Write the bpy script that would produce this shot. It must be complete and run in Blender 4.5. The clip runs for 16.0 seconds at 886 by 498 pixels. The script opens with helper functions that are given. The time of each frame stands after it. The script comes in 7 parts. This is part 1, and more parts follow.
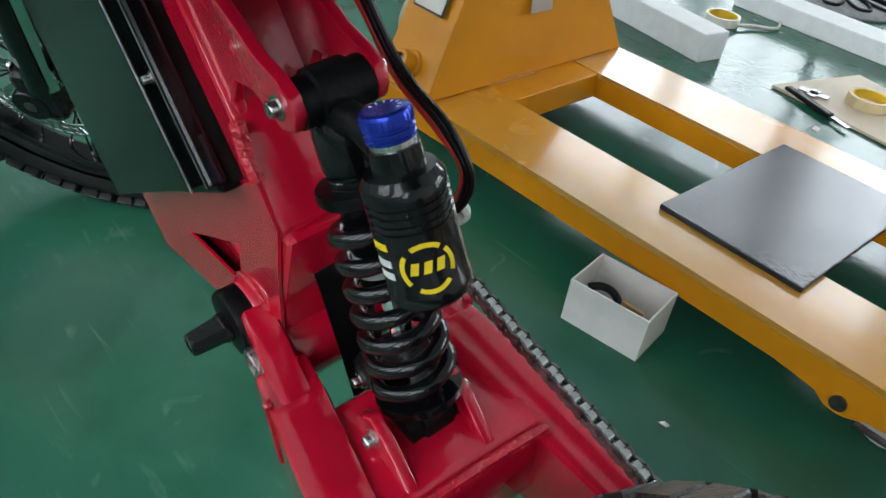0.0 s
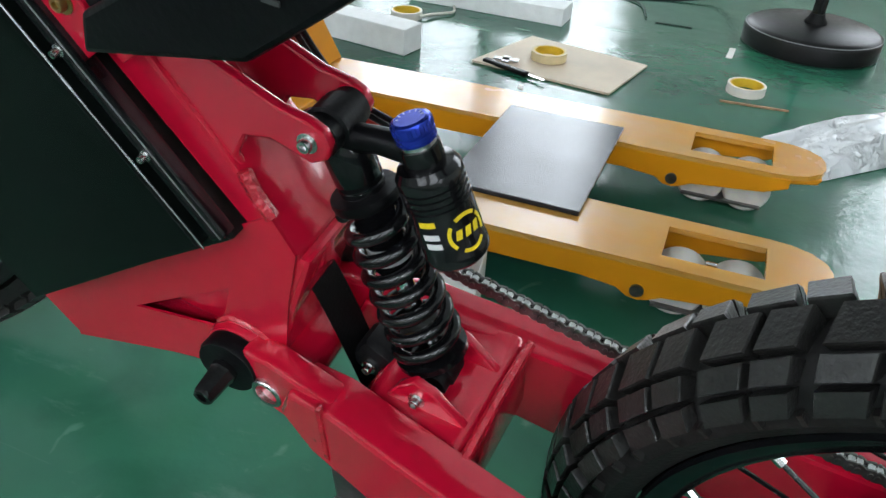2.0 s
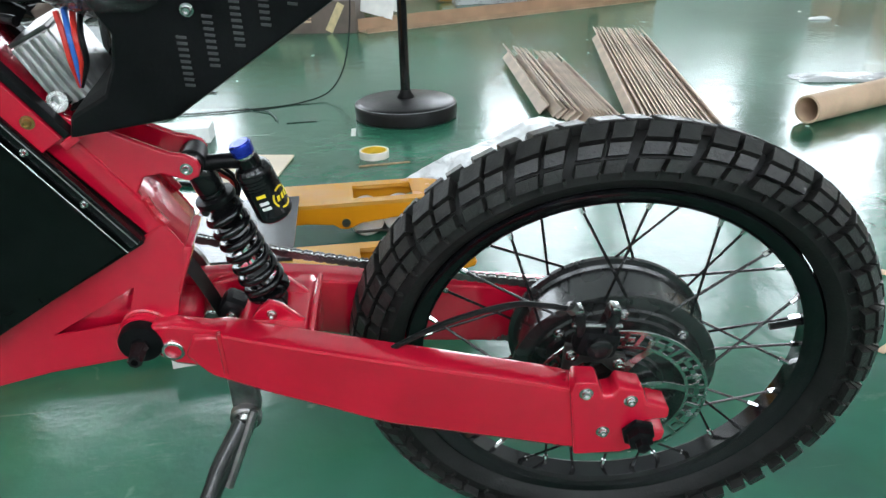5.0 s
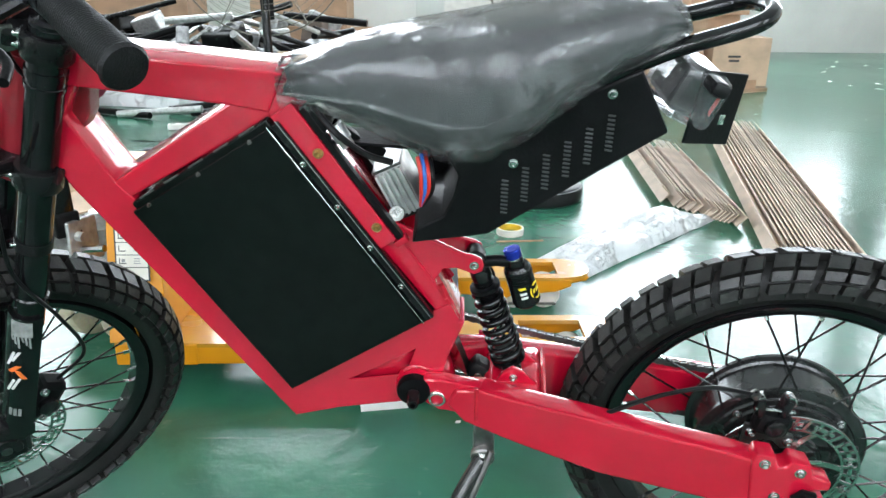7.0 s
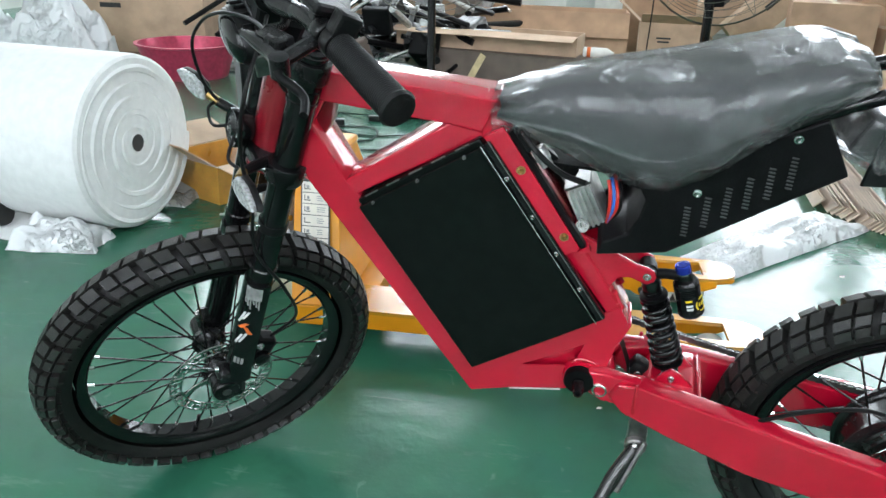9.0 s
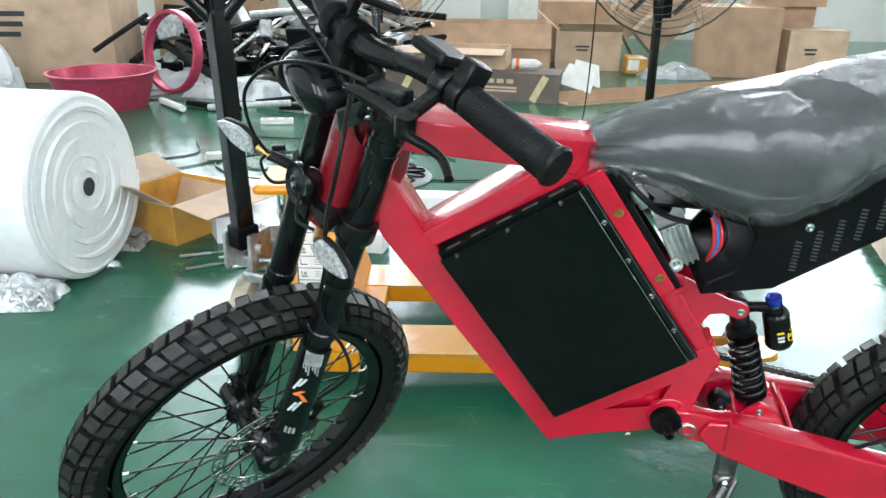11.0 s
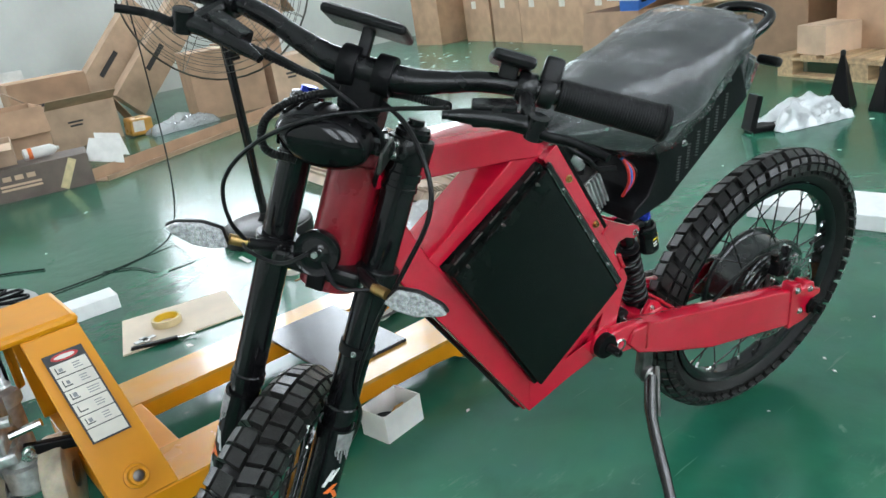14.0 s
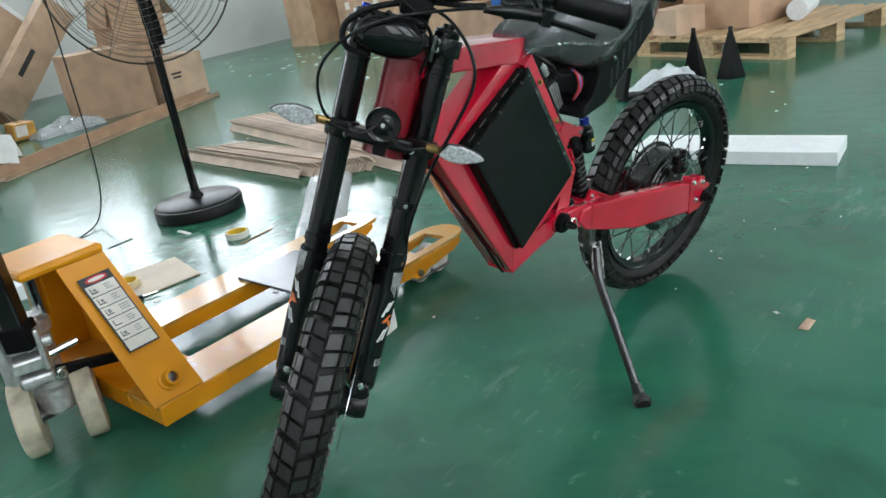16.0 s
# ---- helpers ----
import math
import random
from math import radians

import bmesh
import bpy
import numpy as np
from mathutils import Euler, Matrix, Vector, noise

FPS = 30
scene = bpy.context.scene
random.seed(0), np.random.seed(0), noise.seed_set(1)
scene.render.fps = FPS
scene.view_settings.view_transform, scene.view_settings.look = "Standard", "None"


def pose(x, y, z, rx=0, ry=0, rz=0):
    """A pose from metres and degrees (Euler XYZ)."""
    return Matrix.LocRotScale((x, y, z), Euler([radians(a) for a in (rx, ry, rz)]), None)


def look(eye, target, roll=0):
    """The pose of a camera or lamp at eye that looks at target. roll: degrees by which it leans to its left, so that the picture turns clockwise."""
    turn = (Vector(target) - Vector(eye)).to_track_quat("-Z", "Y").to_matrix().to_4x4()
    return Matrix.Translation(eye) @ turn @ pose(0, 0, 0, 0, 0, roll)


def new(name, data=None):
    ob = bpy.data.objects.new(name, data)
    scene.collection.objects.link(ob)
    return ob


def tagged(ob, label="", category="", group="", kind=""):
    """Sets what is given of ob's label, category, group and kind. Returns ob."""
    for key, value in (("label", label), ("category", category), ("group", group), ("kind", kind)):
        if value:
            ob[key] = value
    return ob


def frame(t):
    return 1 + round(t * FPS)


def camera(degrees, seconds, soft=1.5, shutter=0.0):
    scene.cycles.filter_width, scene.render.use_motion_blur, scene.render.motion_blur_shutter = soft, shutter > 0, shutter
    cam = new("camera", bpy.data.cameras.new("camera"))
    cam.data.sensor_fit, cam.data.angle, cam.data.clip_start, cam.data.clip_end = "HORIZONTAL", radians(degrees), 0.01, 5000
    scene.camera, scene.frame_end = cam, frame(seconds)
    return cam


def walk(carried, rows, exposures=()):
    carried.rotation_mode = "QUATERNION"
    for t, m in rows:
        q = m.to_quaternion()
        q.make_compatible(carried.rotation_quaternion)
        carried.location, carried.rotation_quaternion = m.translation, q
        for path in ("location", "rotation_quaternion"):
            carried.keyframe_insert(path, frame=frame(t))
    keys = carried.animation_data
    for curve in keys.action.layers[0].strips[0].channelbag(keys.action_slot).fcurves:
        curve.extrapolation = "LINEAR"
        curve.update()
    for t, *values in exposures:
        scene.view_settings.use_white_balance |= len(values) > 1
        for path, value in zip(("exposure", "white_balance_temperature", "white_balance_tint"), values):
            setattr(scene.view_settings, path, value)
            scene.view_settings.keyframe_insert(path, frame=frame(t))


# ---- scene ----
cam = camera(59.2, 16.0)
EXPOSURES = [(0.0, -0.13), (2.0, -0.05), (3.0, 0.15), (6.0, 0.35), (7.5, 0.7), (9.2, 0.37), (11.5, 0.63), (13.0, 0.37), (14.5, 0.22), (16.0, 0.0)]
PATH = [
    (0, (-0.093, -0.039, 0.725), (-1.436, 0.848, -0.463), 8.4),
    (0.5, (-0.072, -0.071, 0.739), (-1.322, 1.009, -0.388), 7.9),
    (1, (-0.072, -0.123, 0.753), (-1.22, 1.081, -0.356), 6.3),
    (1.5, (-0.12, -0.176, 0.746), (-1.138, 1.141, -0.361), 5.1),
    (2, (-0.127, -0.202, 0.743), (-1.032, 1.21, -0.348), 3.7),
    (2.5, (-0.13, -0.229, 0.75), (-0.888, 1.306, -0.283), 2.3),
    (3, (-0.121, -0.284, 0.77), (-0.671, 1.367, -0.216), 0.1),
    (3.5, (-0.076, -0.33, 0.766), (-0.457, 1.394, -0.174), 0.1),
    (3.7, (-0.057, -0.354, 0.771), (-0.382, 1.39, -0.153), 0.0),
    (5.8, (-0.13, -0.747, 0.835), (-0.305, 1.091, 0.067), -1.6),
    (6, (-0.158, -0.77, 0.854), (-0.367, 1.07, 0.097), -1.2),
    (6.5, (-0.203, -0.816, 0.88), (-0.514, 1.031, 0.18), -0.4),
    (7, (-0.227, -0.846, 0.919), (-0.616, 0.998, 0.247), 0.6),
    (7.5, (-0.239, -0.861, 0.95), (-0.692, 0.965, 0.27), 1.1),
    (8, (-0.276, -0.896, 0.967), (-0.811, 0.897, 0.26), 1.4),
    (8.5, (-0.293, -0.946, 0.989), (-0.91, 0.81, 0.257), 1.9),
    (9, (-0.278, -0.977, 1.006), (-0.957, 0.749, 0.257), 2.0),
    (9.2, (-0.273, -0.991, 1.016), (-0.965, 0.727, 0.26), 2.1),
    (11.3, (-0.596, -0.959, 1.028), (-0.948, 0.883, 0.332), -0.1),
    (11.5, (-0.643, -0.95, 1.029), (-0.903, 0.914, 0.353), -0.8),
    (12, (-0.799, -1.002, 1.042), (-0.814, 0.878, 0.362), -4.1),
    (12.5, (-0.856, -1.01, 1.05), (-0.706, 0.873, 0.394), -4.6),
    (13, (-0.964, -0.956, 1.057), (-0.608, 0.905, 0.419), -6.4),
    (13.5, (-1.018, -0.938, 1.048), (-0.467, 0.865, 0.381), -7.0),
    (14, (-1.159, -0.929, 1.042), (-0.408, 0.79, 0.35), -8.8),
    (14.5, (-1.288, -0.974, 1.036), (-0.452, 0.708, 0.351), -8.3),
    (15, (-1.373, -1.059, 1.023), (-0.471, 0.584, 0.326), -8.3),
    (15.5, (-1.458, -1.114, 1.016), (-0.483, 0.483, 0.308), -8.8),
    (16, (-1.577, -1.138, 0.994), (-0.543, 0.415, 0.273), -9.3),
]
walk(cam, [(t, look(eye, target, roll)) for t, eye, target, roll in PATH], EXPOSURES)

# ---- world and light ----
YAW = 13.0                      # the building's turn against the bike
ROOM = pose(0, 0, 0, 0, 0, YAW)


def room(u, w, z=0.0):
    return ROOM @ Vector((u, w, z))


world = bpy.data.worlds.new("sky")
world.use_nodes = True
scene.world = world
wn, wl = world.node_tree.nodes, world.node_tree.links
sky = wn.new("ShaderNodeTexSky")
sky.sky_type, sky.sun_disc, sky.sun_elevation, sky.sun_rotation = "NISHITA", False, radians(48), radians(20)
wn["Background"].inputs["Strength"].default_value = 0.12
wl.new(sky.outputs[0], wn["Background"].inputs["Color"])

sun = new("sun", bpy.data.lights.new("sun", "SUN"))
sun.data.energy, sun.data.angle, sun.data.color = 0.8, radians(12), (1.0, 0.96, 0.9)
sun.matrix_world = look((2, 14, 14), (0, 0, 0))

NORTH, SOUTH, WEST, EAST, HIGH = 9.2, -4.6, -7.2, 9.5, 6.6
WIN_LOW, WIN_TOP = 1.55, 5.5


def window_light(name, at, facing, width, height, watts):
    ob = new(name, bpy.data.lights.new(name, "AREA"))
    ob.data.shape, ob.data.size, ob.data.size_y, ob.data.energy = "RECTANGLE", width, height, watts
    ob.data.color = (0.83, 0.915, 1.0)
    ob.matrix_world = look(at, facing)
    return ob


NORTH_WINDOWS = [(-6.1, 1.7), (-4.1, 1.8), (-2.2, 1.5), (2.4, 1.6), (4.4, 1.7), (6.7, 1.7)]
# south openings are assumed: unseen, added as fill for the near side
SOUTH_FILL_WINDOWS = [(-5.2, 2.6), (-1.6, 2.6), (2.0, 2.6), (5.6, 2.6)]
for u, width in NORTH_WINDOWS:
    mid = (WIN_LOW + WIN_TOP) / 2
    window_light("window_light", room(u, NORTH + 0.06, mid), room(u, 0, mid - 1.5), width - 0.1, WIN_TOP - WIN_LOW - 0.1, 106)
# added fill lamps in the assumed south openings
for u, width in SOUTH_FILL_WINDOWS:
    mid = (WIN_LOW + WIN_TOP) / 2
    window_light("window_light", room(u, SOUTH - 0.06, mid), room(u, 3, mid - 1.5), width - 0.1, WIN_TOP - WIN_LOW - 0.1, 100)


# ---- materials ----
def material(name, colour, rough=0.5, metal=0.0, scale=20.0, vary=0.15, bump=0.0, fine=4.0, coat=0.0, second=None, spread=(0.35, 0.65), stretch=(1, 1, 1), roughvary=0.1, emit=0.0, random_vary=0.0, spec=0.5):
    """A procedural surface: base colour varied at two scales, uneven gloss and a fine relief."""
    m = bpy.data.materials.new(name)
    m.use_nodes = True
    n, l = m.node_tree.nodes, m.node_tree.links
    p = n["Principled BSDF"]
    p.inputs["Metallic"].default_value, p.inputs["Specular IOR Level"].default_value = metal, spec
    p.inputs["Coat Weight"].default_value, p.inputs["Coat Roughness"].default_value = coat, 0.08
    where, shape = n.new("ShaderNodeTexCoord"), n.new("ShaderNodeMapping")
    shape.inputs["Scale"].default_value = stretch
    l.new(where.outputs["Object"], shape.inputs[0])
    large, small = n.new("ShaderNodeTexNoise"), n.new("ShaderNodeTexNoise")
    for node, s, d in ((large, scale, 4.0), (small, scale * fine, 3.0)):
        node.inputs["Scale"].default_value, node.inputs["Detail"].default_value = s, d
        l.new(shape.outputs[0], node.inputs["Vector"])
    ramp = n.new("ShaderNodeValToRGB")
    c = Vector(colour[:3])
    other = Vector(second[:3]) if second else c * (1 - vary)
    first = c if second else c * (1 + vary)
    ramp.color_ramp.elements[0].position, ramp.color_ramp.elements[1].position = spread
    ramp.color_ramp.elements[0].color, ramp.color_ramp.elements[1].color = (*other, 1), (*first, 1)
    l.new(large.outputs["Fac"], ramp.inputs[0])
    mix = n.new("ShaderNodeMix")
    mix.data_type, mix.blend_type = "RGBA", "MULTIPLY"
    mix.inputs["Factor"].default_value = min(1.0, vary)
    l.new(ramp.outputs[0], mix.inputs[6])
    l.new(small.outputs["Color"], mix.inputs[7])
    gain = n.new("ShaderNodeMix")
    gain.data_type, gain.blend_type = "RGBA", "MULTIPLY"
    gain.inputs["Factor"].default_value = 1.0
    k = 1 / (1 - 0.5 * min(1.0, vary))
    gain.inputs[7].default_value = (k, k, k, 1)
    l.new(mix.outputs[2], gain.inputs[6])
    out = gain.outputs[2]
    if random_vary:
        info, hsv, span = n.new("ShaderNodeObjectInfo"), n.new("ShaderNodeHueSaturation"), n.new("ShaderNodeMapRange")
        span.inputs["To Min"].default_value, span.inputs["To Max"].default_value = 1 - random_vary, 1 + random_vary
        l.new(info.outputs["Random"], span.inputs["Value"])
        l.new(span.outputs[0], hsv.inputs["Value"])
        l.new(out, hsv.inputs["Color"])
        out = hsv.outputs[0]
    l.new(out, p.inputs["Base Color"])
    gloss = n.new("ShaderNodeMapRange")
    gloss.inputs["To Min"].default_value, gloss.inputs["To Max"].default_value = max(0.02, rough - roughvary), min(1.0, rough + roughvary)
    l.new(large.outputs["Fac"], gloss.inputs["Value"])
    l.new(gloss.outputs[0], p.inputs["Roughness"])
    if bump:
        b = n.new("ShaderNodeBump")
        b.inputs["Strength"].default_value, b.inputs["Distance"].default_value = 1.0, bump
        l.new(small.outputs["Fac"], b.inputs["Height"])
        l.new(b.outputs[0], p.inputs["Normal"])
    if emit:
        p.inputs["Emission Color"].default_value, p.inputs["Emission Strength"].default_value = (*colour, 1), emit
    return m


def floor_paint():
    """Glossy green floor paint with pale scuffs, dust and soft waves."""
    m = material("floor_paint", (0.016, 0.118, 0.068), 0.17, 0, 0.8, 0.30, 0.0, 9.0, roughvary=0.1, spec=0.36)
    n, l = m.node_tree.nodes, m.node_tree.links
    p = n["Principled BSDF"]
    old = p.inputs["Base Color"].links[0].from_socket
    where = n.new("ShaderNodeTexCoord")
    scuff, patch, mask = n.new("ShaderNodeTexNoise"), n.new("ShaderNodeTexNoise"), n.new("ShaderNodeValToRGB")
    stretch = n.new("ShaderNodeMapping")
    stretch.inputs["Scale"].default_value, stretch.inputs["Rotation"].default_value = (1.0, 4.0, 1.0), (0, 0, 0.7)
    l.new(where.outputs["Object"], stretch.inputs[0])
    l.new(stretch.outputs[0], scuff.inputs["Vector"])
    l.new(where.outputs["Object"], patch.inputs["Vector"])
    scuff.inputs["Scale"].default_value, scuff.inputs["Detail"].default_value, scuff.inputs["Roughness"].default_value = 7.0, 9.0, 0.72
    patch.inputs["Scale"].default_value, patch.inputs["Detail"].default_value = 1.7, 3.0
    both = n.new("ShaderNodeMath")
    both.operation = "MULTIPLY"
    l.new(scuff.outputs["Fac"], both.inputs[0])
    l.new(patch.outputs["Fac"], both.inputs[1])
    mask.color_ramp.elements[0].position, mask.color_ramp.elements[1].position = 0.34, 0.5
    l.new(both.outputs[0], mask.inputs[0])
    mix = n.new("ShaderNodeMix")
    mix.data_type = "RGBA"
    mix.inputs[7].default_value = (0.22, 0.36, 0.29, 1)
    weak = n.new("ShaderNodeMath")
    weak.operation = "MULTIPLY"
    weak.inputs[1].default_value = 0.45
    l.new(mask.outputs[0], weak.inputs[0])
    l.new(weak.outputs[0], mix.inputs["Factor"])
    l.new(old, mix.inputs[6])
    # a thin, patchy film of dust, and small chips worn pale
    out = mix.outputs[2]
    for scale, detail, lo, hi, most, tone in ((0.9, 5.0, 0.42, 0.70, 0.38, (0.075, 0.145, 0.102)), (15.0, 6.0, 0.675, 0.74, 0.40, (0.13, 0.25, 0.18)), (5.0, 8.0, 0.50, 0.75, 0.45, (0.010, 0.050, 0.030))):
        spot, edge, lay = n.new("ShaderNodeTexNoise"), n.new("ShaderNodeMapRange"), n.new("ShaderNodeMix")
        spot.inputs["Scale"].default_value, spot.inputs["Detail"].default_value, spot.inputs["Distortion"].default_value = scale, detail, 0.6
        edge.inputs["From Min"].default_value, edge.inputs["From Max"].default_value, edge.inputs["To Max"].default_value = lo, hi, most
        lay.data_type = "RGBA"
        lay.inputs[7].default_value = (*tone, 1)
        l.new(where.outputs["Object"], spot.inputs["Vector"])
        l.new(spot.outputs["Fac"], edge.inputs["Value"])
        l.new(edge.outputs[0], lay.inputs["Factor"])
        l.new(out, lay.inputs[6])
        out = lay.outputs[2]
    # fine scratches in two directions
    for turn, scale in ((0.35, 2.6), (1.9, 3.3)):
        far, line, cut, lay = n.new("ShaderNodeMapping"), n.new("ShaderNodeTexNoise"), n.new("ShaderNodeMapRange"), n.new("ShaderNodeMix")
        far.inputs["Scale"].default_value, far.inputs["Rotation"].default_value = (1.0, 28.0, 1.0), (0, 0, turn)
        line.inputs["Scale"].default_value, line.inputs["Detail"].default_value, line.inputs["Distortion"].default_value = scale, 3.0, 0.4
        cut.inputs["From Min"].default_value, cut.inputs["From Max"].default_value, cut.inputs["To Max"].default_value = 0.70, 0.76, 0.30
        lay.data_type = "RGBA"
        lay.inputs[7].default_value = (0.16, 0.27, 0.21, 1)
        l.new(where.outputs["Object"], far.inputs[0])
        l.new(far.outputs[0], line.inputs["Vector"])
        l.new(line.outputs["Fac"], cut.inputs["Value"])
        l.new(cut.outputs[0], lay.inputs["Factor"])
        l.new(out, lay.inputs[6])
        out = lay.outputs[2]
    l.new(out, p.inputs["Base Color"])
    wave, grit, add = n.new("ShaderNodeTexNoise"), n.new("ShaderNodeTexNoise"), n.new("ShaderNodeMath")
    wave.inputs["Scale"].default_value, grit.inputs["Scale"].default_value = 9.0, 90.0
    wave.inputs["Detail"].default_value = 3.0
    for node in (wave, grit):
        l.new(where.outputs["Object"], node.inputs["Vector"])
    add.operation = "MULTIPLY_ADD"
    add.inputs[1].default_value = 0.12
    l.new(grit.outputs["Fac"], add.inputs[0])
    l.new(wave.outputs["Fac"], add.inputs[2])
    b = n.new("ShaderNodeBump")
    b.inputs["Strength"].default_value, b.inputs["Distance"].default_value = 0.55, 0.004
    l.new(add.outputs[0], b.inputs["Height"])
    l.new(b.outputs[0], p.inputs["Normal"])
    return m


def film(name, tint, clear, rough, scale, depth, crease):
    """Thin wrinkled plastic: part clear, part milky, with sharp glints along its creases."""
    m = bpy.data.materials.new(name)
    m.use_nodes = True
    n, l = m.node_tree.nodes, m.node_tree.links
    p = n["Principled BSDF"]
    p.inputs["Base Color"].default_value = (*tint, 1)
    p.inputs["Roughness"].default_value = rough
    p.inputs["IOR"].default_value = 1.5
    where, warp, ridge = n.new("ShaderNodeTexCoord"), n.new("ShaderNodeTexNoise"), n.new("ShaderNodeTexVoronoi")
    warp.inputs["Scale"].default_value, warp.inputs["Detail"].default_value, warp.inputs["Distortion"].default_value = scale, 6.0, 1.2
    ridge.inputs["Scale"].default_value = scale * 0.8
    ridge.feature = "DISTANCE_TO_EDGE"
    l.new(where.outputs["Object"], warp.inputs["Vector"])
    bend = n.new("ShaderNodeMix")
    bend.data_type = "RGBA"
    bend.inputs["Factor"].default_value = 0.25
    l.new(where.outputs["Object"], bend.inputs[6])
    l.new(warp.outputs["Color"], bend.inputs[7])
    long = n.new("ShaderNodeMapping")
    long.inputs["Scale"].default_value, long.inputs["Rotation"].default_value = (1.25, 0.5, 0.4), (0.2, 0.3, 0.1)
    l.new(bend.outputs[2], long.inputs[0])
    l.new(long.outputs[0], ridge.inputs["Vector"])
    add = n.new("ShaderNodeMath")
    add.operation = "MULTIPLY_ADD"
    add.inputs[1].default_value = crease
    thin = n.new("ShaderNodeMapRange")
    thin.interpolation_type = "SMOOTHSTEP"
    thin.inputs["From Max"].default_value = 0.06
    soft = n.new("ShaderNodeMath")
    soft.operation = "MULTIPLY"
    soft.inputs[1].default_value = 0.06
    l.new(ridge.outputs["Distance"], thin.inputs["Value"])
    # creases gather in patches
    patch, few, gate = n.new("ShaderNodeTexNoise"), n.new("ShaderNodeMapRange"), n.new("ShaderNodeMath")
    patch.inputs["Scale"].default_value, patch.inputs["Detail"].default_value = scale * 0.3, 2.0
    few.inputs["From Min"].default_value, few.inputs["From Max"].default_value = 0.45, 0.58
    gate.operation = "MULTIPLY"
    l.new(where.outputs["Object"], patch.inputs["Vector"])
    l.new(patch.outputs["Fac"], few.inputs["Value"])
    l.new(thin.outputs[0], gate.inputs[0])
    l.new(few.outputs[0], gate.inputs[1])
    l.new(gate.outputs[0], add.inputs[0])
    l.new(warp.outputs["Fac"], soft.inputs[0])
    l.new(soft.outputs[0], add.inputs[2])
    b = n.new("ShaderNodeBump")
    b.inputs["Strength"].default_value, b.inputs["Distance"].default_value = 1.0, depth
    l.new(add.outputs[0], b.inputs["Height"])
    l.new(b.outputs[0], p.inputs["Normal"])
    see, shine, edge, sheen = n.new("ShaderNodeBsdfTransparent"), n.new("ShaderNodeBsdfGlossy"), n.new("ShaderNodeFresnel"), n.new("ShaderNodeMixShader")
    mix = n.new("ShaderNodeMixShader")
    shine.inputs["Roughness"].default_value = rough
    edge.inputs["IOR"].default_value = 1.5
    l.new(b.outputs[0], shine.inputs["Normal"])
    l.new(b.outputs[0], edge.inputs["Normal"])
    fold = n.new("ShaderNodeMath")
    fold.operation, fold.use_clamp = "MULTIPLY_ADD", True
    fold.inputs[1].default_value, fold.inputs[2].default_value = 0.07, 1 - clear
    sharp = n.new("ShaderNodeMath")
    sharp.operation = "POWER"
    sharp.inputs[1].default_value = 4.0
    l.new(gate.outputs[0], sharp.inputs[0])
    l.new(sharp.outputs[0], fold.inputs[0])
    l.new(fold.outputs[0], sheen.inputs[0])
    l.new(see.outputs[0], sheen.inputs[1])
    l.new(p.outputs[0], sheen.inputs[2])
    l.new(edge.outputs[0], mix.inputs[0])
    l.new(sheen.outputs[0], mix.inputs[1])
    l.new(shine.outputs[0], mix.inputs[2])
    l.new(mix.outputs[0], n["Material Output"].inputs["Surface"])
    return m


def glass_pane():
    m = bpy.data.materials.new("window_glass")
    m.use_nodes = True
    p = m.node_tree.nodes["Principled BSDF"]
    p.inputs["Transmission Weight"].default_value, p.inputs["Roughness"].default_value, p.inputs["IOR"].default_value = 1.0, 0.0, 1.45
    return m


FLOOR = floor_paint()
RED = material("red_paint", (0.50, 0.004, 0.026), 0.20, 0.1, 14, 0.08, 0.0002, 12, coat=1.0, roughvary=0.05)
# darker red for the head tube and its gusset
DARK_RED = material("darker_red", (0.20, 0.006, 0.014), 0.3, 0.1, 14, 0.12, 0.0004, 12, coat=0.5)
WELD = material("red_weld", (0.48, 0.008, 0.025), 0.25, 0.1, 60, 0.12, 0.004, 3, coat=0.7)
BLACK = material("black_paint", (0.004, 0.004, 0.0045), 0.40, 0.0, 30, 0.25, 0.0003, 8, spec=0.14)
SATIN = material("satin_black_metal", (0.006, 0.006, 0.0065), 0.26, 0.0, 30, 0.25, 0.0002, 8, spec=0.34)
HUB_BLACK = material("hub_black_enamel", (0.010, 0.0105, 0.0105), 0.26, 0.0, 30, 0.2, 0.0001, 8, spec=0.55, coat=0.35, roughvary=0.08)
GLOSS_BLACK = material("gloss_black", (0.004, 0.004, 0.0045), 0.12, 0.0, 30, 0.2, 0.0, 8, coat=0.10, roughvary=0.05, spec=0.36)
PANEL = material("smooth_black_panel", (0.0040, 0.0060, 0.0052), 0.13, 0.0, 40, 0.2, 0.0, 6, spec=0.11, roughvary=0.05)
VENT = material("vent_slot_grey", (0.045, 0.045, 0.045), 0.5, 0.0, 60, 0.15, 0.0, 6)
RUBBER = material("tyre_rubber", (0.0065, 0.0063, 0.0060), 0.34, 0.0, 60, 0.3, 0.0006, 6, second=(0.017, 0.0164, 0.0155), spread=(0.45, 0.85), spec=0.42, roughvary=0.12)
# matt sidewall rubber, kept darker than the tread to paint groove shade
WALL_GROOVE_RUBBER = material("tyre_wall_and_groove_shade", (0.0085, 0.0083, 0.0080), 0.55, 0.0, 50, 0.3, 0.0005, 6, spec=0.30)
GRIP = material("grip_rubber", (0.008, 0.008, 0.0085), 0.5, 0.0, 120, 0.2, 0.0008, 5, spec=0.2)
PLASTIC = material("black_plastic", (0.006, 0.006, 0.0065), 0.36, 0.0, 80, 0.2, 0.0003, 6, spec=0.25)
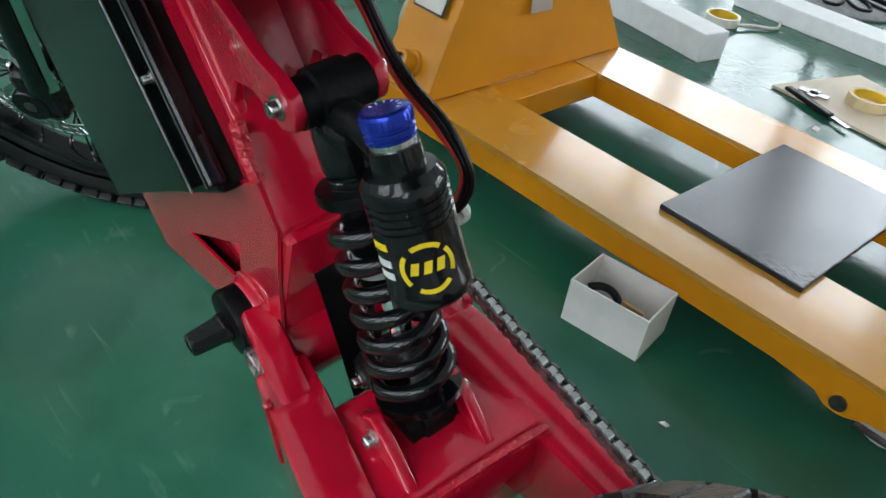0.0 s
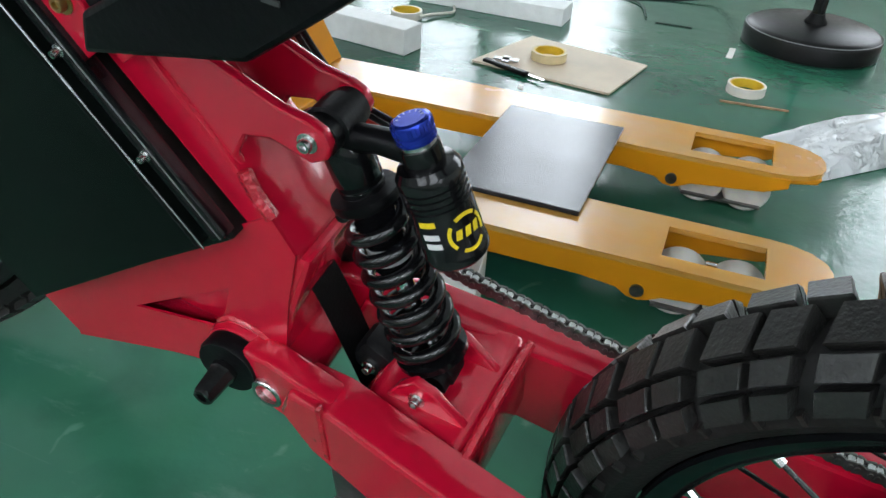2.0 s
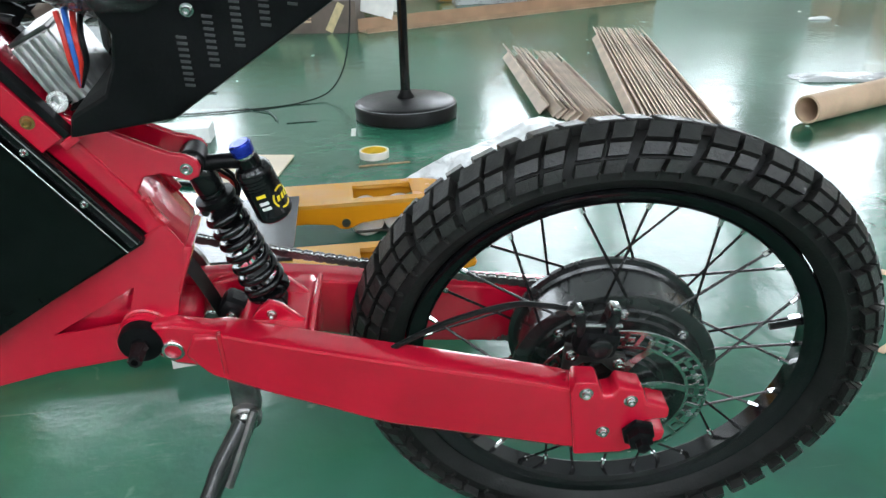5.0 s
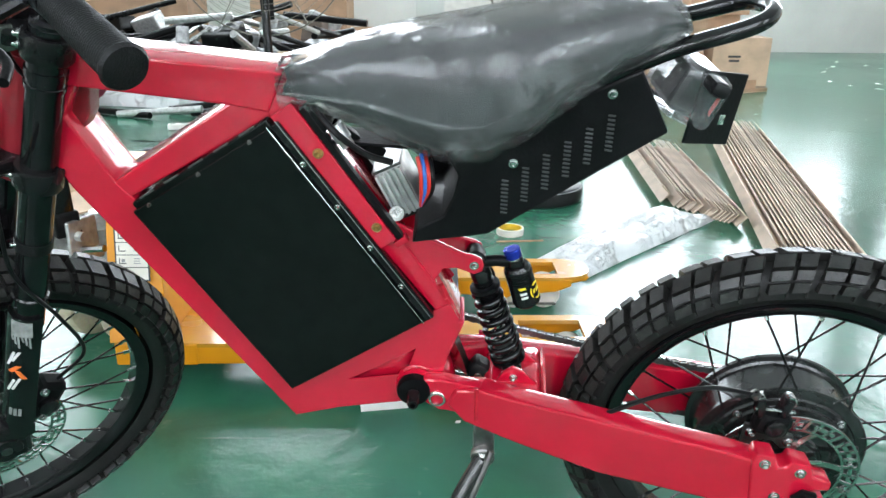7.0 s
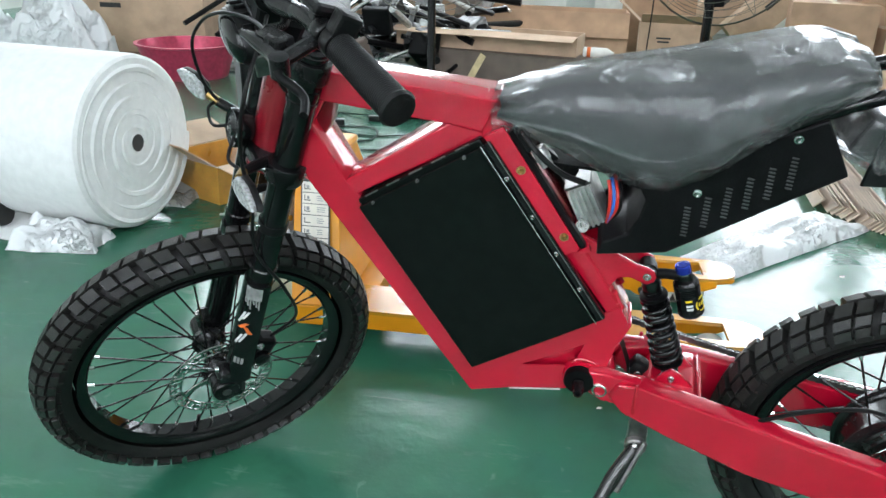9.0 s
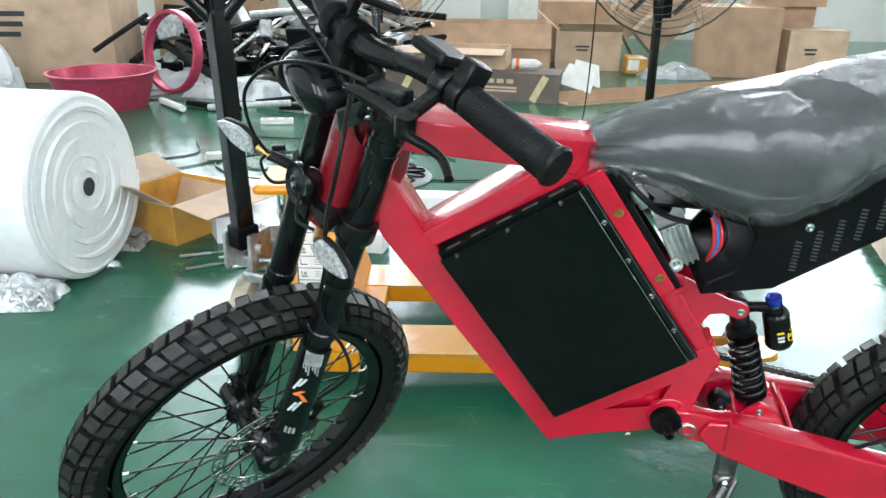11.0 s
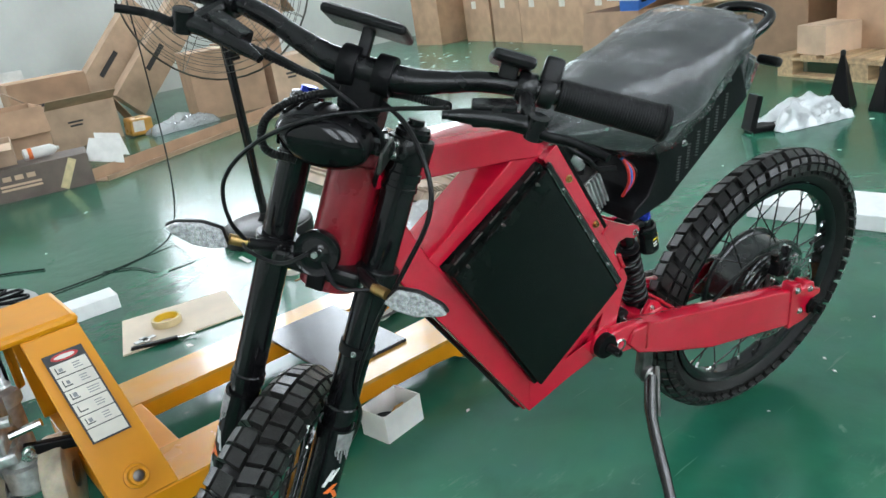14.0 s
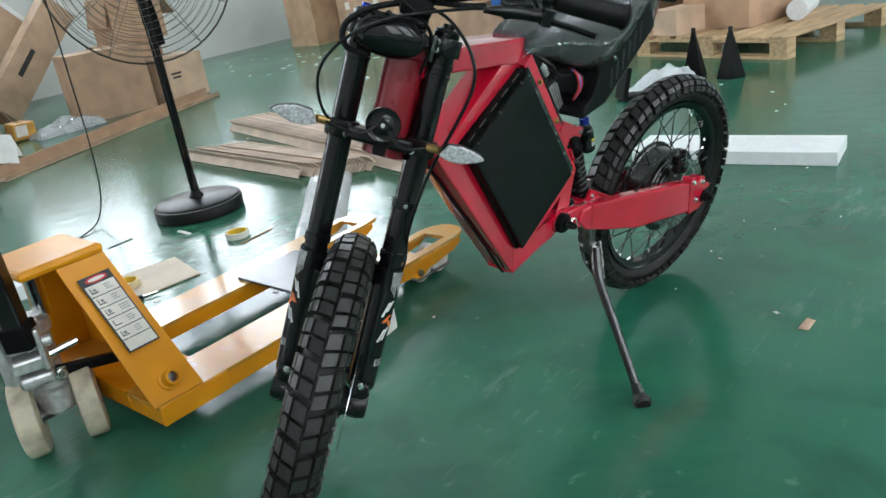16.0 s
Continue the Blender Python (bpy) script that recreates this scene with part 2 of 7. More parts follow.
CHROME = material("chrome", (0.72, 0.72, 0.72), 0.1, 1.0, 40, 0.08, 0.0, 6, roughvary=0.05)
STEEL = material("bright_steel", (0.55, 0.55, 0.54), 0.25, 1.0, 60, 0.15, 0.0, 6)
DARK_STEEL = material("dark_steel", (0.16, 0.155, 0.15), 0.32, 0.9, 60, 0.25, 0.0, 6)
LEG_STEEL = material("polished_dark_steel", (0.07, 0.07, 0.07), 0.2, 0.85, 60, 0.2, 0.0, 6)
BRASS = material("brass", (0.42, 0.27, 0.10), 0.35, 0.9, 60, 0.2, 0.0, 6)
ALU = material("cast_aluminium", (0.55, 0.55, 0.54), 0.4, 0.8, 50, 0.2, 0.0006, 6)
BLUE = material("blue_anodised", (0.02, 0.045, 0.40), 0.22, 0.7, 40, 0.12, 0.0, 6)
YELLOW = material("yellow_print", (0.80, 0.58, 0.02), 0.4, 0.0, 60, 0.08, 0.0, 6)
ORANGE = material("orange_print", (0.75, 0.16, 0.03), 0.4, 0.0, 60, 0.1, 0.0, 6)
PALE = material("pale_print", (0.62, 0.62, 0.60), 0.45, 0.0, 60, 0.15, 0.0, 6)
WORN = material("worn_white_print", (0.24, 0.24, 0.235), 0.4, 0.0, 90, 0.3, 0.0, 6)
GREY_PRINT = material("grey_print", (0.26, 0.26, 0.26), 0.45, 0.0, 60, 0.15, 0.0, 6)
INK = material("black_ink_and_hole_dark", (0.03, 0.03, 0.03), 0.5, 0.0, 60, 0.15, 0.0, 6)
RED_PRINT = material("red_print", (0.55, 0.03, 0.03), 0.45, 0.0, 60, 0.1, 0.0, 6)
VINYL = material("dark_seat_vinyl", (0.016, 0.018, 0.020), 0.5, 0.0, 90, 0.2, 0.0006, 6)
COVER = film("wrinkled_seat_film", (0.80, 0.83, 0.84), 0.948, 0.12, 34.0, 0.005, 0.36)
BAG = film("clear_bag_film", (0.82, 0.84, 0.85), 0.42, 0.2, 22.0, 0.02, 0.8)
MILKY = film("milky_bag_film", (0.86, 0.88, 0.89), 0.15, 0.3, 24.0, 0.02, 0.7)
JACK = material("yellow_jack_paint", (0.70, 0.275, 0.006), 0.40, 0.0, 5, 0.08, 0.0003, 5, spec=0.3, coat=0.08, roughvary=0.1)
FORK_TOP = material("worn_yellow_paint", (0.62, 0.27, 0.022), 0.24, 0.0, 5, 0.12, 0.0003, 6, second=(0.56, 0.33, 0.11), spread=(0.30, 0.62), coat=0.4)
LABEL = material("label_paper", (0.70, 0.66, 0.58), 0.5, 0.0, 20, 0.08, 0.0, 6)
NYLON = material("cream_nylon", (0.52, 0.46, 0.33), 0.45, 0.0, 18, 0.25, 0.0006, 6, second=(0.30, 0.26, 0.20), spread=(0.3, 0.55))
ROLLER = material("white_nylon_roller", (0.62, 0.60, 0.55), 0.4, 0.0, 18, 0.15, 0.0, 6)
CARD = material("brown_cardboard", (0.44, 0.28, 0.175), 0.75, 0.0, 6, 0.14, 0.0006, 20, random_vary=0.14)
CARD_EDGE = material("cut_cardboard", (0.34, 0.20, 0.11), 0.85, 0.0, 40, 0.25, 0.0012, 6, random_vary=0.15)
CARD_PALE = material("pale_cardboard", (0.54, 0.38, 0.26), 0.72, 0.0, 6, 0.14, 0.0006, 20, random_vary=0.12)
CARD_CREAM = material("cream_cardboard", (0.66, 0.55, 0.42), 0.62, 0.0, 6, 0.10, 0.0004, 20)
STRIP = material("laminated_edge_board", (0.60, 0.47, 0.37), 0.62, 0.0, 8, 0.14, 0.0004, 18, random_vary=0.12)
CARD_DARK = material("dark_printed_carton", (0.14, 0.105, 0.085), 0.6, 0.0, 8, 0.15, 0.0004, 16)
YELLOW_CARD = material("yellow_taped_card", (0.55, 0.28, 0.05), 0.3, 0.0, 9, 0.2, 0.0006, 10, coat=0.3)
WOOD = material("raw_pine", (0.50, 0.34, 0.19), 0.7, 0.0, 5, 0.22, 0.0010, 12, stretch=(1, 8, 8), random_vary=0.12)
FOAM = material("white_foam", (0.78, 0.79, 0.78), 0.6, 0.0, 30, 0.04, 0.001, 5)
FOAM_IN = material("foam_roll_end", (0.77, 0.78, 0.77), 0.7, 0.0, 24, 0.05, 0.001, 5)
WHITE = material("white_card", (0.76, 0.74, 0.70), 0.6, 0.0, 12, 0.08, 0.0003, 12)
WALL = material("wall_paint", (0.72, 0.72, 0.69), 0.7, 0.0, 1.2, 0.08, 0.001, 30)
CEILING = material("ceiling_paint", (0.62, 0.63, 0.63), 0.8, 0.0, 1.0, 0.06, 0.001, 30)
FRAME_WHITE = material("white_window_frame", (0.75, 0.76, 0.76), 0.4, 0.0, 10, 0.06, 0.0, 8)
TAPE = material("masking_tape", (0.62, 0.50, 0.28), 0.5, 0.0, 30, 0.12, 0.0004, 6)
TAPE_IN = material("yellow_tape_core", (0.70, 0.45, 0.03), 0.5, 0.0, 30, 0.12, 0.0, 6)
PLATE = material("scuffed_black_plate", (0.012, 0.014, 0.020), 0.2, 0.0, 9, 0.3, 0.0002, 14, second=(0.026, 0.029, 0.036), spread=(0.55, 0.85), roughvary=0.1)
WIRE_GREY = material("fan_guard_wire", (0.15, 0.145, 0.12), 0.4, 0.7, 40, 0.1, 0.0, 6)
WIRE_RED = material("red_wire", (0.55, 0.03, 0.02), 0.4, 0.0, 40, 0.1, 0.0, 6)
WIRE_BLUE = material("blue_wire", (0.03, 0.14, 0.5), 0.4, 0.0, 40, 0.1, 0.0, 6)
LENS = material("clear_lens", (0.45, 0.46, 0.46), 0.12, 0.3, 200, 0.35, 0.003, 3, coat=0.8)
PINK = material("pink_rim", (0.45, 0.05, 0.10), 0.35, 0.3, 30, 0.15, 0.0, 6)
GREYMIX = material("grey_parts", (0.30, 0.30, 0.30), 0.45, 0.3, 30, 0.3, 0.0, 6, random_vary=0.4)
BLUE_BOX = material("blue_plastic_box", (0.03, 0.16, 0.55), 0.4, 0.0, 30, 0.1, 0.0, 6)
GLASS = glass_pane()
SKYGLOW = material("bright_overcast_sky", (0.9, 0.95, 1.0), 1.0, 0.0, 1.0, 0.02, 0.0, 4, emit=2.2)


# ---- building helpers ----
def part(name, bm, mat, parent=None, label="", smooth=40):
    """Links a bmesh as one mesh object under a thing or a part."""
    bm.normal_update()
    plain = radians(19)
    for f in bm.faces:
        f.smooth = f.calc_area() < 1.2e-4 or len(f.verts) < 4 or any(len(e.link_faces) == 2 and e.calc_face_angle(0) < plain for e in f.edges)
    limit = radians(smooth)
    for e in bm.edges:
        e.smooth = len(e.link_faces) == 2 and e.calc_face_angle(0) < limit
    me = bpy.data.meshes.new(name)
    bm.to_mesh(me)
    bm.free()
    me.materials.append(mat)
    ob = new(name, me)
    ob.parent = parent
    if label:
        ob["label"] = label
    return ob


def thing(name, label, category, group="", m=None, kind=""):
    ob = tagged(new(name), label, category, group, kind)
    if m is not None:
        ob.matrix_world = m
    return ob


def box(size, at=(0, 0, 0), turn=(0, 0, 0), bevel=0.0, bm=None, m=None):
    bm = bm or bmesh.new()
    small = bmesh.new()
    bmesh.ops.create_cube(small, size=1.0)
    bmesh.ops.scale(small, vec=size, verts=small.verts)
    if bevel:
        bmesh.ops.bevel(small, geom=small.edges[:], offset=bevel, segments=2, affect="EDGES", profile=0.5)
    small.transform((m or Matrix()) @ pose(*at, *turn))
    return merge(bm, small)


def merge(bm, small):
    me = bpy.data.meshes.new("scrap")
    small.to_mesh(me)
    small.free()
    bm.from_mesh(me)
    bpy.data.meshes.remove(me)
    return bm


def prism(pts, y0, y1, bevel=0.0, bm=None, m=None):
    """A polygon of (x, z) drawn out along y."""
    bm = bm or bmesh.new()
    small = bmesh.new()
    low = [small.verts.new((x, y0, z)) for x, z in pts]
    top = [small.verts.new((x, y1, z)) for x, z in pts]
    small.faces.new(low)
    small.faces.new(top[::-1])
    for i in range(len(pts)):
        j = (i + 1) % len(pts)
        small.faces.new((low[j], low[i], top[i], top[j]))
    bmesh.ops.recalc_face_normals(small, faces=small.faces[:])
    if bevel:
        bmesh.ops.bevel(small, geom=small.edges[:], offset=bevel, segments=2, affect="EDGES", profile=0.5)
    if m is not None:
        small.transform(m)
    return merge(bm, small)


def tube(pts, radius, seg=10, bm=None, closed=False, m=None):
    """A round bar along a line of points; radius may be a list."""
    bm = bm or bmesh.new()
    pts = [Vector(p) for p in pts]
    if m is not None:
        pts = [m @ p for p in pts]
    count = len(pts)
    radii = radius if isinstance(radius, (list, tuple)) else [radius] * count
    rings, side = [], None
    for i, p in enumerate(pts):
        a = pts[i - 1] if i or closed else p
        b = pts[(i + 1) % count] if i < count - 1 or closed else p
        way = (b - a).normalized()
        if side is None:
            side = way.orthogonal().normalized()
        side = (side - way * side.dot(way)).normalized()
        up = way.cross(side)
        rings.append([bm.verts.new(p + radii[i] * (math.cos(t) * side + math.sin(t) * up)) for t in (2 * math.pi * k / seg for k in range(seg))])
    for i in range(count if closed else count - 1):
        r, s = rings[i], rings[(i + 1) % count]
        for k in range(seg):
            bm.faces.new((r[k], r[(k + 1) % seg], s[(k + 1) % seg], s[k]))
    if not closed:
        bm.faces.new(rings[0][::-1])
        bm.faces.new(rings[-1])
    return bm


def lathe(profile, start, axis, seg=32, bm=None, closed=False):
    """A profile of (radius, height) turned round an axis that starts at a point. Closed: the profile is a ring."""
    bm = bm or bmesh.new()
    way = Vector(axis).normalized()
    side = way.orthogonal().normalized()
    up = way.cross(side)
    o = Vector(start)
    rings = []
    for r, h in profile:
        rings.append([bm.verts.new(o + way * h + max(r, 1e-5) * (math.cos(t) * side + math.sin(t) * up)) for t in (2 * math.pi * k / seg for k in range(seg))])
    n = len(rings)
    for i in range(n if closed else n - 1):
        r, s = rings[i], rings[(i + 1) % n]
        for k in range(seg):
            bm.faces.new((r[k], r[(k + 1) % seg], s[(k + 1) % seg], s[k]))
    if not closed:
        for r, flip in ((rings[0], True), (rings[-1], False)):
            bm.faces.new(r[::-1] if flip else r)
    return bm


def rod(a, b, r, seg=12, bm=None, m=None):
    return tube([a, b], r, seg, bm, m=m)


def curve(pts, steps=6):
    """A smooth line through points (Catmull-Rom)."""
    p = [Vector(q) for q in pts]
    p = [2 * p[0] - p[1]] + p + [2 * p[-1] - p[-2]]
    out = []
    for i in range(1, len(p) - 2):
        for k in range(steps):
            t = k / steps
            a, b, c, d = p[i - 1], p[i], p[i + 1], p[i + 2]
            out.append(0.5 * (2 * b + (c - a) * t + (2 * a - 5 * b + 4 * c - d) * t * t + (3 * b - a - 3 * c + d) * t ** 3))
    return out + [p[-2]]


def flat(pts, thick, bm=None, m=None):
    """A polygon of (x, y), thick metres high from z = 0."""
    bm = bm or bmesh.new()
    small = bmesh.new()
    low = [small.verts.new((x, y, 0)) for x, y in pts]
    top = [small.verts.new((x, y, thick)) for x, y in pts]
    small.faces.new(low[::-1])
    small.faces.new(top)
    for i in range(len(pts)):
        j = (i + 1) % len(pts)
        small.faces.new((low[i], low[j], top[j], top[i]))
    bmesh.ops.recalc_face_normals(small, faces=small.faces[:])
    if m is not None:
        small.transform(m)
    return merge(bm, small)


def bolt(name, at, way, r, parent, mat=None, label=""):
    """A socket-head bolt with a washer, pointing along way."""
    bm = lathe([(r * 1.5, -0.001), (r * 1.5, 0.0008), (r, 0.001), (r, 0.004), (r * 0.85, 0.005), (r * 0.5, 0.005), (r * 0.45, 0.003)], at, way, 14)
    return part(name, bm, mat or STEEL, parent, label)


# ---- the hall ----
def wall_with_windows(name, length, height, openings, low, top, thick, m):
    """A wall along x from -length/2, with openings cut through it."""
    bm = bmesh.new()
    x = -length / 2
    for mid, width in sorted(openings):
        a, b = mid - width / 2, mid + width / 2
        box((a - x, thick, height), ((a + x) / 2, 0, height / 2), bm=bm)
        box((width, thick, low), (mid, 0, low / 2), bm=bm)
        box((width, thick, height - top), (mid, 0, (height + top) / 2), bm=bm)
        x = b
    box((length / 2 - x, thick, height), ((length / 2 + x) / 2, 0, height / 2), bm=bm)
    bmesh.ops.remove_doubles(bm, verts=bm.verts, dist=0.0005)
    ob = tagged(part(name, bm, WALL), "plain off-white painted factory wall with windows", "wall", kind="structure")
    ob.matrix_world = m
    return ob


def window_unit(name, width, low, top, m):
    ob = tagged(part(name, bmesh_frame(width, top - low), FRAME_WHITE), "white framed factory window out of view, letting in grey daylight", "window", kind="structure")
    ob.matrix_world = m @ pose(0, 0, (low + top) / 2)
    for side in (-1, 1):
        pane = part("pane", box((width / 2 - 0.06, 0.006, top - low - 0.1), (side * width / 4, 0, 0)), GLASS, ob)
        pane.visible_shadow = False
    return ob


def bmesh_frame(width, height, d=0.05, depth=0.06):
    bm = bmesh.new()
    for z in (-1, 1):
        box((width, depth, d), (0, 0, z * (height - d) / 2), bm=bm)
    for x in (-1, 0, 1):
        box((d, depth, height - 2 * d), (x * (width - d) / 2, 0, 0), bm=bm)
    return bm


U0, W0 = (WEST + EAST) / 2, (NORTH + SOUTH) / 2
LENGTH, DEPTH = EAST - WEST, NORTH - SOUTH
ground = tagged(part("floor", box((LENGTH + 0.6, DEPTH + 0.6, 0.1), (U0, W0, -0.05)), FLOOR), "glossy green painted concrete floor with scuffs", "floor", kind="structure")
ground.matrix_world = ROOM
roof = tagged(part("ceiling", box((LENGTH + 0.6, DEPTH + 0.6, 0.12), (U0, W0, HIGH + 0.06)), CEILING), "plain pale painted ceiling", "ceiling", kind="structure")
roof.matrix_world = ROOM
wall_with_windows("wall_north", LENGTH, HIGH, [(u - U0, w) for u, w in NORTH_WINDOWS], WIN_LOW, WIN_TOP, 0.24, ROOM @ pose(U0, NORTH + 0.12, 0))
wall_with_windows("wall_south", LENGTH, HIGH, [(u - U0, w) for u, w in SOUTH_FILL_WINDOWS], WIN_LOW, WIN_TOP, 0.24, ROOM @ pose(U0, SOUTH - 0.12, 0))
for name, u in (("wall_west", WEST - 0.12), ("wall_east", EAST + 0.12)):
    ob = tagged(part(name, box((0.24, DEPTH, HIGH), (u, W0, HIGH / 2)), WALL), "plain off-white painted factory wall", "wall", kind="structure")
    ob.matrix_world = ROOM
number = 0
for w, places in ((NORTH + 0.14, NORTH_WINDOWS), (SOUTH - 0.14, SOUTH_FILL_WINDOWS)):
    for u, width in places:
        number += 1
        window_unit("window_%d" % number, width, WIN_LOW, WIN_TOP, ROOM @ pose(u, w, 0))
# unseen glowing boards stand in for the sky beyond the windows
for name, w in (("backdrop", NORTH + 3.0), ("backdrop", SOUTH - 3.0)):
    ob = tagged(part(name, box((LENGTH + 8, 0.02, 11), (U0, w, 5.0)), SKYGLOW), "plain bright overcast sky outside", "sky", kind="structure")
    ob.matrix_world = ROOM


# ---- the electric bike: x to the rear, y to its right, z up, leaning on its stand ----
BIKE = pose(-0.045, 0.25, 0, 9.5, 0, 11.0)
bike = thing("electric_bike", "red framed electric off-road bike leaning on its kickstand", "bike", m=BIKE)
REAR_AXLE, WHEEL = Vector((0.070, -0.016, 0.307)), 0.305
REAR_WAY = Vector((0.125, 0.988, 0.055)).normalized()
TYRE = 0.040

# main frame of welded box tubes
SEAT_TUBE = [(-0.622, 0.795), (-0.598, 0.832), (-0.578, 0.822), (-0.561, 0.783), (-0.404, 0.548), (-0.378, 0.503), (-0.392, 0.478), (-0.424, 0.500), (-0.412, 0.517), (-0.602, 0.778)]
frame_body = part("frame", prism([(-0.862, 0.858), (-0.79, 0.850), (-0.58, 0.829), (-0.60, 0.782), (-0.648, 0.791), (-0.808, 0.809), (-0.868, 0.815)], -0.036, 0.036, 0.003), RED, bike, "glossy red welded frame of box tubes")
part("down_tube", prism([(-0.815, 0.813), (-0.866, 0.790), (-0.864, 0.720), (-0.846, 0.684), (-0.608, 0.338), (-0.584, 0.402), (-0.752, 0.648), (-0.792, 0.694), (-0.836, 0.775)], -0.034, 0.034, 0.003), RED, frame_body)
seat_tube = part("seat_tube", prism(SEAT_TUBE, -0.033, 0.033, 0.003), RED, frame_body)


def along_seat(s, w):
    """A point of the seat tube's side: s down its length, w out from the battery."""
    return (-0.602 + 0.553 * s + 0.833 * w, 0.778 - 0.833 * s + 0.553 * w)


for side in (-1, 1):
    for name, s0, s1, w0, w1, y0, y1, mat in (("side_plate", 0.0, 0.205, 0.006, 0.0360, 0.0325, 0.0455, RED), ("edge_strip", 0.012, 0.207, 0.0364, 0.0440, 0.0300, 0.0430, BLACK), ("plate_tab", 0.2075, 0.216, 0.030, 0.0470, 0.0300, 0.0435, RED)):
        part(name, prism([along_seat(s0, w0), along_seat(s0, w1), along_seat(s1, w1), along_seat(s1, w0)], side * y0, side * y1, 0.0012), mat, seat_tube)
part("strut", prism([(-0.788, 0.668), (-0.800, 0.690), (-0.648, 0.791), (-0.598, 0.805), (-0.598, 0.776)], -0.0335, 0.0335, 0.003), RED, frame_body)
part("lower_tube", prism([(-0.614, 0.340), (-0.612, 0.400), (-0.425, 0.512), (-0.395, 0.480), (-0.430, 0.464), (-0.560, 0.388)], -0.031, 0.031, 0.004), RED, frame_body)
part("bottom_plate", prism([(-0.613, 0.3405), (-0.560, 0.378), (-0.455, 0.396), (-0.428, 0.372), (-0.462, 0.362)], -0.0305, 0.0305, 0.003), RED, frame_body)
part("gusset", prism([(-0.555, 0.385), (-0.425, 0.470), (-0.445, 0.398)], -0.0255, 0.0255), RED, frame_body, "recessed triangular red gusset")
part("seat_stay", prism([(-0.428, 0.508), (-0.372, 0.500), (-0.395, 0.440), (-0.412, 0.380), (-0.446, 0.385), (-0.434, 0.446)], -0.032, 0.032, 0.004), RED, frame_body)
for side in (-1, 1):
    skin = bmesh.new()
    for pts in ([(-0.6075, 0.340), (-0.607, 0.400), (-0.424, 0.5135), (-0.437, 0.458), (-0.530, 0.404)],
                [(-0.6075, 0.340), (-0.530, 0.404), (-0.452, 0.414), (-0.452, 0.396), (-0.475, 0.372)],
                [(-0.424, 0.5135), (-0.412, 0.519), (-0.393, 0.530), (-0.380, 0.505), (-0.392, 0.463), (-0.405, 0.400), (-0.418, 0.378), (-0.448, 0.376), (-0.452, 0.396), (-0.452, 0.414), (-0.437, 0.458)]):
        prism(pts, side * 0.0325, side * 0.0346, 0, skin)
    part("side_skin", skin, RED, frame_body)
HEAD = Vector((-0.893, -0.001, 0.778))
UP = Vector((0.329, -0.074, 0.941)).normalized()
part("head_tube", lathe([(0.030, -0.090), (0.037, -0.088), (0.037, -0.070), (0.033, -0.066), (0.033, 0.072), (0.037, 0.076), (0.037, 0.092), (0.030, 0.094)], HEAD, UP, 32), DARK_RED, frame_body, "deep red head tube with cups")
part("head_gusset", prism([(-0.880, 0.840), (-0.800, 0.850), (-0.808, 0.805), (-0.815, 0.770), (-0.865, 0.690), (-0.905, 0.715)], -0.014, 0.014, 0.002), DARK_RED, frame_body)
BB = Vector((-0.440, 0, 0.398))
part("pivot_tube", lathe([(0.020, -0.034), (0.021, -0.032), (0.021, 0.032), (0.020, 0.034)], (-0.405, 0, 0.389), (0, 1, 0), 28), RED, frame_body)
part("bottom_bracket", lathe([(0.024, -0.040), (0.0255, -0.037), (0.0255, 0.037), (0.024, 0.040)], BB, (0, 1, 0), 32), RED, frame_body)
for side in (-1, 1):
    cup = part("bearing_cup", lathe([(0.020, 0.036), (0.0225, 0.038), (0.0230, 0.050), (0.0215, 0.053), (0.0110, 0.054)], BB, (0, side, 0), 28), BLACK, frame_body, "black bearing cup")
    part("spindle", lathe([(0.0098, 0.040), (0.0098, 0.058), (0.0088, 0.060), (0.0076, 0.078), (0.0066, 0.080), (0.0040, 0.080), (0.0036, 0.074)], BB, (0, side, 0), 8), SATIN, frame_body, "bare black spindle with no crank")
    part("weld_bead", tube(curve([(-0.454, side * 0.034, 0.420), (-0.442, side * 0.0345, 0.428), (-0.424, side * 0.0345, 0.425), (-0.410, side * 0.034, 0.412)], 5), 0.0024, 6), WELD, frame_body)
    bracket = part("shock_bracket", prism([(-0.470, 0.648), (-0.378, 0.601), (-0.362, 0.597), (-0.353, 0.592), (-0.350, 0.584), (-0.353, 0.575), (-0.363, 0.571), (-0.386, 0.580), (-0.402, 0.578), (-0.412, 0.562), (-0.405, 0.545), (-0.42, 0.53), (-0.49, 0.62)], -0.030 if side < 0 else 0.012, -0.023 if side < 0 else 0.019, 0.0018), RED, frame_body)
    bolt("bracket_bolt", (-0.363, -0.030 if side < 0 else 0.019, 0.584), (0, side, 0), 0.0040, frame_body)
    part("weld_bead", tube(curve([(-0.405, side * 0.033, 0.557), (-0.399, side * 0.034, 0.542), (-0.391, side * 0.034, 0.530)], 6), 0.0045, 6), WELD, frame_body)
    part("weld_bead", tube(curve([(-0.615, side * 0.032, 0.405), (-0.520, side * 0.033, 0.458), (-0.43, side * 0.034, 0.508)], 6), 0.0022, 6), WELD, frame_body)
    for x, z in (along_seat(0.064, 0.025), along_seat(0.178, 0.026)):
        bolt("frame_bolt", (x, side * 0.0455, z), (0, side, 0), 0.0042, frame_body, BRASS)

# battery box in the frame
BOX = [(-0.771, 0.666), (-0.600, 0.772), (-0.427, 0.512), (-0.603, 0.401)]
CASE = [(-0.774, 0.671), (-0.602, 0.779), (-0.412, 0.515), (-0.606, 0.399)]
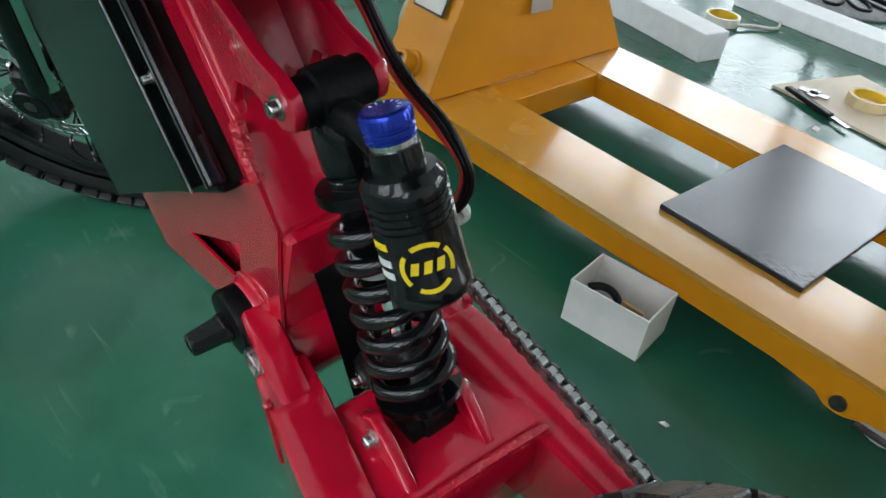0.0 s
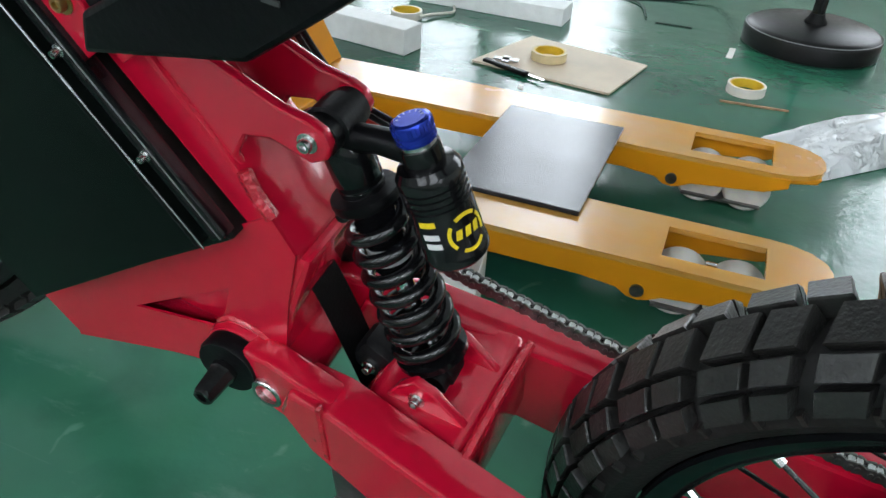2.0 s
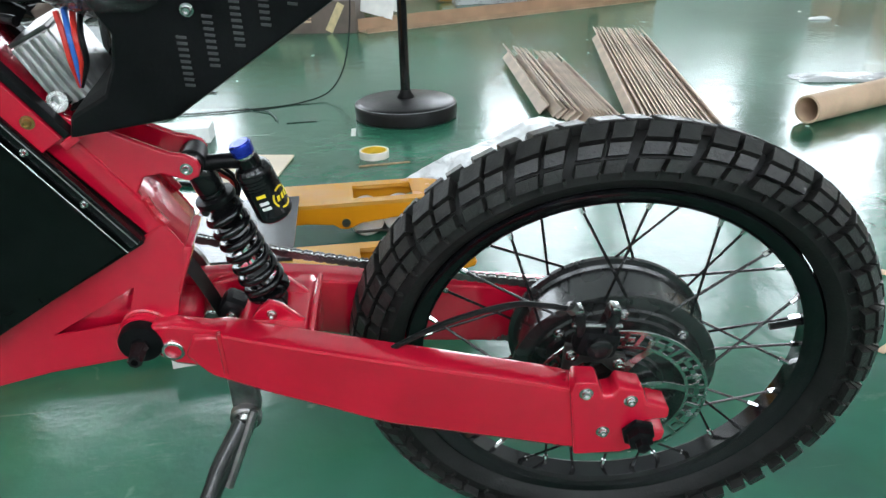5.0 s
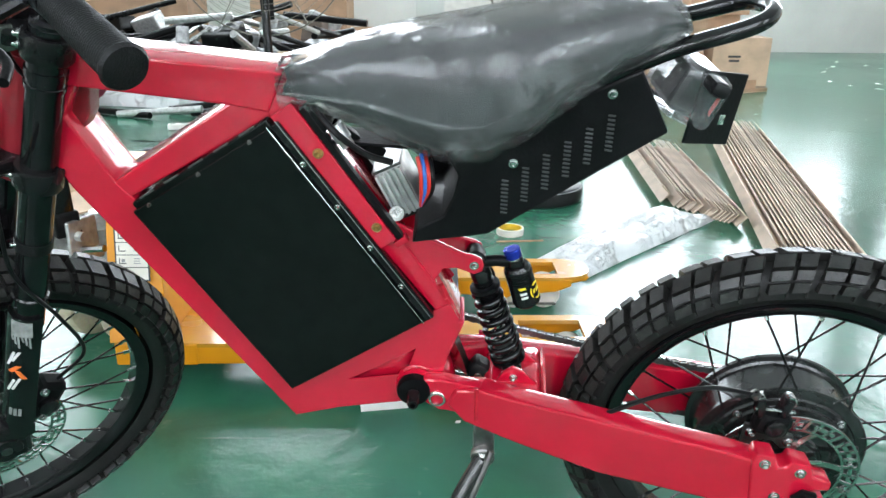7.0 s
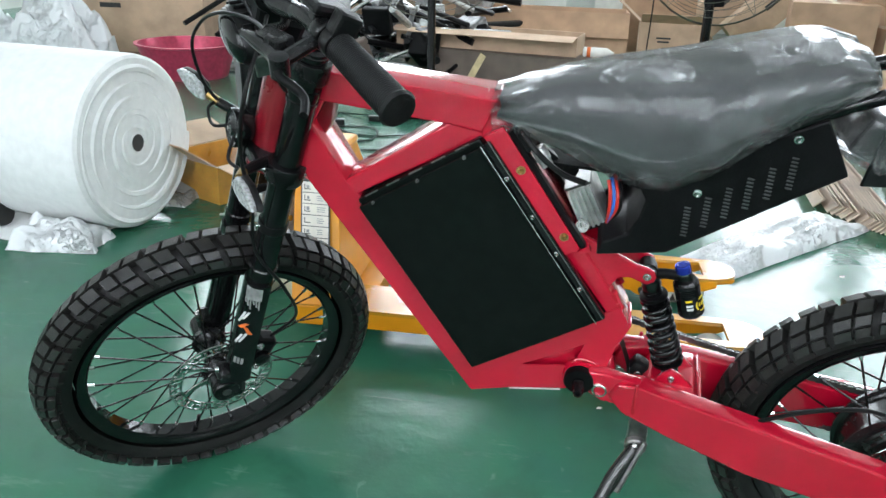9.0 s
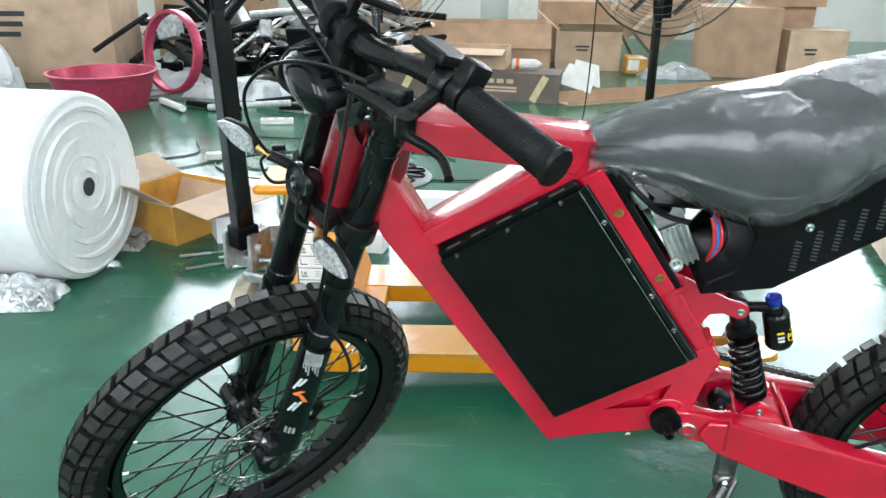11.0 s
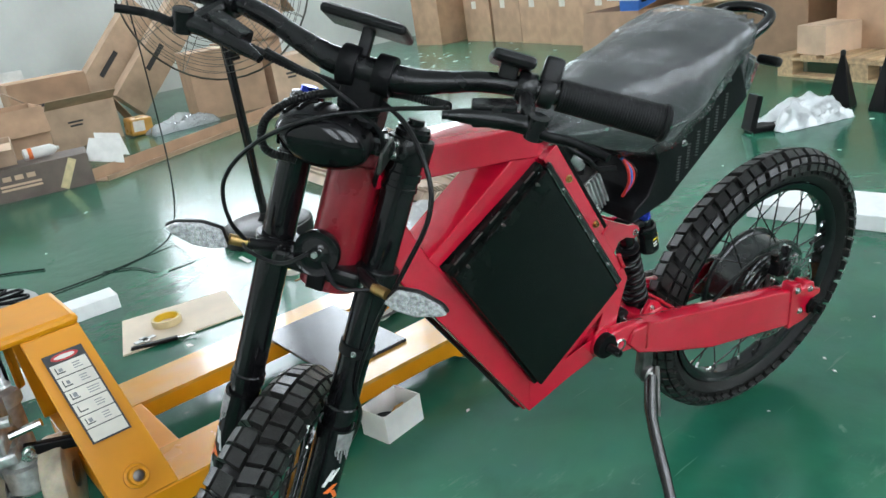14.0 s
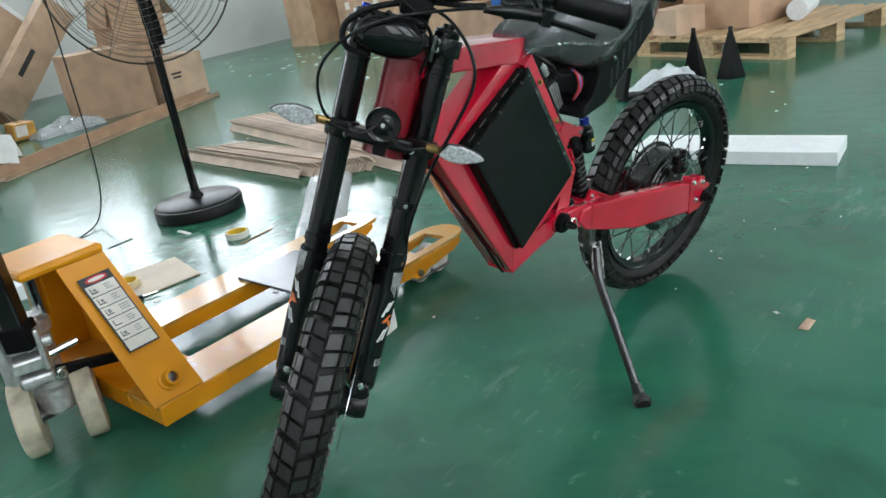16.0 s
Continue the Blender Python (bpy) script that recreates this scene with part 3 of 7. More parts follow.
battery = part("battery_box", prism(CASE, -0.046, 0.046, 0.003), PANEL, bike, "black battery box filling the frame")


def shrink(pts, d):
    c = Vector((sum(p[0] for p in pts) / len(pts), sum(p[1] for p in pts) / len(pts)))
    return [tuple(c + (Vector(p) - c) * (1 - d / (Vector(p) - c).length)) for p in pts]


for side in (-1, 1):
    part("cover_panel", prism(shrink(BOX, 0.002), side * 0.0455, side * 0.0565, 0.0015), PANEL, battery, "smooth black battery cover panel")
    rim = part("cover_rail", prism([(-0.598, 0.771), (-0.588, 0.778), (-0.413, 0.520), (-0.424, 0.513)], side * 0.040, side * 0.0510, 0.0022), GLOSS_BLACK, battery, "glossy black rail with small screws")
    # thin metal rods added as the highlights along both rail edges
    for x, z, y, mat in ((0.0005, 0.0005, 0.0562, STEEL), (0.0092, 0.0060, 0.0507, DARK_STEEL)):
        part("rail_edge", rod((-0.600 + x, side * y, 0.772 + z), (-0.426 + x, side * y, 0.5125 + z), 0.0007, 6), mat, battery, "thin bright line imitating the glint on the rail's edge")
    for k in range(4):
        t = 0.18 + 0.21 * k
        bolt("screw", (-0.5945 + 0.174 * t, side * 0.0510, 0.7735 - 0.257 * t), (0, side, 0), 0.0024, battery)
    for k in range(5):
        t = 0.12 + 0.185 * k
        if k in (0, 2, 4):
            bolt("case_screw", (-0.768 + 0.172 * t, side * 0.0565, 0.6625 + 0.108 * t), (0, side, 0), 0.0017, battery, DARK_STEEL)
        part("clip_bar", box((0.022, 0.002, 0.0022), (-0.773 + 0.172 * t, side * 0.0465, 0.6715 + 0.108 * t), (0, -32, 0), 0.0006), DARK_STEEL, battery)

# swing arm
ARM = [(-0.392, 0.386), (-0.368, 0.360), (-0.30, 0.338), (-0.186, 0.308), (-0.01, 0.292), (0.018, 0.290), (0.022, 0.370), (-0.03, 0.379), (-0.186, 0.397), (-0.31, 0.412), (-0.345, 0.418), (-0.38, 0.412)]
LUG = [(-0.432, 0.404), (-0.424, 0.378), (-0.405, 0.369), (-0.36, 0.366), (-0.345, 0.385), (-0.345, 0.418), (-0.40, 0.422), (-0.424, 0.418)]


def sheared(bm, side):
    for v in bm.verts:
        if side > 0 and v.co.x > -0.34:
            v.co.z -= 0.075 * (v.co.x + 0.34)
        v.co.y = side * (v.co.y + 0.145 * (v.co.x + 0.40))
    bmesh.ops.recalc_face_normals(bm, faces=bm.faces[:])
    return bm


def flared(x):
    return 0.145 * (x + 0.40)


REAR = Matrix.Translation((-0.405, 0, 0)) @ pose(0, 0, 0, 0, 0, -3.5) @ Matrix.Translation((0.405, 0, 0))
swing = part("swing_arm", prism([(-0.345, 0.352), (-0.345, 0.398), (-0.335, 0.408), (-0.27, 0.404), (-0.262, 0.395), (-0.262, 0.345)], -0.056, 0.056, 0.004), RED, bike, "glossy red box-section swing arm")
for side in (-1, 1):
    part("arm_tube", sheared(prism(ARM, 0.027, 0.060, 0.004), side), RED, swing)
    part("arm_lug", sheared(prism(LUG, 0.034, 0.054, 0.004), side), RED, swing)
    part("weld_bead", sheared(tube([(-0.352, 0.059, 0.366), (-0.352, 0.0595, 0.420)], 0.003, 6), side), WELD, swing)
    part("pivot_bolt", lathe([(0.0120, 0.050), (0.0120, 0.0556), (0.0112, 0.0564), (0.0086, 0.0564), (0.0078, 0.050), (0.0050, 0.0495), (0.0005, 0.0495)], (-0.405, 0, 0.389), (0, side, 0), 24), STEEL, swing, "bright hollow pivot bolt")
    y = flared(0.05)
    if side < 0:
        plate = [(0.006, 0.284), (-0.004, 0.372), (0.000, 0.386), (0.024, 0.384), (0.030, 0.366), (0.040, 0.368), (0.044, 0.378), (0.070, 0.372), (0.076, 0.354), (0.100, 0.346), (0.100, 0.332), (0.078, 0.330), (0.075, 0.318), (0.100, 0.314), (0.098, 0.300), (0.056, 0.284)]
    else:
        plate = [(0.000, 0.262), (-0.004, 0.344), (0.030, 0.340), (0.070, 0.332), (0.092, 0.322), (0.104, 0.306), (0.104, 0.288), (0.094, 0.272), (0.070, 0.262)]
    part("dropout", prism(plate, side * (0.028 + y), side * (0.056 + y), 0.003), RED, swing)
    for x, z in ((0.012, 0.372), (0.058, 0.360), (0.034, 0.318)) if side < 0 else ((0.030, 0.290),):
        bolt("dropout_bolt", (x, side * (0.056 + y), z), (0, side, 0), 0.0048, swing)
    part("axle_nut", lathe([(0.018, 0.0), (0.018, 0.004), (0.0135, 0.005), (0.0135, 0.014), (0.007, 0.015), (0.007, 0.024), (0.005, 0.025)], (REAR_AXLE.x, side * (0.058 + y), 0.318 if side < 0 else 0.292), (0, side, 0), 6), BLACK, swing, "black axle nut")
    part("mount_tab", prism([(-0.332, 0.398), (-0.318, 0.420), (-0.306, 0.430), (-0.292, 0.424), (-0.268, 0.400)], -0.031 if side < 0 else 0.018, -0.024 if side < 0 else 0.025, 0.0015), RED, swing)
    bolt("mount_bolt", (-0.304, -0.031 if side < 0 else 0.025, 0.414), (0, side, 0), 0.0038, swing)
part("weld_bead", tube(curve([(-0.262, -0.052, 0.403), (-0.262, 0.0, 0.405), (-0.262, 0.052, 0.403)], 4), 0.0035, 6), WELD, swing)
strip = bmesh.new()
line = curve([(-0.398, 0, 0.478), (-0.384, 0, 0.452), (-0.370, 0, 0.415), (-0.356, 0, 0.372), (-0.350, 0, 0.345)], 4)
edge = [[strip.verts.new((q.x, y, q.z)) for q in line] for y in (-0.014, -0.004, 0.006, 0.014)]
for a, b in zip(edge, edge[1:]):
    for k in range(len(line) - 1):
        strip.faces.new((a[k], a[k + 1], b[k + 1], b[k]))
bmesh.ops.solidify(strip, geom=strip.faces[:], thickness=0.006)
part("chain_slider", strip, PLASTIC, swing, "bent black plastic guard strip")
part("guard_block", box((0.028, 0.030, 0.030), (-0.352, 0.005, 0.400), (0, 30, 0), 0.008), PLASTIC, swing)
bolt("guard_bolt", (-0.352, -0.011, 0.398), (0, -1, 0), 0.0035, swing)

swing.matrix_basis = REAR

# coil shock with reservoir
TOP, LOW = Vector((-0.361, -0.006, 0.583)), Vector((-0.306, -0.002, 0.406))
AX = (LOW - TOP).normalized()
LEN = (LOW - TOP).length
shock = part("shock_absorber", lathe([(0.008, -0.004), (0.0110, 0.0), (0.0118, 0.010), (0.0130, 0.013), (0.0138, 0.018), (0.0138, 0.034), (0.0128, 0.036), (0.0128, 0.038), (0.0134, 0.0385), (0.0134, 0.040), (0.0128, 0.0405), (0.0128, 0.042), (0.0134, 0.0425), (0.0134, 0.046), (0.0122, 0.048), (0.0122, 0.096), (0.008, 0.098), (0.007, 0.100)], TOP, AX, 28), GLOSS_BLACK, bike, "glossy black coil-over shock absorber")
part("piston_rod", rod(TOP + AX * 0.085, LOW - AX * 0.012, 0.006, 14), CHROME, shock, "chrome piston rod")
part("bump_stop", lathe([(0.012, 0), (0.014, 0.004), (0.010, 0.012), (0.007, 0.014)], LOW - AX * 0.045, AX, 16), RUBBER, shock)
part("spring_seat", lathe([(0.008, -0.022), (0.0240, -0.020), (0.0240, -0.016), (0.016, -0.012), (0.013, -0.004), (0.012, 0.022), (0.008, 0.024)], LOW, AX, 24), GLOSS_BLACK, shock)
side_v = AX.orthogonal().normalized()
side_w = AX.cross(side_v)
turns, n = 7.2, 220
coil = [TOP + AX * (0.053 + (LEN - 0.077) * k / n) + (0.0166 + 0.0036 * k / n) * (math.cos(2 * math.pi * turns * k / n) * side_v + math.sin(2 * math.pi * turns * k / n) * side_w) for k in range(n + 1)]
part("coil_spring", tube(coil, 0.0044, 12), GLOSS_BLACK, shock, "thick glossy black coil spring")
part("lock_ring", lathe([(0.012, 0.042), (0.0200, 0.043), (0.0206, 0.046), (0.0200, 0.049), (0.012, 0.050)], TOP, AX, 24), BLACK, shock)
for end in (TOP, LOW):
    part("eye_bush", lathe([(0.008, -0.018), (0.0115, -0.0175), (0.0115, -0.010), (0.0135, -0.009), (0.0135, 0.009), (0.0115, 0.010), (0.0115, 0.0175), (0.008, 0.018)], end, (0, 1, 0), 20), BLACK, shock)
part("shock_label", lathe([(0.0123, 0.078), (0.0126, 0.0781), (0.0126, 0.090), (0.0123, 0.0901)], TOP, AX, 24), GREY_PRINT, shock, "small grey warning print")
CAN = Vector((-0.316, -0.009, 0.598)) + AX * 0.012
part("bridge_arm", tube([TOP + AX * 0.006 + Vector((0.006, -0.002, 0)), TOP.lerp(CAN, 0.5) + AX * 0.006, CAN + AX * 0.008], [0.0085, 0.0075, 0.0085], 12), BLACK, shock)
can = part("reservoir", lathe([(0.0108, 0.003), (0.0112, 0.01), (0.0112, 0.013), (0.0153, 0.0135), (0.0172, 0.0165), (0.0181, 0.018), (0.0181, 0.0225), (0.0172, 0.023), (0.0172, 0.0242), (0.0181, 0.0247), (0.0181, 0.0262), (0.0172, 0.0267), (0.0172, 0.0279), (0.0181, 0.0284), (0.0181, 0.0299), (0.0172, 0.0304), (0.0172, 0.0316), (0.0181, 0.0321), (0.0181, 0.0335), (0.0172, 0.034), (0.0172, 0.035), (0.0181, 0.0355), (0.0182, 0.064), (0.0188, 0.065), (0.0188, 0.069), (0.0179, 0.0695), (0.0179, 0.071), (0.0156, 0.0735)], CAN, AX, 40), GLOSS_BLACK, shock, "glossy black finned reservoir with yellow print")
knob = lathe([(0.0085, -0.0122), (0.0103, -0.0115), (0.0108, -0.0105), (0.0108, -0.0060), (0.0103, -0.0056), (0.0103, -0.0046), (0.0108, -0.0042), (0.0108, -0.0030), (0.0103, -0.0026), (0.0103, -0.0018), (0.0108, -0.0014), (0.0106, 0.0)], CAN, AX, 48)
part("adjuster_knob", knob, BLUE, shock, "knurled blue anodised adjuster knob")
for k in range(30):
    a = 2 * math.pi * k / 30
    rad = math.cos(a) * AX.orthogonal().normalized() + math.sin(a) * AX.cross(AX.orthogonal().normalized())
    part("knurl", rod(CAN - AX * 0.0102 + rad * 0.0106, CAN - AX * 0.0062 + rad * 0.0106, 0.0005, 4), BLUE, shock)
for k in range(7):
    a = 0.4 + k * 0.5
    rad = math.cos(a) * AX.orthogonal().normalized() + math.sin(a) * AX.cross(AX.orthogonal().normalized())
    part("knob_mark", rod(CAN - AX * 0.0122 + rad * 0.0072, CAN - AX * 0.0122 + rad * 0.0058, 0.0004, 4), PALE, shock)
part("knob_collar", lathe([(0.0092, -0.0005), (0.0098, 0.0), (0.0098, 0.0035), (0.0092, 0.004)], CAN, AX, 24), STEEL, shock)
# print on the can: a broken yellow ring, slanted strokes and bars
FACE = math.radians(-62)


def on_can(a, h, r=0.0184):
    return CAN + AX * h + r * (math.cos(a) * Vector((0, 1, 0)).cross(AX).normalized() * -1 + math.sin(a) * Vector((0, 1, 0)))


def can_patch(name, corners, mat):
    bm = bmesh.new()
    rows = []
    for k in range(7):
        t = k / 6
        rows.append([bm.verts.new(on_can(*(Vector(corners[0]).lerp(Vector(corners[1]), t)))), bm.verts.new(on_can(*(Vector(corners[3]).lerp(Vector(corners[2]), t))))])
    for a, b in zip(rows, rows[1:]):
        bm.faces.new((a[0], b[0], b[1], a[1]))
    bmesh.ops.recalc_face_normals(bm, faces=bm.faces[:])
    bmesh.ops.solidify(bm, geom=bm.faces[:], thickness=0.0004)
    return part(name, bm, mat, shock)


def ring_on_can(a0, h0, r0, r1, gaps):
    bm = bmesh.new()
    last = None
    for k in range(49):
        t = 2 * math.pi * k / 48
        if any(g < (t % (2 * math.pi)) < g + 0.2 for g in gaps):
            last = None
            continue
        pair = [bm.verts.new(on_can(a0 + r * math.cos(t) / 0.0184, h0 + r * math.sin(t))) for r in (r0, r1)]
        if last:
            bm.faces.new((last[0], pair[0], pair[1], last[1]))
        last = pair
    bmesh.ops.recalc_face_normals(bm, faces=bm.faces[:])
    bmesh.ops.solidify(bm, geom=bm.faces[:], thickness=0.0004)
    return part("ring_print", bm, YELLOW, shock, "broken yellow ring emblem")


ring_on_can(FACE + 0.62, 0.0515, 0.0098, 0.0119, (0.5, 2.2, 3.9, 5.4))
for k in range(3):
    a = FACE + 0.62 + (k - 1) * 0.30
    can_patch("emblem_stroke", [(a - 0.13, 0.0535), (a + 0.05, 0.0535), (a + 0.13, 0.0480), (a - 0.05, 0.0480)], YELLOW)
for k, (h, mat) in enumerate(((0.0395, YELLOW), (0.0475, PALE), (0.0535, PALE))):
    can_patch("print_bar", [(FACE - 0.75, h), (FACE - 0.25, h), (FACE - 0.25, h + 0.0034), (FACE - 0.75, h + 0.0034)], mat)


# wheels
def tyre_mesh(centre, axis, R, section, count):
    """A knobbly tyre: a carcass with rows of raised blocks."""
    axis = Vector(axis).normalized()
    side = axis.orthogonal().normalized()
    up = axis.cross(side)

    def at(t, p, d):
        ring = math.cos(t) * side + math.sin(t) * up
        r = R - section + (section - 0.0100 + d) * math.cos(p)
        return centre + ring * r + axis * ((section * 1.02 - 0.008 + d) * math.sin(p))

    bm = bmesh.new()
    seg, prof = 120, [radians(a) for a in range(-145, 146, 20)]
    rings = [[bm.verts.new(at(2 * math.pi * i / seg, p, -0.0025 if abs(p) < 1.5 else 0.0)) for p in prof] for i in range(seg)]
    for i in range(seg):
        r, s = rings[i], rings[(i + 1) % seg]
        for k in range(len(prof) - 1):
            bm.faces.new((r[k], r[k + 1], s[k + 1], s[k]))
    bmesh.ops.recalc_face_normals(bm, faces=bm.faces[:])
    # tread: rows of block pairs, wide grooves slanting between the pairs and narrow ones within them
    tread = bmesh.new()
    step = 2 * math.pi / count
    rows = [(-97, -84, 0.0030), (-80, -61, 0.0088), (-56, -38, 0.0098), (-32.5, -2.5, 0.0100)]
    for sign, lo, hi, tall in [(1, *row) for row in rows] + [(-1, -hi, -lo, tall) for lo, hi, tall in rows]:
        for i in range(2 * count):
            start, wide = (0.0, 0.405) if i % 2 == 0 else (0.480, 0.335)
            if tall < 0.004:
                start, wide = start + wide, 0.05
            t0, a, b = (i // 2 + start + (0.25 if sign < 0 else 0.0)) * step, radians(lo), radians(hi)
            la, lb = [0.30 * step * (80 - min(80, abs(d))) / 80 for d in (lo, hi)]
            corners = [(t0 + la, a), (t0 + wide * step + la, a), (t0 + wide * step + lb, b), (t0 + lb, b)]
            mt, mp = sum(c[0] for c in corners) / 4, (a + b) / 2
            low = [tread.verts.new(at(mt + (t - mt) * 1.03, p, -0.002)) for t, p in corners]
            mid = [tread.verts.new(at(mt + (t - mt) * 0.99, mp + (p - mp) * 0.99, tall - 0.0012)) for t, p in corners]
            top = [tread.verts.new(at(mt + (t - mt) * 0.94, mp + (p - mp) * 0.94, tall)) for t, p in corners]
            tread.faces.new(top)
            for r, q in ((low, mid), (mid, top)):
                for k in range(4):
                    j = (k + 1) % 4
                    tread.faces.new((r[k], r[j], q[j], q[k]))
    bmesh.ops.recalc_face_normals(tread, faces=tread.faces[:])
    return bm, tread


def rotor(centre, axis, r, band, mat, parent):
    """A ventilated disc: two rings, slanted bars between them and curved arms to the hub."""
    axis = Vector(axis).normalized()
    side = axis.orthogonal().normalized()
    up = axis.cross(side)
    bm = bmesh.new()
    thick = 0.0018

    def p(rad, a, h=0.0):
        return centre + axis * h + rad * (math.cos(a) * side + math.sin(a) * up)

    def quad(c):
        low = [bm.verts.new(p(x, a, -thick / 2)) for x, a in c]
        top = [bm.verts.new(p(x, a, thick / 2)) for x, a in c]
        bm.faces.new(low[::-1])
        bm.faces.new(top)
        for k in range(4):
            j = (k + 1) % 4
            bm.faces.new((low[k], low[j], top[j], top[k]))

    n = 72
    for i in range(n):
        a, b = 2 * math.pi * i / n, 2 * math.pi * (i + 1) / n
        quad([(r - 0.0035, a), (r, a), (r, b), (r - 0.0035, b)])
        quad([(r - band, a), (r - band + 0.0035, a), (r - band + 0.0035, b), (r - band, b)])
        if i % 6 < 4:
            quad([(r - band * 0.62, a), (r - band * 0.38, a), (r - band * 0.38, b), (r - band * 0.62, b)])
        if i % 2 == 0:
            quad([(r - band + 0.002, a), (r - 0.002, a + 0.06), (r - 0.002, a + 0.06 + 0.055), (r - band + 0.002, a + 0.055)])
    for i in range(6):
        a = 2 * math.pi * i / 6
        for k in range(5):
            x0, x1 = 0.020 + (r - band - 0.019) * k / 5, 0.020 + (r - band - 0.019) * (k + 1) / 5
            s0, s1 = a + 0.55 * k / 5, a + 0.55 * (k + 1) / 5
            quad([(x0, s0), (x1, s1), (x1, s1 + 0.16 * 0.06 / max(x1, 0.02)), (x0, s0 + 0.16 * 0.06 / max(x0, 0.02))])
    for i in range(24):
        a, b = 2 * math.pi * i / 24, 2 * math.pi * (i + 1) / 24
        quad([(0.012, a), (0.026, a), (0.026, b), (0.012, b)])
    bmesh.ops.recalc_face_normals(bm, faces=bm.faces[:])
    return part("brake_disc", bm, mat, parent, "drilled steel brake disc", 20)


def wheel(name, centre, axis, hub_r, hub_w, label, spokes, radius):
    axis = Vector(axis).normalized()
    rr = radius - 2 * TYRE + 0.006
    rim = part(name, lathe([(rr - 0.004, -0.020), (rr + 0.006, -0.022), (rr + 0.008, -0.018), (rr - 0.001, -0.014), (rr - 0.006, -0.004), (rr - 0.006, 0.004), (rr - 0.001, 0.014), (rr + 0.008, 0.018), (rr + 0.006, 0.022), (rr - 0.004, 0.020), (rr - 0.012, 0.012), (rr - 0.013, -0.012)], centre, axis, 96, closed=True), GLOSS_BLACK, bike, label)
    carcass, tread = tyre_mesh(centre, axis, radius, TYRE, 30)
    # the carcass's darker colour doubles as shade between the blocks
    tyre = part("tyre", carcass, WALL_GROOVE_RUBBER, rim, "knobbly black dual-sport tyre", 30)
    tagged(part("tread", tread, RUBBER, tyre, smooth=20), kind="stuff")
    side = axis.orthogonal().normalized()
    up = axis.cross(side)

    def p(r, a, h):
        return centre + axis * h + r * (math.cos(a) * side + math.sin(a) * up)

    for i in range(spokes):
        flange = (1 if i % 2 else -1) * hub_w
        a = 2 * math.pi * i / spokes
        lead = (0.42 if hub_r < 0.06 else 0.30) * (1 if (i // 2) % 2 else -1)
        inner, outer = p(hub_r, a + lead, flange), p(rr - 0.010, a, flange * 0.08)
        part("spoke", rod(inner, outer, 0.0016, 6), SATIN, rim)
        part("nipple", rod(outer, outer + (inner - outer).normalized() * 0.014, 0.0030, 6), CHROME, rim)
    valve = p(rr - 0.012, 0.55, 0.0)
    part("valve", rod(valve, valve + (centre - valve).normalized() * 0.035, 0.0042, 8), PLASTIC, rim, "black tyre valve")
    return rim


rear = wheel("rear_wheel", REAR_AXLE, REAR_WAY, 0.108, 0.036, "black spoked rear wheel with hub motor", 36, WHEEL)
part("hub_motor", lathe([(0.020, -0.063), (0.046, -0.061), (0.048, -0.057), (0.052, -0.057), (0.054, -0.054), (0.066, -0.053), (0.068, -0.049), (0.073, -0.049), (0.075, -0.046), (0.089, -0.0445), (0.091, -0.041), (0.099, -0.041), (0.101, -0.038), (0.104, -0.038), (0.112, -0.036), (0.116, -0.034), (0.116, -0.029), (0.110, -0.027), (0.107, -0.024), (0.107, 0.024), (0.110, 0.027), (0.116, 0.029), (0.116, 0.034), (0.112, 0.036), (0.104, 0.040), (0.075, 0.048), (0.050, 0.054), (0.020, 0.060)], REAR_AXLE, REAR_WAY, 72), HUB_BLACK, rear, "large glossy black hub motor", 25)
TURN_REAR = Vector((0, 1, 0)).rotation_difference(REAR_WAY).to_matrix()
for k in range(8):
    a = 2 * math.pi * k / 8
    bolt("motor_screw", REAR_AXLE + TURN_REAR @ Vector((0.095 * math.cos(a), -0.041, 0.095 * math.sin(a))), -REAR_WAY, 0.0040, rear, STEEL)
rotor(REAR_AXLE - REAR_WAY * 0.070, REAR_WAY, 0.098, 0.024, STEEL, rear)
part("axle", rod(REAR_AXLE - REAR_WAY * 0.12, REAR_AXLE + REAR_WAY * 0.12, 0.007, 12), STEEL, rear)

# rear caliper with hose
cal = part("rear_caliper", box((0.046, 0.026, 0.034), (0.026, -0.092, 0.394), (0, 14, 0), 0.008), BLACK, bike, "black rear brake caliper")
part("piston_cap", lathe([(0.013, 0), (0.013, 0.006), (0.0105, 0.008), (0.006, 0.0085)], (0.026, -0.104, 0.394), (0, -1, 0), 20), SATIN, cal)
for x, tip in ((0.006, -8), (0.038, 16)):
    part("pad_ear", box((0.011, 0.020, 0.030), (x, -0.092, 0.420), (0, tip, 0), 0.003), SATIN, cal)
    part("pad_tip", box((0.009, 0.014, 0.004), (x + 0.015 * math.sin(radians(tip)), -0.092, 0.436), (0, tip, 0), 0.001), STEEL, cal, "bright steel pad edge")
part("pad_pin", rod((-0.002, -0.098, 0.420), (0.050, -0.098, 0.414), 0.0022, 8), STEEL, cal)
part("caliper_bracket", prism([(-0.006, 0.345), (-0.004, 0.386), (0.012, 0.382), (0.040, 0.372), (0.062, 0.366), (0.066, 0.348), (0.050, 0.344), (0.036, 0.358), (0.016, 0.360)], -0.089, -0.083, 0.001), DARK_STEEL, cal)
for x, z in ((0.002, 0.376), (0.054, 0.360)):
    bolt("caliper_bolt", (x, -0.094, z), (0, -1, 0), 0.0048, cal, STEEL)
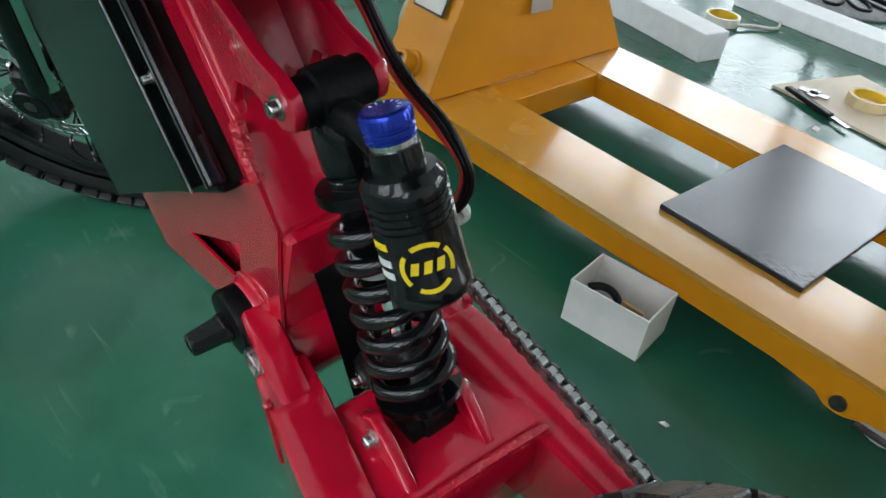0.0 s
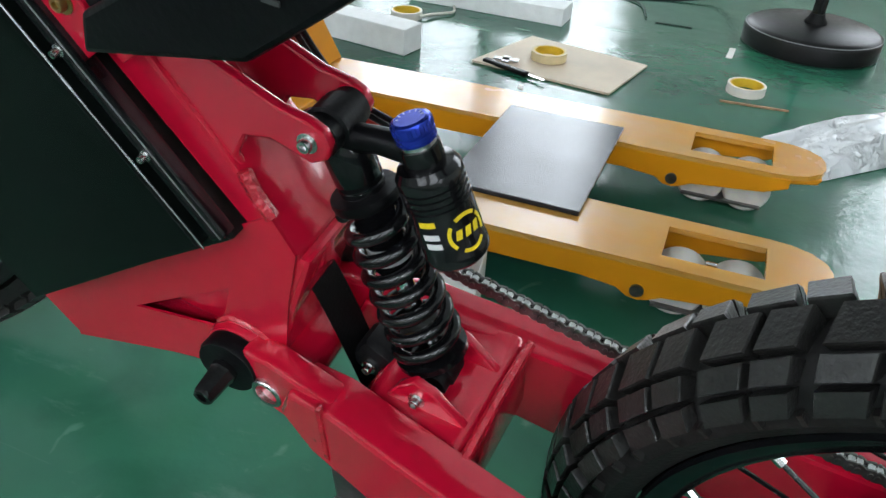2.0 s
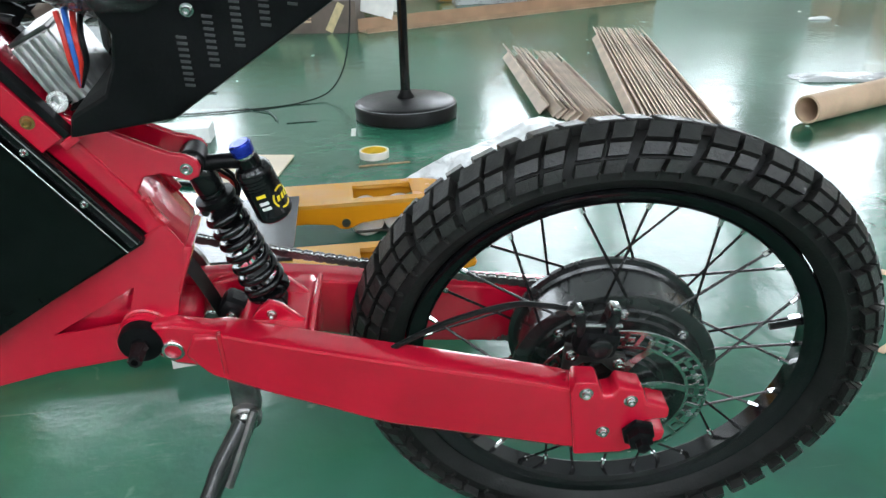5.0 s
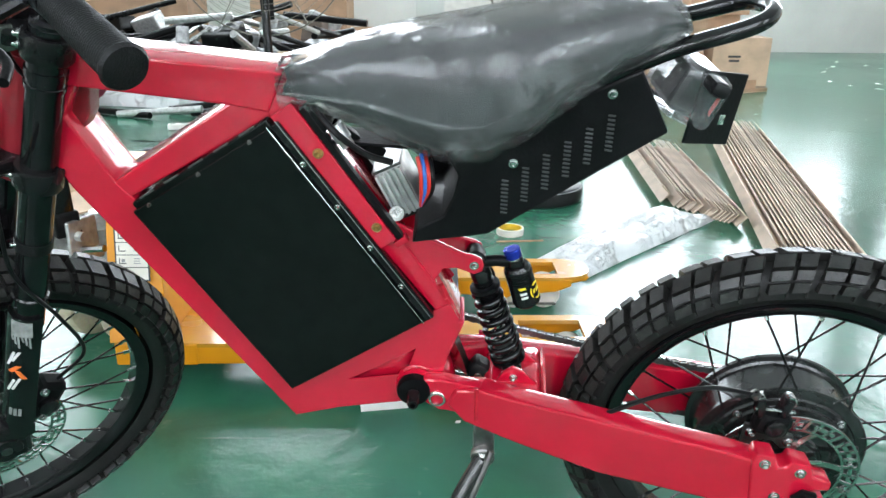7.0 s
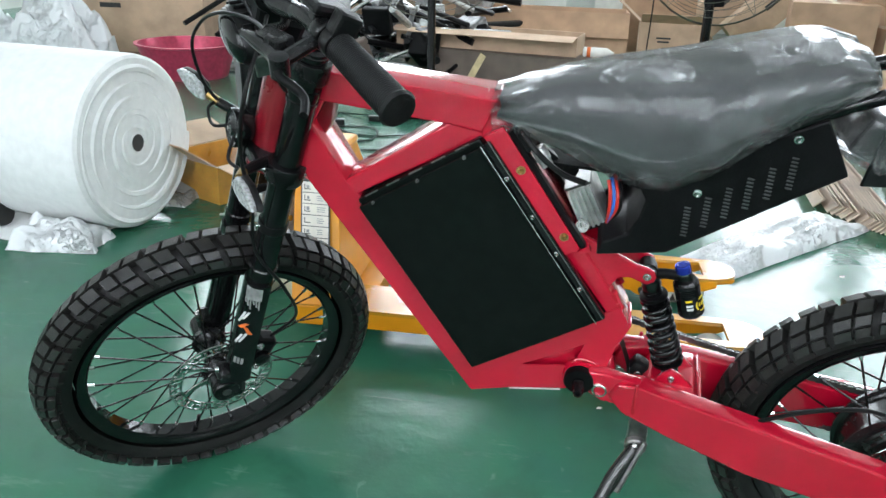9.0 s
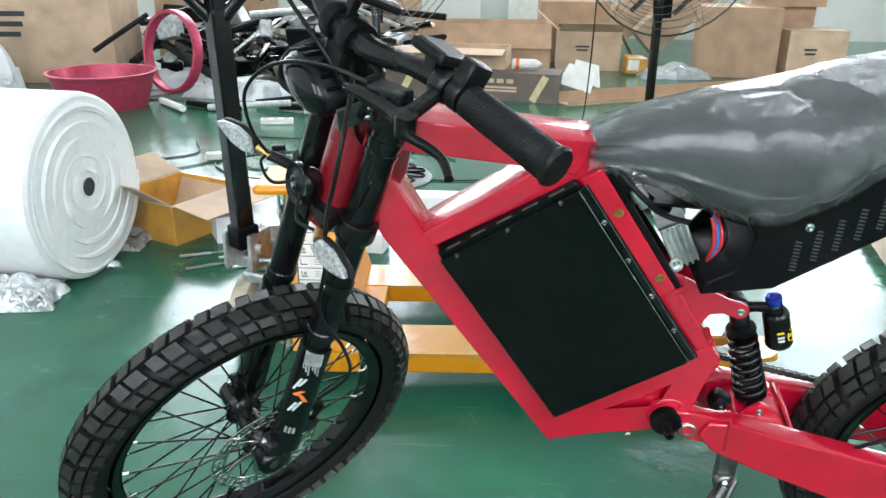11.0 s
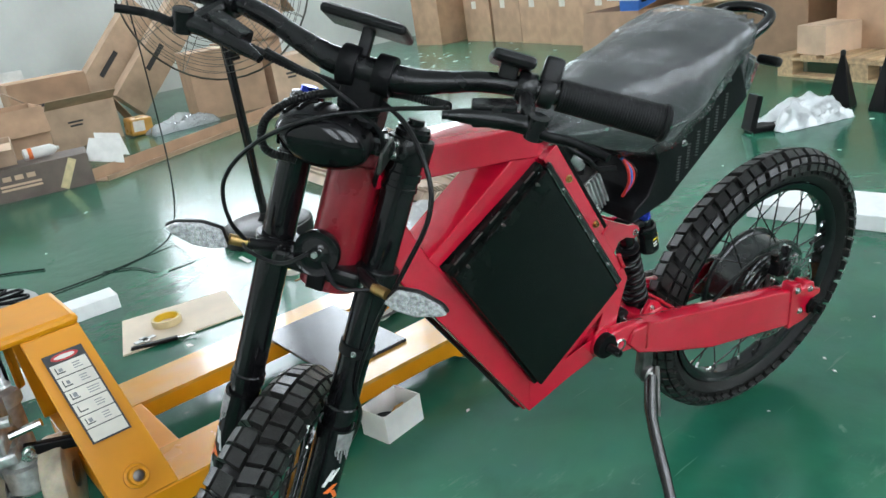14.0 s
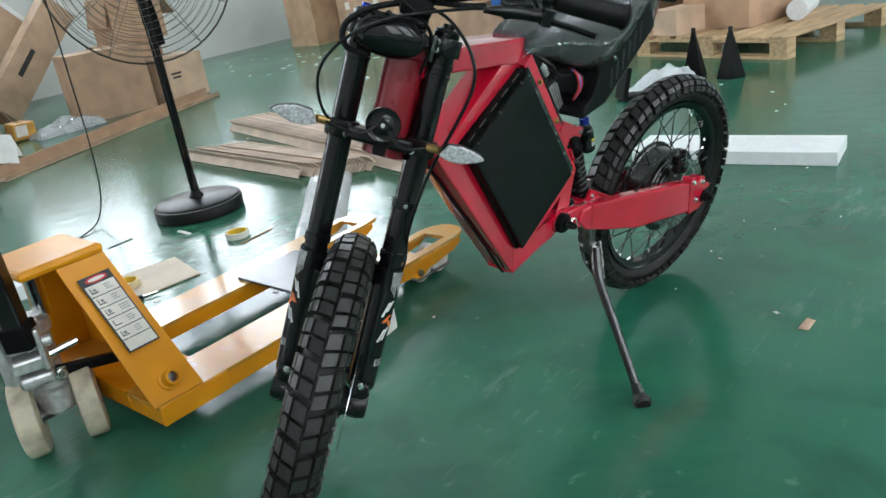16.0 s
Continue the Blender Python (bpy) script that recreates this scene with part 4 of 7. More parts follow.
part("banjo", lathe([(0.0065, 0), (0.0065, 0.008), (0.004, 0.009)], (0.000, -0.092, 0.434), (-0.6, 0, 0.8), 12), DARK_STEEL, cal)
part("brake_hose", tube(curve([(-0.002, -0.092, 0.436), (-0.030, -0.092, 0.443), (-0.066, -0.091, 0.446), (-0.126, -0.088, 0.428), (-0.184, -0.082, 0.394), (-0.235, -0.070, 0.355), (-0.28, -0.050, 0.335)], 8), 0.0030, 8), PLASTIC, cal, "black brake hose")

# chain with its two runs
LINK = bmesh.new()
for s in (-1, 1):
    prism([(-0.0072, -0.0018), (-0.0055, -0.0040), (-0.003, -0.0036), (0.0, -0.0024), (0.003, -0.0036), (0.0055, -0.0040), (0.0072, -0.0018), (0.0072, 0.0018), (0.0055, 0.0040), (0.003, 0.0036), (0.0, 0.0024), (-0.003, 0.0036), (-0.0055, 0.0040), (-0.0072, 0.0018)], s * 0.0022, s * 0.0034, 0, LINK)
rod((-0.0042, -0.0042, 0), (-0.0042, 0.0042, 0), 0.0018, 8, LINK)
rod((0.0042, -0.0042, 0), (0.0042, 0.0042, 0), 0.0018, 8, LINK)
LINK.transform(Matrix.Diagonal((1.0, 1.15, 1.32, 1.0)))
SPROCKET, FREEWHEEL = Vector((-0.438, 0.060, 0.405)), Vector((0.072, 0.060, 0.303))
chain = part("chain", rod(SPROCKET - Vector((0, 0.004, 0)), SPROCKET + Vector((0, 0.004, 0)), 0.055, 36), DARK_STEEL, bike, "oiled dark steel drive chain and sprocket")
part("freewheel", lathe([(0.020, -0.006), (0.036, -0.004), (0.040, 0.0), (0.036, 0.004), (0.020, 0.006)], FREEWHEEL, (0, 1, 0), 28), DARK_STEEL, chain)
first = roller = None
for sign in (1, -1):
    a = SPROCKET + Vector((0.015, 0, sign * 0.056))
    b = FREEWHEEL + Vector((-0.004, 0, sign * 0.041))
    if sign < 0:
        a.z += 0.004
    steps = int((b - a).length / 0.0127)
    for k in range(steps):
        q = a.lerp(b, (k + 0.5) / steps)
        sag = -0.006 * math.sin(math.pi * (k + 0.5) / steps)
        m = Matrix.Translation(q + Vector((0, 0, sag))) @ pose(0, 0, 0, 0, -math.degrees(math.atan2(b.z - a.z, b.x - a.x)), 0)
        if first is None:
            first = part("chain_link", LINK, DARK_STEEL, chain)
            first.matrix_basis = m
        else:
            link = new("chain_link", first.data)
            link.parent, link.matrix_basis = chain, m
        if roller is None:
            roller = part("chain_roller", merge(rod((-0.0042, -0.0024, 0), (-0.0042, 0.0024, 0), 0.0044, 10), rod((0.0042, -0.0024, 0), (0.0042, 0.0024, 0), 0.0044, 10)), STEEL, chain)
            roller.matrix_basis = m
        else:
            other = new("chain_roller", roller.data)
            other.parent, other.matrix_basis = chain, m

# kickstand, down to the floor
FOOT = BIKE.inverted() @ Vector((-0.462, -0.140, 0.006))
HINGE = Vector((-0.345, -0.066, 0.300))
stand = part("kickstand", prism([(-0.358, 0.365), (-0.330, 0.362), (-0.329, 0.306), (-0.336, 0.290), (-0.350, 0.290), (-0.358, 0.302)], -0.068, -0.050, 0.003), DARK_STEEL, bike, "grey steel kickstand with a polished leg")
part("hinge_boss", lathe([(0.0165, 0.0), (0.0165, 0.010), (0.0145, 0.012), (0.009, 0.0122)], HINGE + Vector((0, 0, 0.004)), (0, -1, 0), 24), DARK_STEEL, stand)
bolt("stand_pivot", HINGE + Vector((0, -0.012, 0.004)), (0, -1, 0), 0.0085, stand, STEEL)
knee = HINGE + (FOOT - HINGE) * 0.20 + Vector((-0.010, -0.004, -0.004))
shin = knee.lerp(FOOT, 0.86)
part("stand_leg", tube(curve([HINGE + Vector((0, -0.012, 0.004)), knee, knee.lerp(FOOT, 0.4), shin], 5), [0.0125] * 5 + [0.0108] * 5 + [0.0100] * 6, 12), LEG_STEEL, stand, "polished dark stand leg")
part("stand_foot", tube([shin, shin.lerp(FOOT, 0.6), FOOT + Vector((-0.006, -0.006, 0.003)), FOOT + Vector((-0.012, -0.012, 0.002))], [0.0115, 0.014, 0.022, 0.016], 8), RUBBER, stand, "flared black rubber foot")
part("stand_spring", rod(HINGE + Vector((0.012, -0.014, 0.02)), knee + Vector((0.016, 0, 0)), 0.005, 8), DARK_STEEL, stand)

# tail box under the seat
TAIL = [(-0.432, 0.662), (-0.438, 0.642), (-0.350, 0.655), (-0.160, 0.782), (-0.196, 0.850), (-0.400, 0.755), (-0.385, 0.727), (-0.391, 0.702), (-0.402, 0.678)]
tail = part("tail_box", prism(TAIL, -0.080, 0.080, 0.003), BLACK, bike, "matt black sheet-metal controller box")
ALONG = Vector((0.19, 0, 0.127)).normalized()
for side in (-1, 1):
    for k in range(6):
        slit = bmesh.new()
        for j in range(9):
            box((0.0078, 0.0012, 0.0021), (-0.333 + 0.0220 * k, side * 0.0802, 0.684 + 0.0154 * k + 0.0049 * j), (0, 8, 0), bm=slit)
        part("vent_panel", slit, VENT, tail, "row of short vent slots")
    for x, z in ((-0.325, 0.744), (-0.225, 0.824)):
        bolt("tail_screw", (x, side * 0.080, z), (0, side, 0), 0.0036, tail)
part("inner_plate", prism([(-0.436, 0.664), (-0.438, 0.645), (-0.385, 0.655), (-0.378, 0.760), (-0.405, 0.765), (-0.412, 0.700)], 0.052, 0.056), BLACK, tail)
CTRL = pose(-0.4565, 0.015, 0.680, 0, 64, 0)
ctrl = part("controller", box((0.062, 0.070, 0.036), bevel=0.002, m=CTRL), ALU, bike, "ribbed bare aluminium motor controller")
for k in range(5):
    part("cooling_rib", box((0.060, 0.007, 0.0035), (0, -0.038, -0.015 + 0.0075 * k), bevel=0.0008, m=CTRL), ALU, ctrl)
part("end_cap", box((0.006, 0.066, 0.032), (0.034, 0, 0), bevel=0.002, m=CTRL), PLASTIC, ctrl)
part("end_plate", box((0.004, 0.072, 0.038), (-0.033, 0, 0), bevel=0.001, m=CTRL), DARK_STEEL, ctrl)
part("end_screw", lathe([(0.0098, 0.0), (0.0102, 0.002), (0.0102, 0.008), (0.0092, 0.010), (0.0055, 0.010), (0.0050, 0.006), (0.0005, 0.006)], (-0.459, -0.020, 0.652), (0, -0.95, 0.3), 24), STEEL, ctrl, "large bright socket screw")
part("barrel_plug", lathe([(0.006, 0), (0.010, 0.002), (0.010, 0.020), (0.008, 0.022), (0.008, 0.030)], (-0.528, -0.030, 0.768), (0.55, -0.2, -0.8), 16), ALU, ctrl, "bright metal plug")
part("tray", box((0.10, 0.05, 0.004), (-0.480, -0.010, 0.745), (0, 4, 0), 0.001), BLACK, ctrl)
for k, mat in enumerate((WIRE_RED, WIRE_BLUE, WIRE_RED, PLASTIC)):
    part("wire", tube(curve([(-0.432 + 0.004 * k, -0.050 + 0.008 * k, 0.738), (-0.428 + 0.0045 * k, -0.058, 0.722), (-0.427 + 0.004 * k, -0.060, 0.700), (-0.428, -0.05, 0.676)], 5), 0.0025, 8), mat, ctrl)
for k in range(3):
    part("connector", box((0.030, 0.022, 0.018), (-0.545 + 0.028 * k, -0.030 + 0.01 * k, 0.775 - 0.022 * k), (0, 40, 20 * k), 0.003), PLASTIC, ctrl)
part("wire", tube(curve([(-0.55, -0.035, 0.790), (-0.52, -0.055, 0.765), (-0.49, -0.050, 0.74), (-0.46, -0.06, 0.735)], 6), 0.004, 8), PLASTIC, ctrl)


# seat and its plastic wrap
def seat_loft(grow, wrinkle, x0, x1, steps=40, seg=40):
    xs = [x0 + (x1 - x0) * k / steps for k in range(steps + 1)]

    def along(table, x):
        for (a, p), (b, q) in zip(table, table[1:]):
            if x <= b:
                t = max(0.0, min(1.0, (x - a) / (b - a)))
                t = t * t * (3 - 2 * t) if wrinkle < 0 else t
                return p + (q - p) * t
        return table[-1][1]

    top = [(-0.585, 0.832), (-0.53, 0.852), (-0.50, 0.862), (-0.44, 0.874), (-0.38, 0.884), (-0.32, 0.895), (-0.266, 0.907), (-0.222, 0.915), (-0.19, 0.917), (-0.155, 0.908), (-0.14, 0.885)]
    low = [(-0.585, 0.790), (-0.55, 0.786), (-0.49, 0.768), (-0.43, 0.741), (-0.385, 0.727), (-0.36, 0.729), (-0.32, 0.755), (-0.25, 0.816), (-0.21, 0.848), (-0.16, 0.872), (-0.14, 0.880)]
    half = [(-0.585, 0.040), (-0.55, 0.053), (-0.48, 0.068), (-0.40, 0.096), (-0.30, 0.108), (-0.20, 0.100), (-0.155, 0.070), (-0.14, 0.035)]
    drop = [(-0.585, 0.006), (-0.53, 0.010), (-0.41, 0.018), (-0.30, 0.010), (-0.20, 0.006), (-0.14, 0.004)]
    bm = bmesh.new()
    rings = []
    for x in xs:
        zt, zb, w = along(top, x) + grow, along(low, x) - grow, along(half, x) + grow
        ring = []
        for k in range(seg):
            a = 2 * math.pi * k / seg
            c, s = math.cos(a), math.sin(a)
            y = w * math.copysign(abs(c) ** (0.55 if s < 0 else 0.34), c)
            z = (zt + zb) / 2 + (zt - zb) / 2 * math.copysign(abs(s) ** (0.70 if s < 0 else 0.36), s)
            if s < 0:
                y *= 1 + 0.06 * s
            else:
                y *= 1 - 0.05 * s
                z -= along(drop, x) * min(1.0, abs(y) / w) ** 2.2
            v = Vector((x, y, z))
            if wrinkle > 0:
                q = a * 4.5
                loose = (0.22 + 0.78 * max(0.0, min(1.0, (0.45 - s) * 2.2))) * max(0.0, noise.noise(Vector((x * 9, math.cos(a) * 1.6, math.sin(a) * 1.6))) + 0.35)
                fold = (1 - min(1.0, 2.6 * abs(noise.noise(Vector((x * 62 - q * 1.3, q * 0.55 + x * 9, 2.0)))))) ** 3
                fine = (1 - min(1.0, 2.6 * abs(noise.noise(Vector((x * 120 + q * 1.8, q * 1.1, 7.0)))))) ** 4
                d = wrinkle * (1.0 * loose * fold + 0.45 * loose * fine + 0.30 * noise.noise(Vector((x * 10, q * 0.4, 5.0))))
                end = max(0, 1 - abs(x - x0) / 0.06) + max(0, 1 - abs(x - x1) / 0.07)
                d += end * 0.005 * math.sin(a * 13 + 3 * noise.noise(Vector((x * 9, a, 0))))
                v += d * Vector((0, c, s))
            ring.append(bm.verts.new(v))
        rings.append(ring)
    for r, s in zip(rings, rings[1:]):
        for k in range(seg):
            bm.faces.new((r[k], r[(k + 1) % seg], s[(k + 1) % seg], s[k]))
    bm.faces.new(rings[0][::-1])
    bm.faces.new(rings[-1])
    return bm


seat = part("seat", seat_loft(-0.007, -1, -0.582, -0.150), VINYL, bike, "dark grey banana seat", 60)
part("plastic_cover", seat_loft(0.002, 0.0060, -0.588, -0.140, 150, 88), COVER, seat, "clear wrinkled plastic film over the seat", 75)
rack = part("grab_rail", tube(curve([(-0.24, -0.075, 0.838), (-0.16, -0.058, 0.866), (-0.09, -0.052, 0.886), (-0.062, -0.038, 0.896), (-0.050, 0, 0.899), (-0.062, 0.038, 0.896), (-0.09, 0.052, 0.886), (-0.16, 0.058, 0.866), (-0.24, 0.075, 0.838)], 6), 0.0095, 12), GLOSS_BLACK, bike, "black tubular rear grab rail")
lamp = part("tail_lamp", box((0.048, 0.10, 0.050), (-0.128, 0, 0.812), (0, 25, 0), 0.008), PLASTIC, bike, "black tail lamp wrapped in film")
part("lamp_lens", box((0.008, 0.085, 0.036), (-0.104, 0, 0.803), (0, 25, 0), 0.003), RED_PRINT, lamp)
part("lamp_film", box((0.062, 0.112, 0.064), (-0.127, 0, 0.810), (0, 25, 0), 0.012), COVER, lamp, "crumpled clear film")
PLATE_AT = pose(-0.100, -0.034, 0.794, 0, 12, 32)
holder = part("plate_holder", box((0.074, 0.004, 0.082), (0, 0, 0), (0, 0, 0), 0.0015, m=PLATE_AT), BLACK, bike, "bare black number plate holder")
for x, z, w in ((-0.014, 0.012, 0.018), (0.014, -0.012, 0.010)):
    part("holder_slot", box((w, 0.0052, 0.012), (x, 0, z), (0, 0, 0), 0.001, m=PLATE_AT), STEEL, holder)
part("holder_arm", rod((-0.13, -0.01, 0.80), (-0.112, -0.028, 0.80), 0.007, 8), BLACK, holder)
for side in (-1, 1):
    part("rear_signal", box((0.020, 0.040, 0.016), (-0.120, side * 0.085, 0.835), (0, 20, 0), 0.006), PLASTIC, lamp)

# steering: fork, wheel, bar, turned to the left about the head tube
FRONT = 0.301
V = Vector((0.602, -0.752, -0.268))
V = (V - UP * V.dot(UP)).normalized()
F = V.cross(UP)
MS = Matrix((F, V, UP)).transposed().to_4x4()
MS.translation = HEAD
LEG_F, LEG_L, LEG_MID = 0.0, 0.066, -0.010
spin = BIKE.to_3x3()
v_z = abs((spin @ V).z)
drop = (FRONT - TYRE) * math.sqrt(1 - v_z * v_z) + TYRE
lead = 0.022
span = ((BIKE @ (MS @ Vector((LEG_F + lead, LEG_MID, 0)))).z - drop) / (spin @ UP).z
AXLE_U = -span
FRONT_AXLE = MS @ Vector((LEG_F + lead, LEG_MID, AXLE_U))


def S(bm):
    bm.transform(MS)
    return bm


def crown(u, f0, extra):
    bm = bmesh.new()
    for side in (-1, 1):
        lathe([(0.027, -0.014), (0.028, -0.012), (0.028, 0.012), (0.027, 0.014)], (LEG_F, LEG_MID + side * LEG_L, u), (0, 0, 1), 24, bm)
    lathe([(0.026, -0.013), (0.026, 0.013)], (0, 0, u), (0, 0, 1), 20, bm)
    box((0.050, 2 * LEG_L - 0.02, 0.022), (0.018 + f0, LEG_MID, u), (0, 0, 0), 0.006, bm)
    return S(bm)


fork = part("fork", crown(-0.062, 0.0, 0), SATIN, bike, "black upside-down double-crown fork")
part("upper_crown", crown(0.104, 0.0, 0), SATIN, fork)
part("steerer", S(rod((0, 0, -0.09), (0, 0, 0.125), 0.016, 16)), BLACK, fork)
GUARD_TOP = -0.276
for side, tip in ((1, "left"), (-1, "right")):
    l = LEG_MID + side * LEG_L
    leg = part("fork_tube", S(lathe([(0.018, 0.128), (0.0212, 0.126), (0.0212, 0.078), (0.0228, 0.077), (0.0228, 0.068), (0.0212, 0.067), (0.0212, 0.060), (0.0224, 0.059), (0.0224, 0.054), (0.0206, 0.053), (0.0204, -0.246), (0.0226, -0.248), (0.0226, -0.262), (0.0200, -0.264), (0.0200, -0.30), (0.017, -0.302), (0.016, AXLE_U + 0.06)], (LEG_F, l, 0), (0, 0, 1), 28)), GLOSS_BLACK, fork, "glossy black upper fork tube")
    if side > 0:
        clip = part("hose_clip", S(lathe([(0.0208, -0.170), (0.0226, -0.170), (0.0226, -0.156), (0.0208, -0.156)], (LEG_F, l, 0), (0, 0, 1), 28, closed=True)), PLASTIC, fork, "black hose clip on the fork tube")
        bolt("clip_bolt", MS @ Vector((LEG_F + 0.0225, l + 0.002, -0.163)), MS.to_3x3() @ Vector((1, 0, 0)), 0.0026, fork)
    cap = part("fork_cap", S(lathe([(0.020, 0.126), (0.020, 0.131), (0.013, 0.133), (0.012, 0.1335)], (LEG_F, l, 0), (0, 0, 1), 20)), SATIN, fork)
    part("damping_knob", S(lathe([(0.0105, 0.133), (0.0105, 0.139), (0.009, 0.140)], (LEG_F, l, 0), (0, 0, 1), 18)), BLUE if side < 0 else SATIN, cap, "blue anodised damping knob" if side < 0 else "")
    part("chrome_slider", S(rod((LEG_F, l, -0.30), (LEG_F, l, AXLE_U + 0.03), 0.0170, 20)), CHROME, fork, "chrome lower slider")
    guard = bmesh.new()
    seg = []
    for k in range(15):
        a = radians(-118 + 236 * k / 14)
        seg.append((0.0250 * math.cos(a), 0.0250 * math.sin(a)))
    heights = [GUARD_TOP, GUARD_TOP - 0.01, AXLE_U + 0.10, AXLE_U + 0.03]
    rows = [[guard.verts.new((LEG_F + x * (1.0 if h > AXLE_U + 0.05 else 1.12), l + y * side, h)) for x, y in seg] for h in heights]
    for r, s in zip(rows, rows[1:]):
        for k in range(14):
            guard.faces.new((r[k], r[k + 1], s[k + 1], s[k]))
    bmesh.ops.recalc_face_normals(guard, faces=guard.faces[:])
    bmesh.ops.solidify(guard, geom=guard.faces[:], thickness=0.003)
    part("fork_guard", S(guard), GLOSS_BLACK, fork, "black fork guard with grey and orange print")

    def print_on(name, a0, a1, h0, h1, mat, lean=0.0):
        bm = bmesh.new()
        rows = []
        for k in range(5):
            a = radians(a0 + (a1 - a0) * k / 4)
            rows.append([bm.verts.new((LEG_F + 0.0257 * math.cos(a + d), l + side * 0.0257 * math.sin(a + d), h)) for h, d in ((h0, 0), (h1, radians(lean)))])
        for r, s in zip(rows, rows[1:]):
            bm.faces.new((r[0], s[0], s[1], r[1]))
        bmesh.ops.recalc_face_normals(bm, faces=bm.faces[:])
        bmesh.ops.solidify(bm, geom=bm.faces[:], thickness=0.0005)
        return part(name, S(bm), mat, fork)

    print_on("white_patch", 22, 84, GUARD_TOP - 0.004, GUARD_TOP - 0.030, WORN, 4)
    for k in range(6):
        print_on("patch_tooth", 24 + 10.5 * k, 30 + 10.5 * k, GUARD_TOP - 0.030, GUARD_TOP - 0.038 - 0.006 * (k * 7 % 3), WORN, 5)
    # emblem: slanted pale strokes and an orange flash
    for a0, h0, h1 in ((34, -0.060, -0.088), (50, -0.058, -0.078), (40, -0.112, -0.136), (56, -0.108, -0.132)):
        print_on("emblem_stroke", a0, a0 + 9, GUARD_TOP + h0, GUARD_TOP + h1, PALE, -20)
    print_on("flash", 48, 64, GUARD_TOP - 0.084, GUARD_TOP - 0.098, ORANGE, -26)
    print_on("flash", 42, 60, GUARD_TOP - 0.094, GUARD_TOP - 0.108, ORANGE, 22)
    for k in range(3):
        print_on("print_bar", 34 + 14 * k, 44 + 14 * k, GUARD_TOP - 0.170, GUARD_TOP - 0.184, WORN)
    foot = bmesh.new()
    box((0.050, 0.036, 0.075), (LEG_F + 0.012, l, AXLE_U + 0.012), (0, 8, 0), 0.010, foot)
    lathe([(0.022, -0.020), (0.024, -0.016), (0.024, 0.016), (0.022, 0.020)], (LEG_F + lead, l, AXLE_U), (0, 1, 0), 20, foot)
    part("axle_clamp", S(foot), SATIN, fork)
    for u in (-0.010, 0.012):
        bolt("clamp_bolt", MS @ Vector((LEG_F + 0.040, l, AXLE_U + 0.02 + u * 2)), MS.to_3x3() @ Vector((1, 0, 0)), 0.0045, fork)
    for u in (-0.068, -0.056, 0.098, 0.110):
        bolt("crown_bolt", MS @ Vector((LEG_F + 0.027, l - side * 0.012, u)), MS.to_3x3() @ Vector((1, -side * 0.3, 0)), 0.004, fork)

front = wheel("front_wheel", FRONT_AXLE, V, 0.028, 0.032, "black spoked front wheel", 36, FRONT)
part("front_hub", lathe([(0.012, -0.055), (0.024, -0.050), (0.032, -0.034), (0.030, -0.028), (0.020, -0.020), (0.020, 0.020), (0.030, 0.028), (0.032, 0.034), (0.024, 0.050), (0.012, 0.055)], FRONT_AXLE, V, 28), SATIN, front)
part("axle", rod(FRONT_AXLE - V * 0.087, FRONT_AXLE + V * 0.087, 0.008, 12), DARK_STEEL, front)
rotor(FRONT_AXLE + V * 0.052, V, 0.092, 0.022, STEEL, front)
cal = part("front_caliper", S(box((0.040, 0.034, 0.070), (LEG_F - 0.035, LEG_MID + LEG_L - 0.018, AXLE_U + 0.062), (0, -18, 0), 0.008)), BLACK, bike, "black front brake caliper")
part("caliper_cap", S(lathe([(0.014, 0), (0.014, 0.010), (0.010, 0.012)], (LEG_F - 0.036, LEG_MID + LEG_L - 0.002, AXLE_U + 0.060), (0, 1, 0), 16)), SATIN, cal)
for u in (0.035, 0.088):
    bolt("caliper_bolt", MS @ Vector((LEG_F - 0.030, LEG_MID + LEG_L, AXLE_U + u)), V, 0.0045, cal)
part("brake_hose", tube([MS @ p for p in curve([(LEG_F - 0.05, 0.045, AXLE_U + 0.10), (LEG_F - 0.075, 0.065, AXLE_U + 0.17), (LEG_F - 0.03, 0.080, AXLE_U + 0.26), (LEG_F + 0.026, 0.072, -0.20), (0.050, 0.080, -0.10), (0.085, 0.100, -0.010), (0.100, 0.112, 0.060), (0.095, 0.098, 0.105), (0.070, 0.055, 0.145), (0.045, 0.0, 0.162)], 7)], 0.0028, 8), PLASTIC, cal, "black brake hose")

# handlebar and what is clamped to it
BAR = [(0.055, 0.0, 0.184), (0.055, 0.045, 0.186), (0.053, 0.085, 0.196), (0.050, 0.130, 0.209), (0.043, 0.200, 0.216), (0.029, 0.312, 0.218)]
line = [Vector((f, -l, u)) for f, l, u in BAR[:0:-1]] + [Vector(p) for p in BAR]
pts = curve(line, 5)
radii = [0.0156 - max(0.0, min(1.0, (abs(p.y) - 0.030) / 0.070)) * 0.0043 for p in pts]
bar = part("handlebar", tube([MS @ p for p in pts], radii, 16), SATIN, bike, "black riser handlebar turned to the left")
stem = bmesh.new()
box((0.060, 0.046, 0.036), (0.030, 0, 0.134), (0, -12, 0), 0.008, stem)
box((0.040, 0.050, 0.060), (0.047, 0, 0.166), (0, 0, 0), 0.008, stem)
for side in (-1, 1):
    lathe([(0.022, -0.010), (0.023, -0.008), (0.023, 0.008), (0.022, 0.010)], (0.055, side * 0.020, 0.184), (0, 1, 0), 20, stem)
part("stem", S(stem), BLACK, bar)
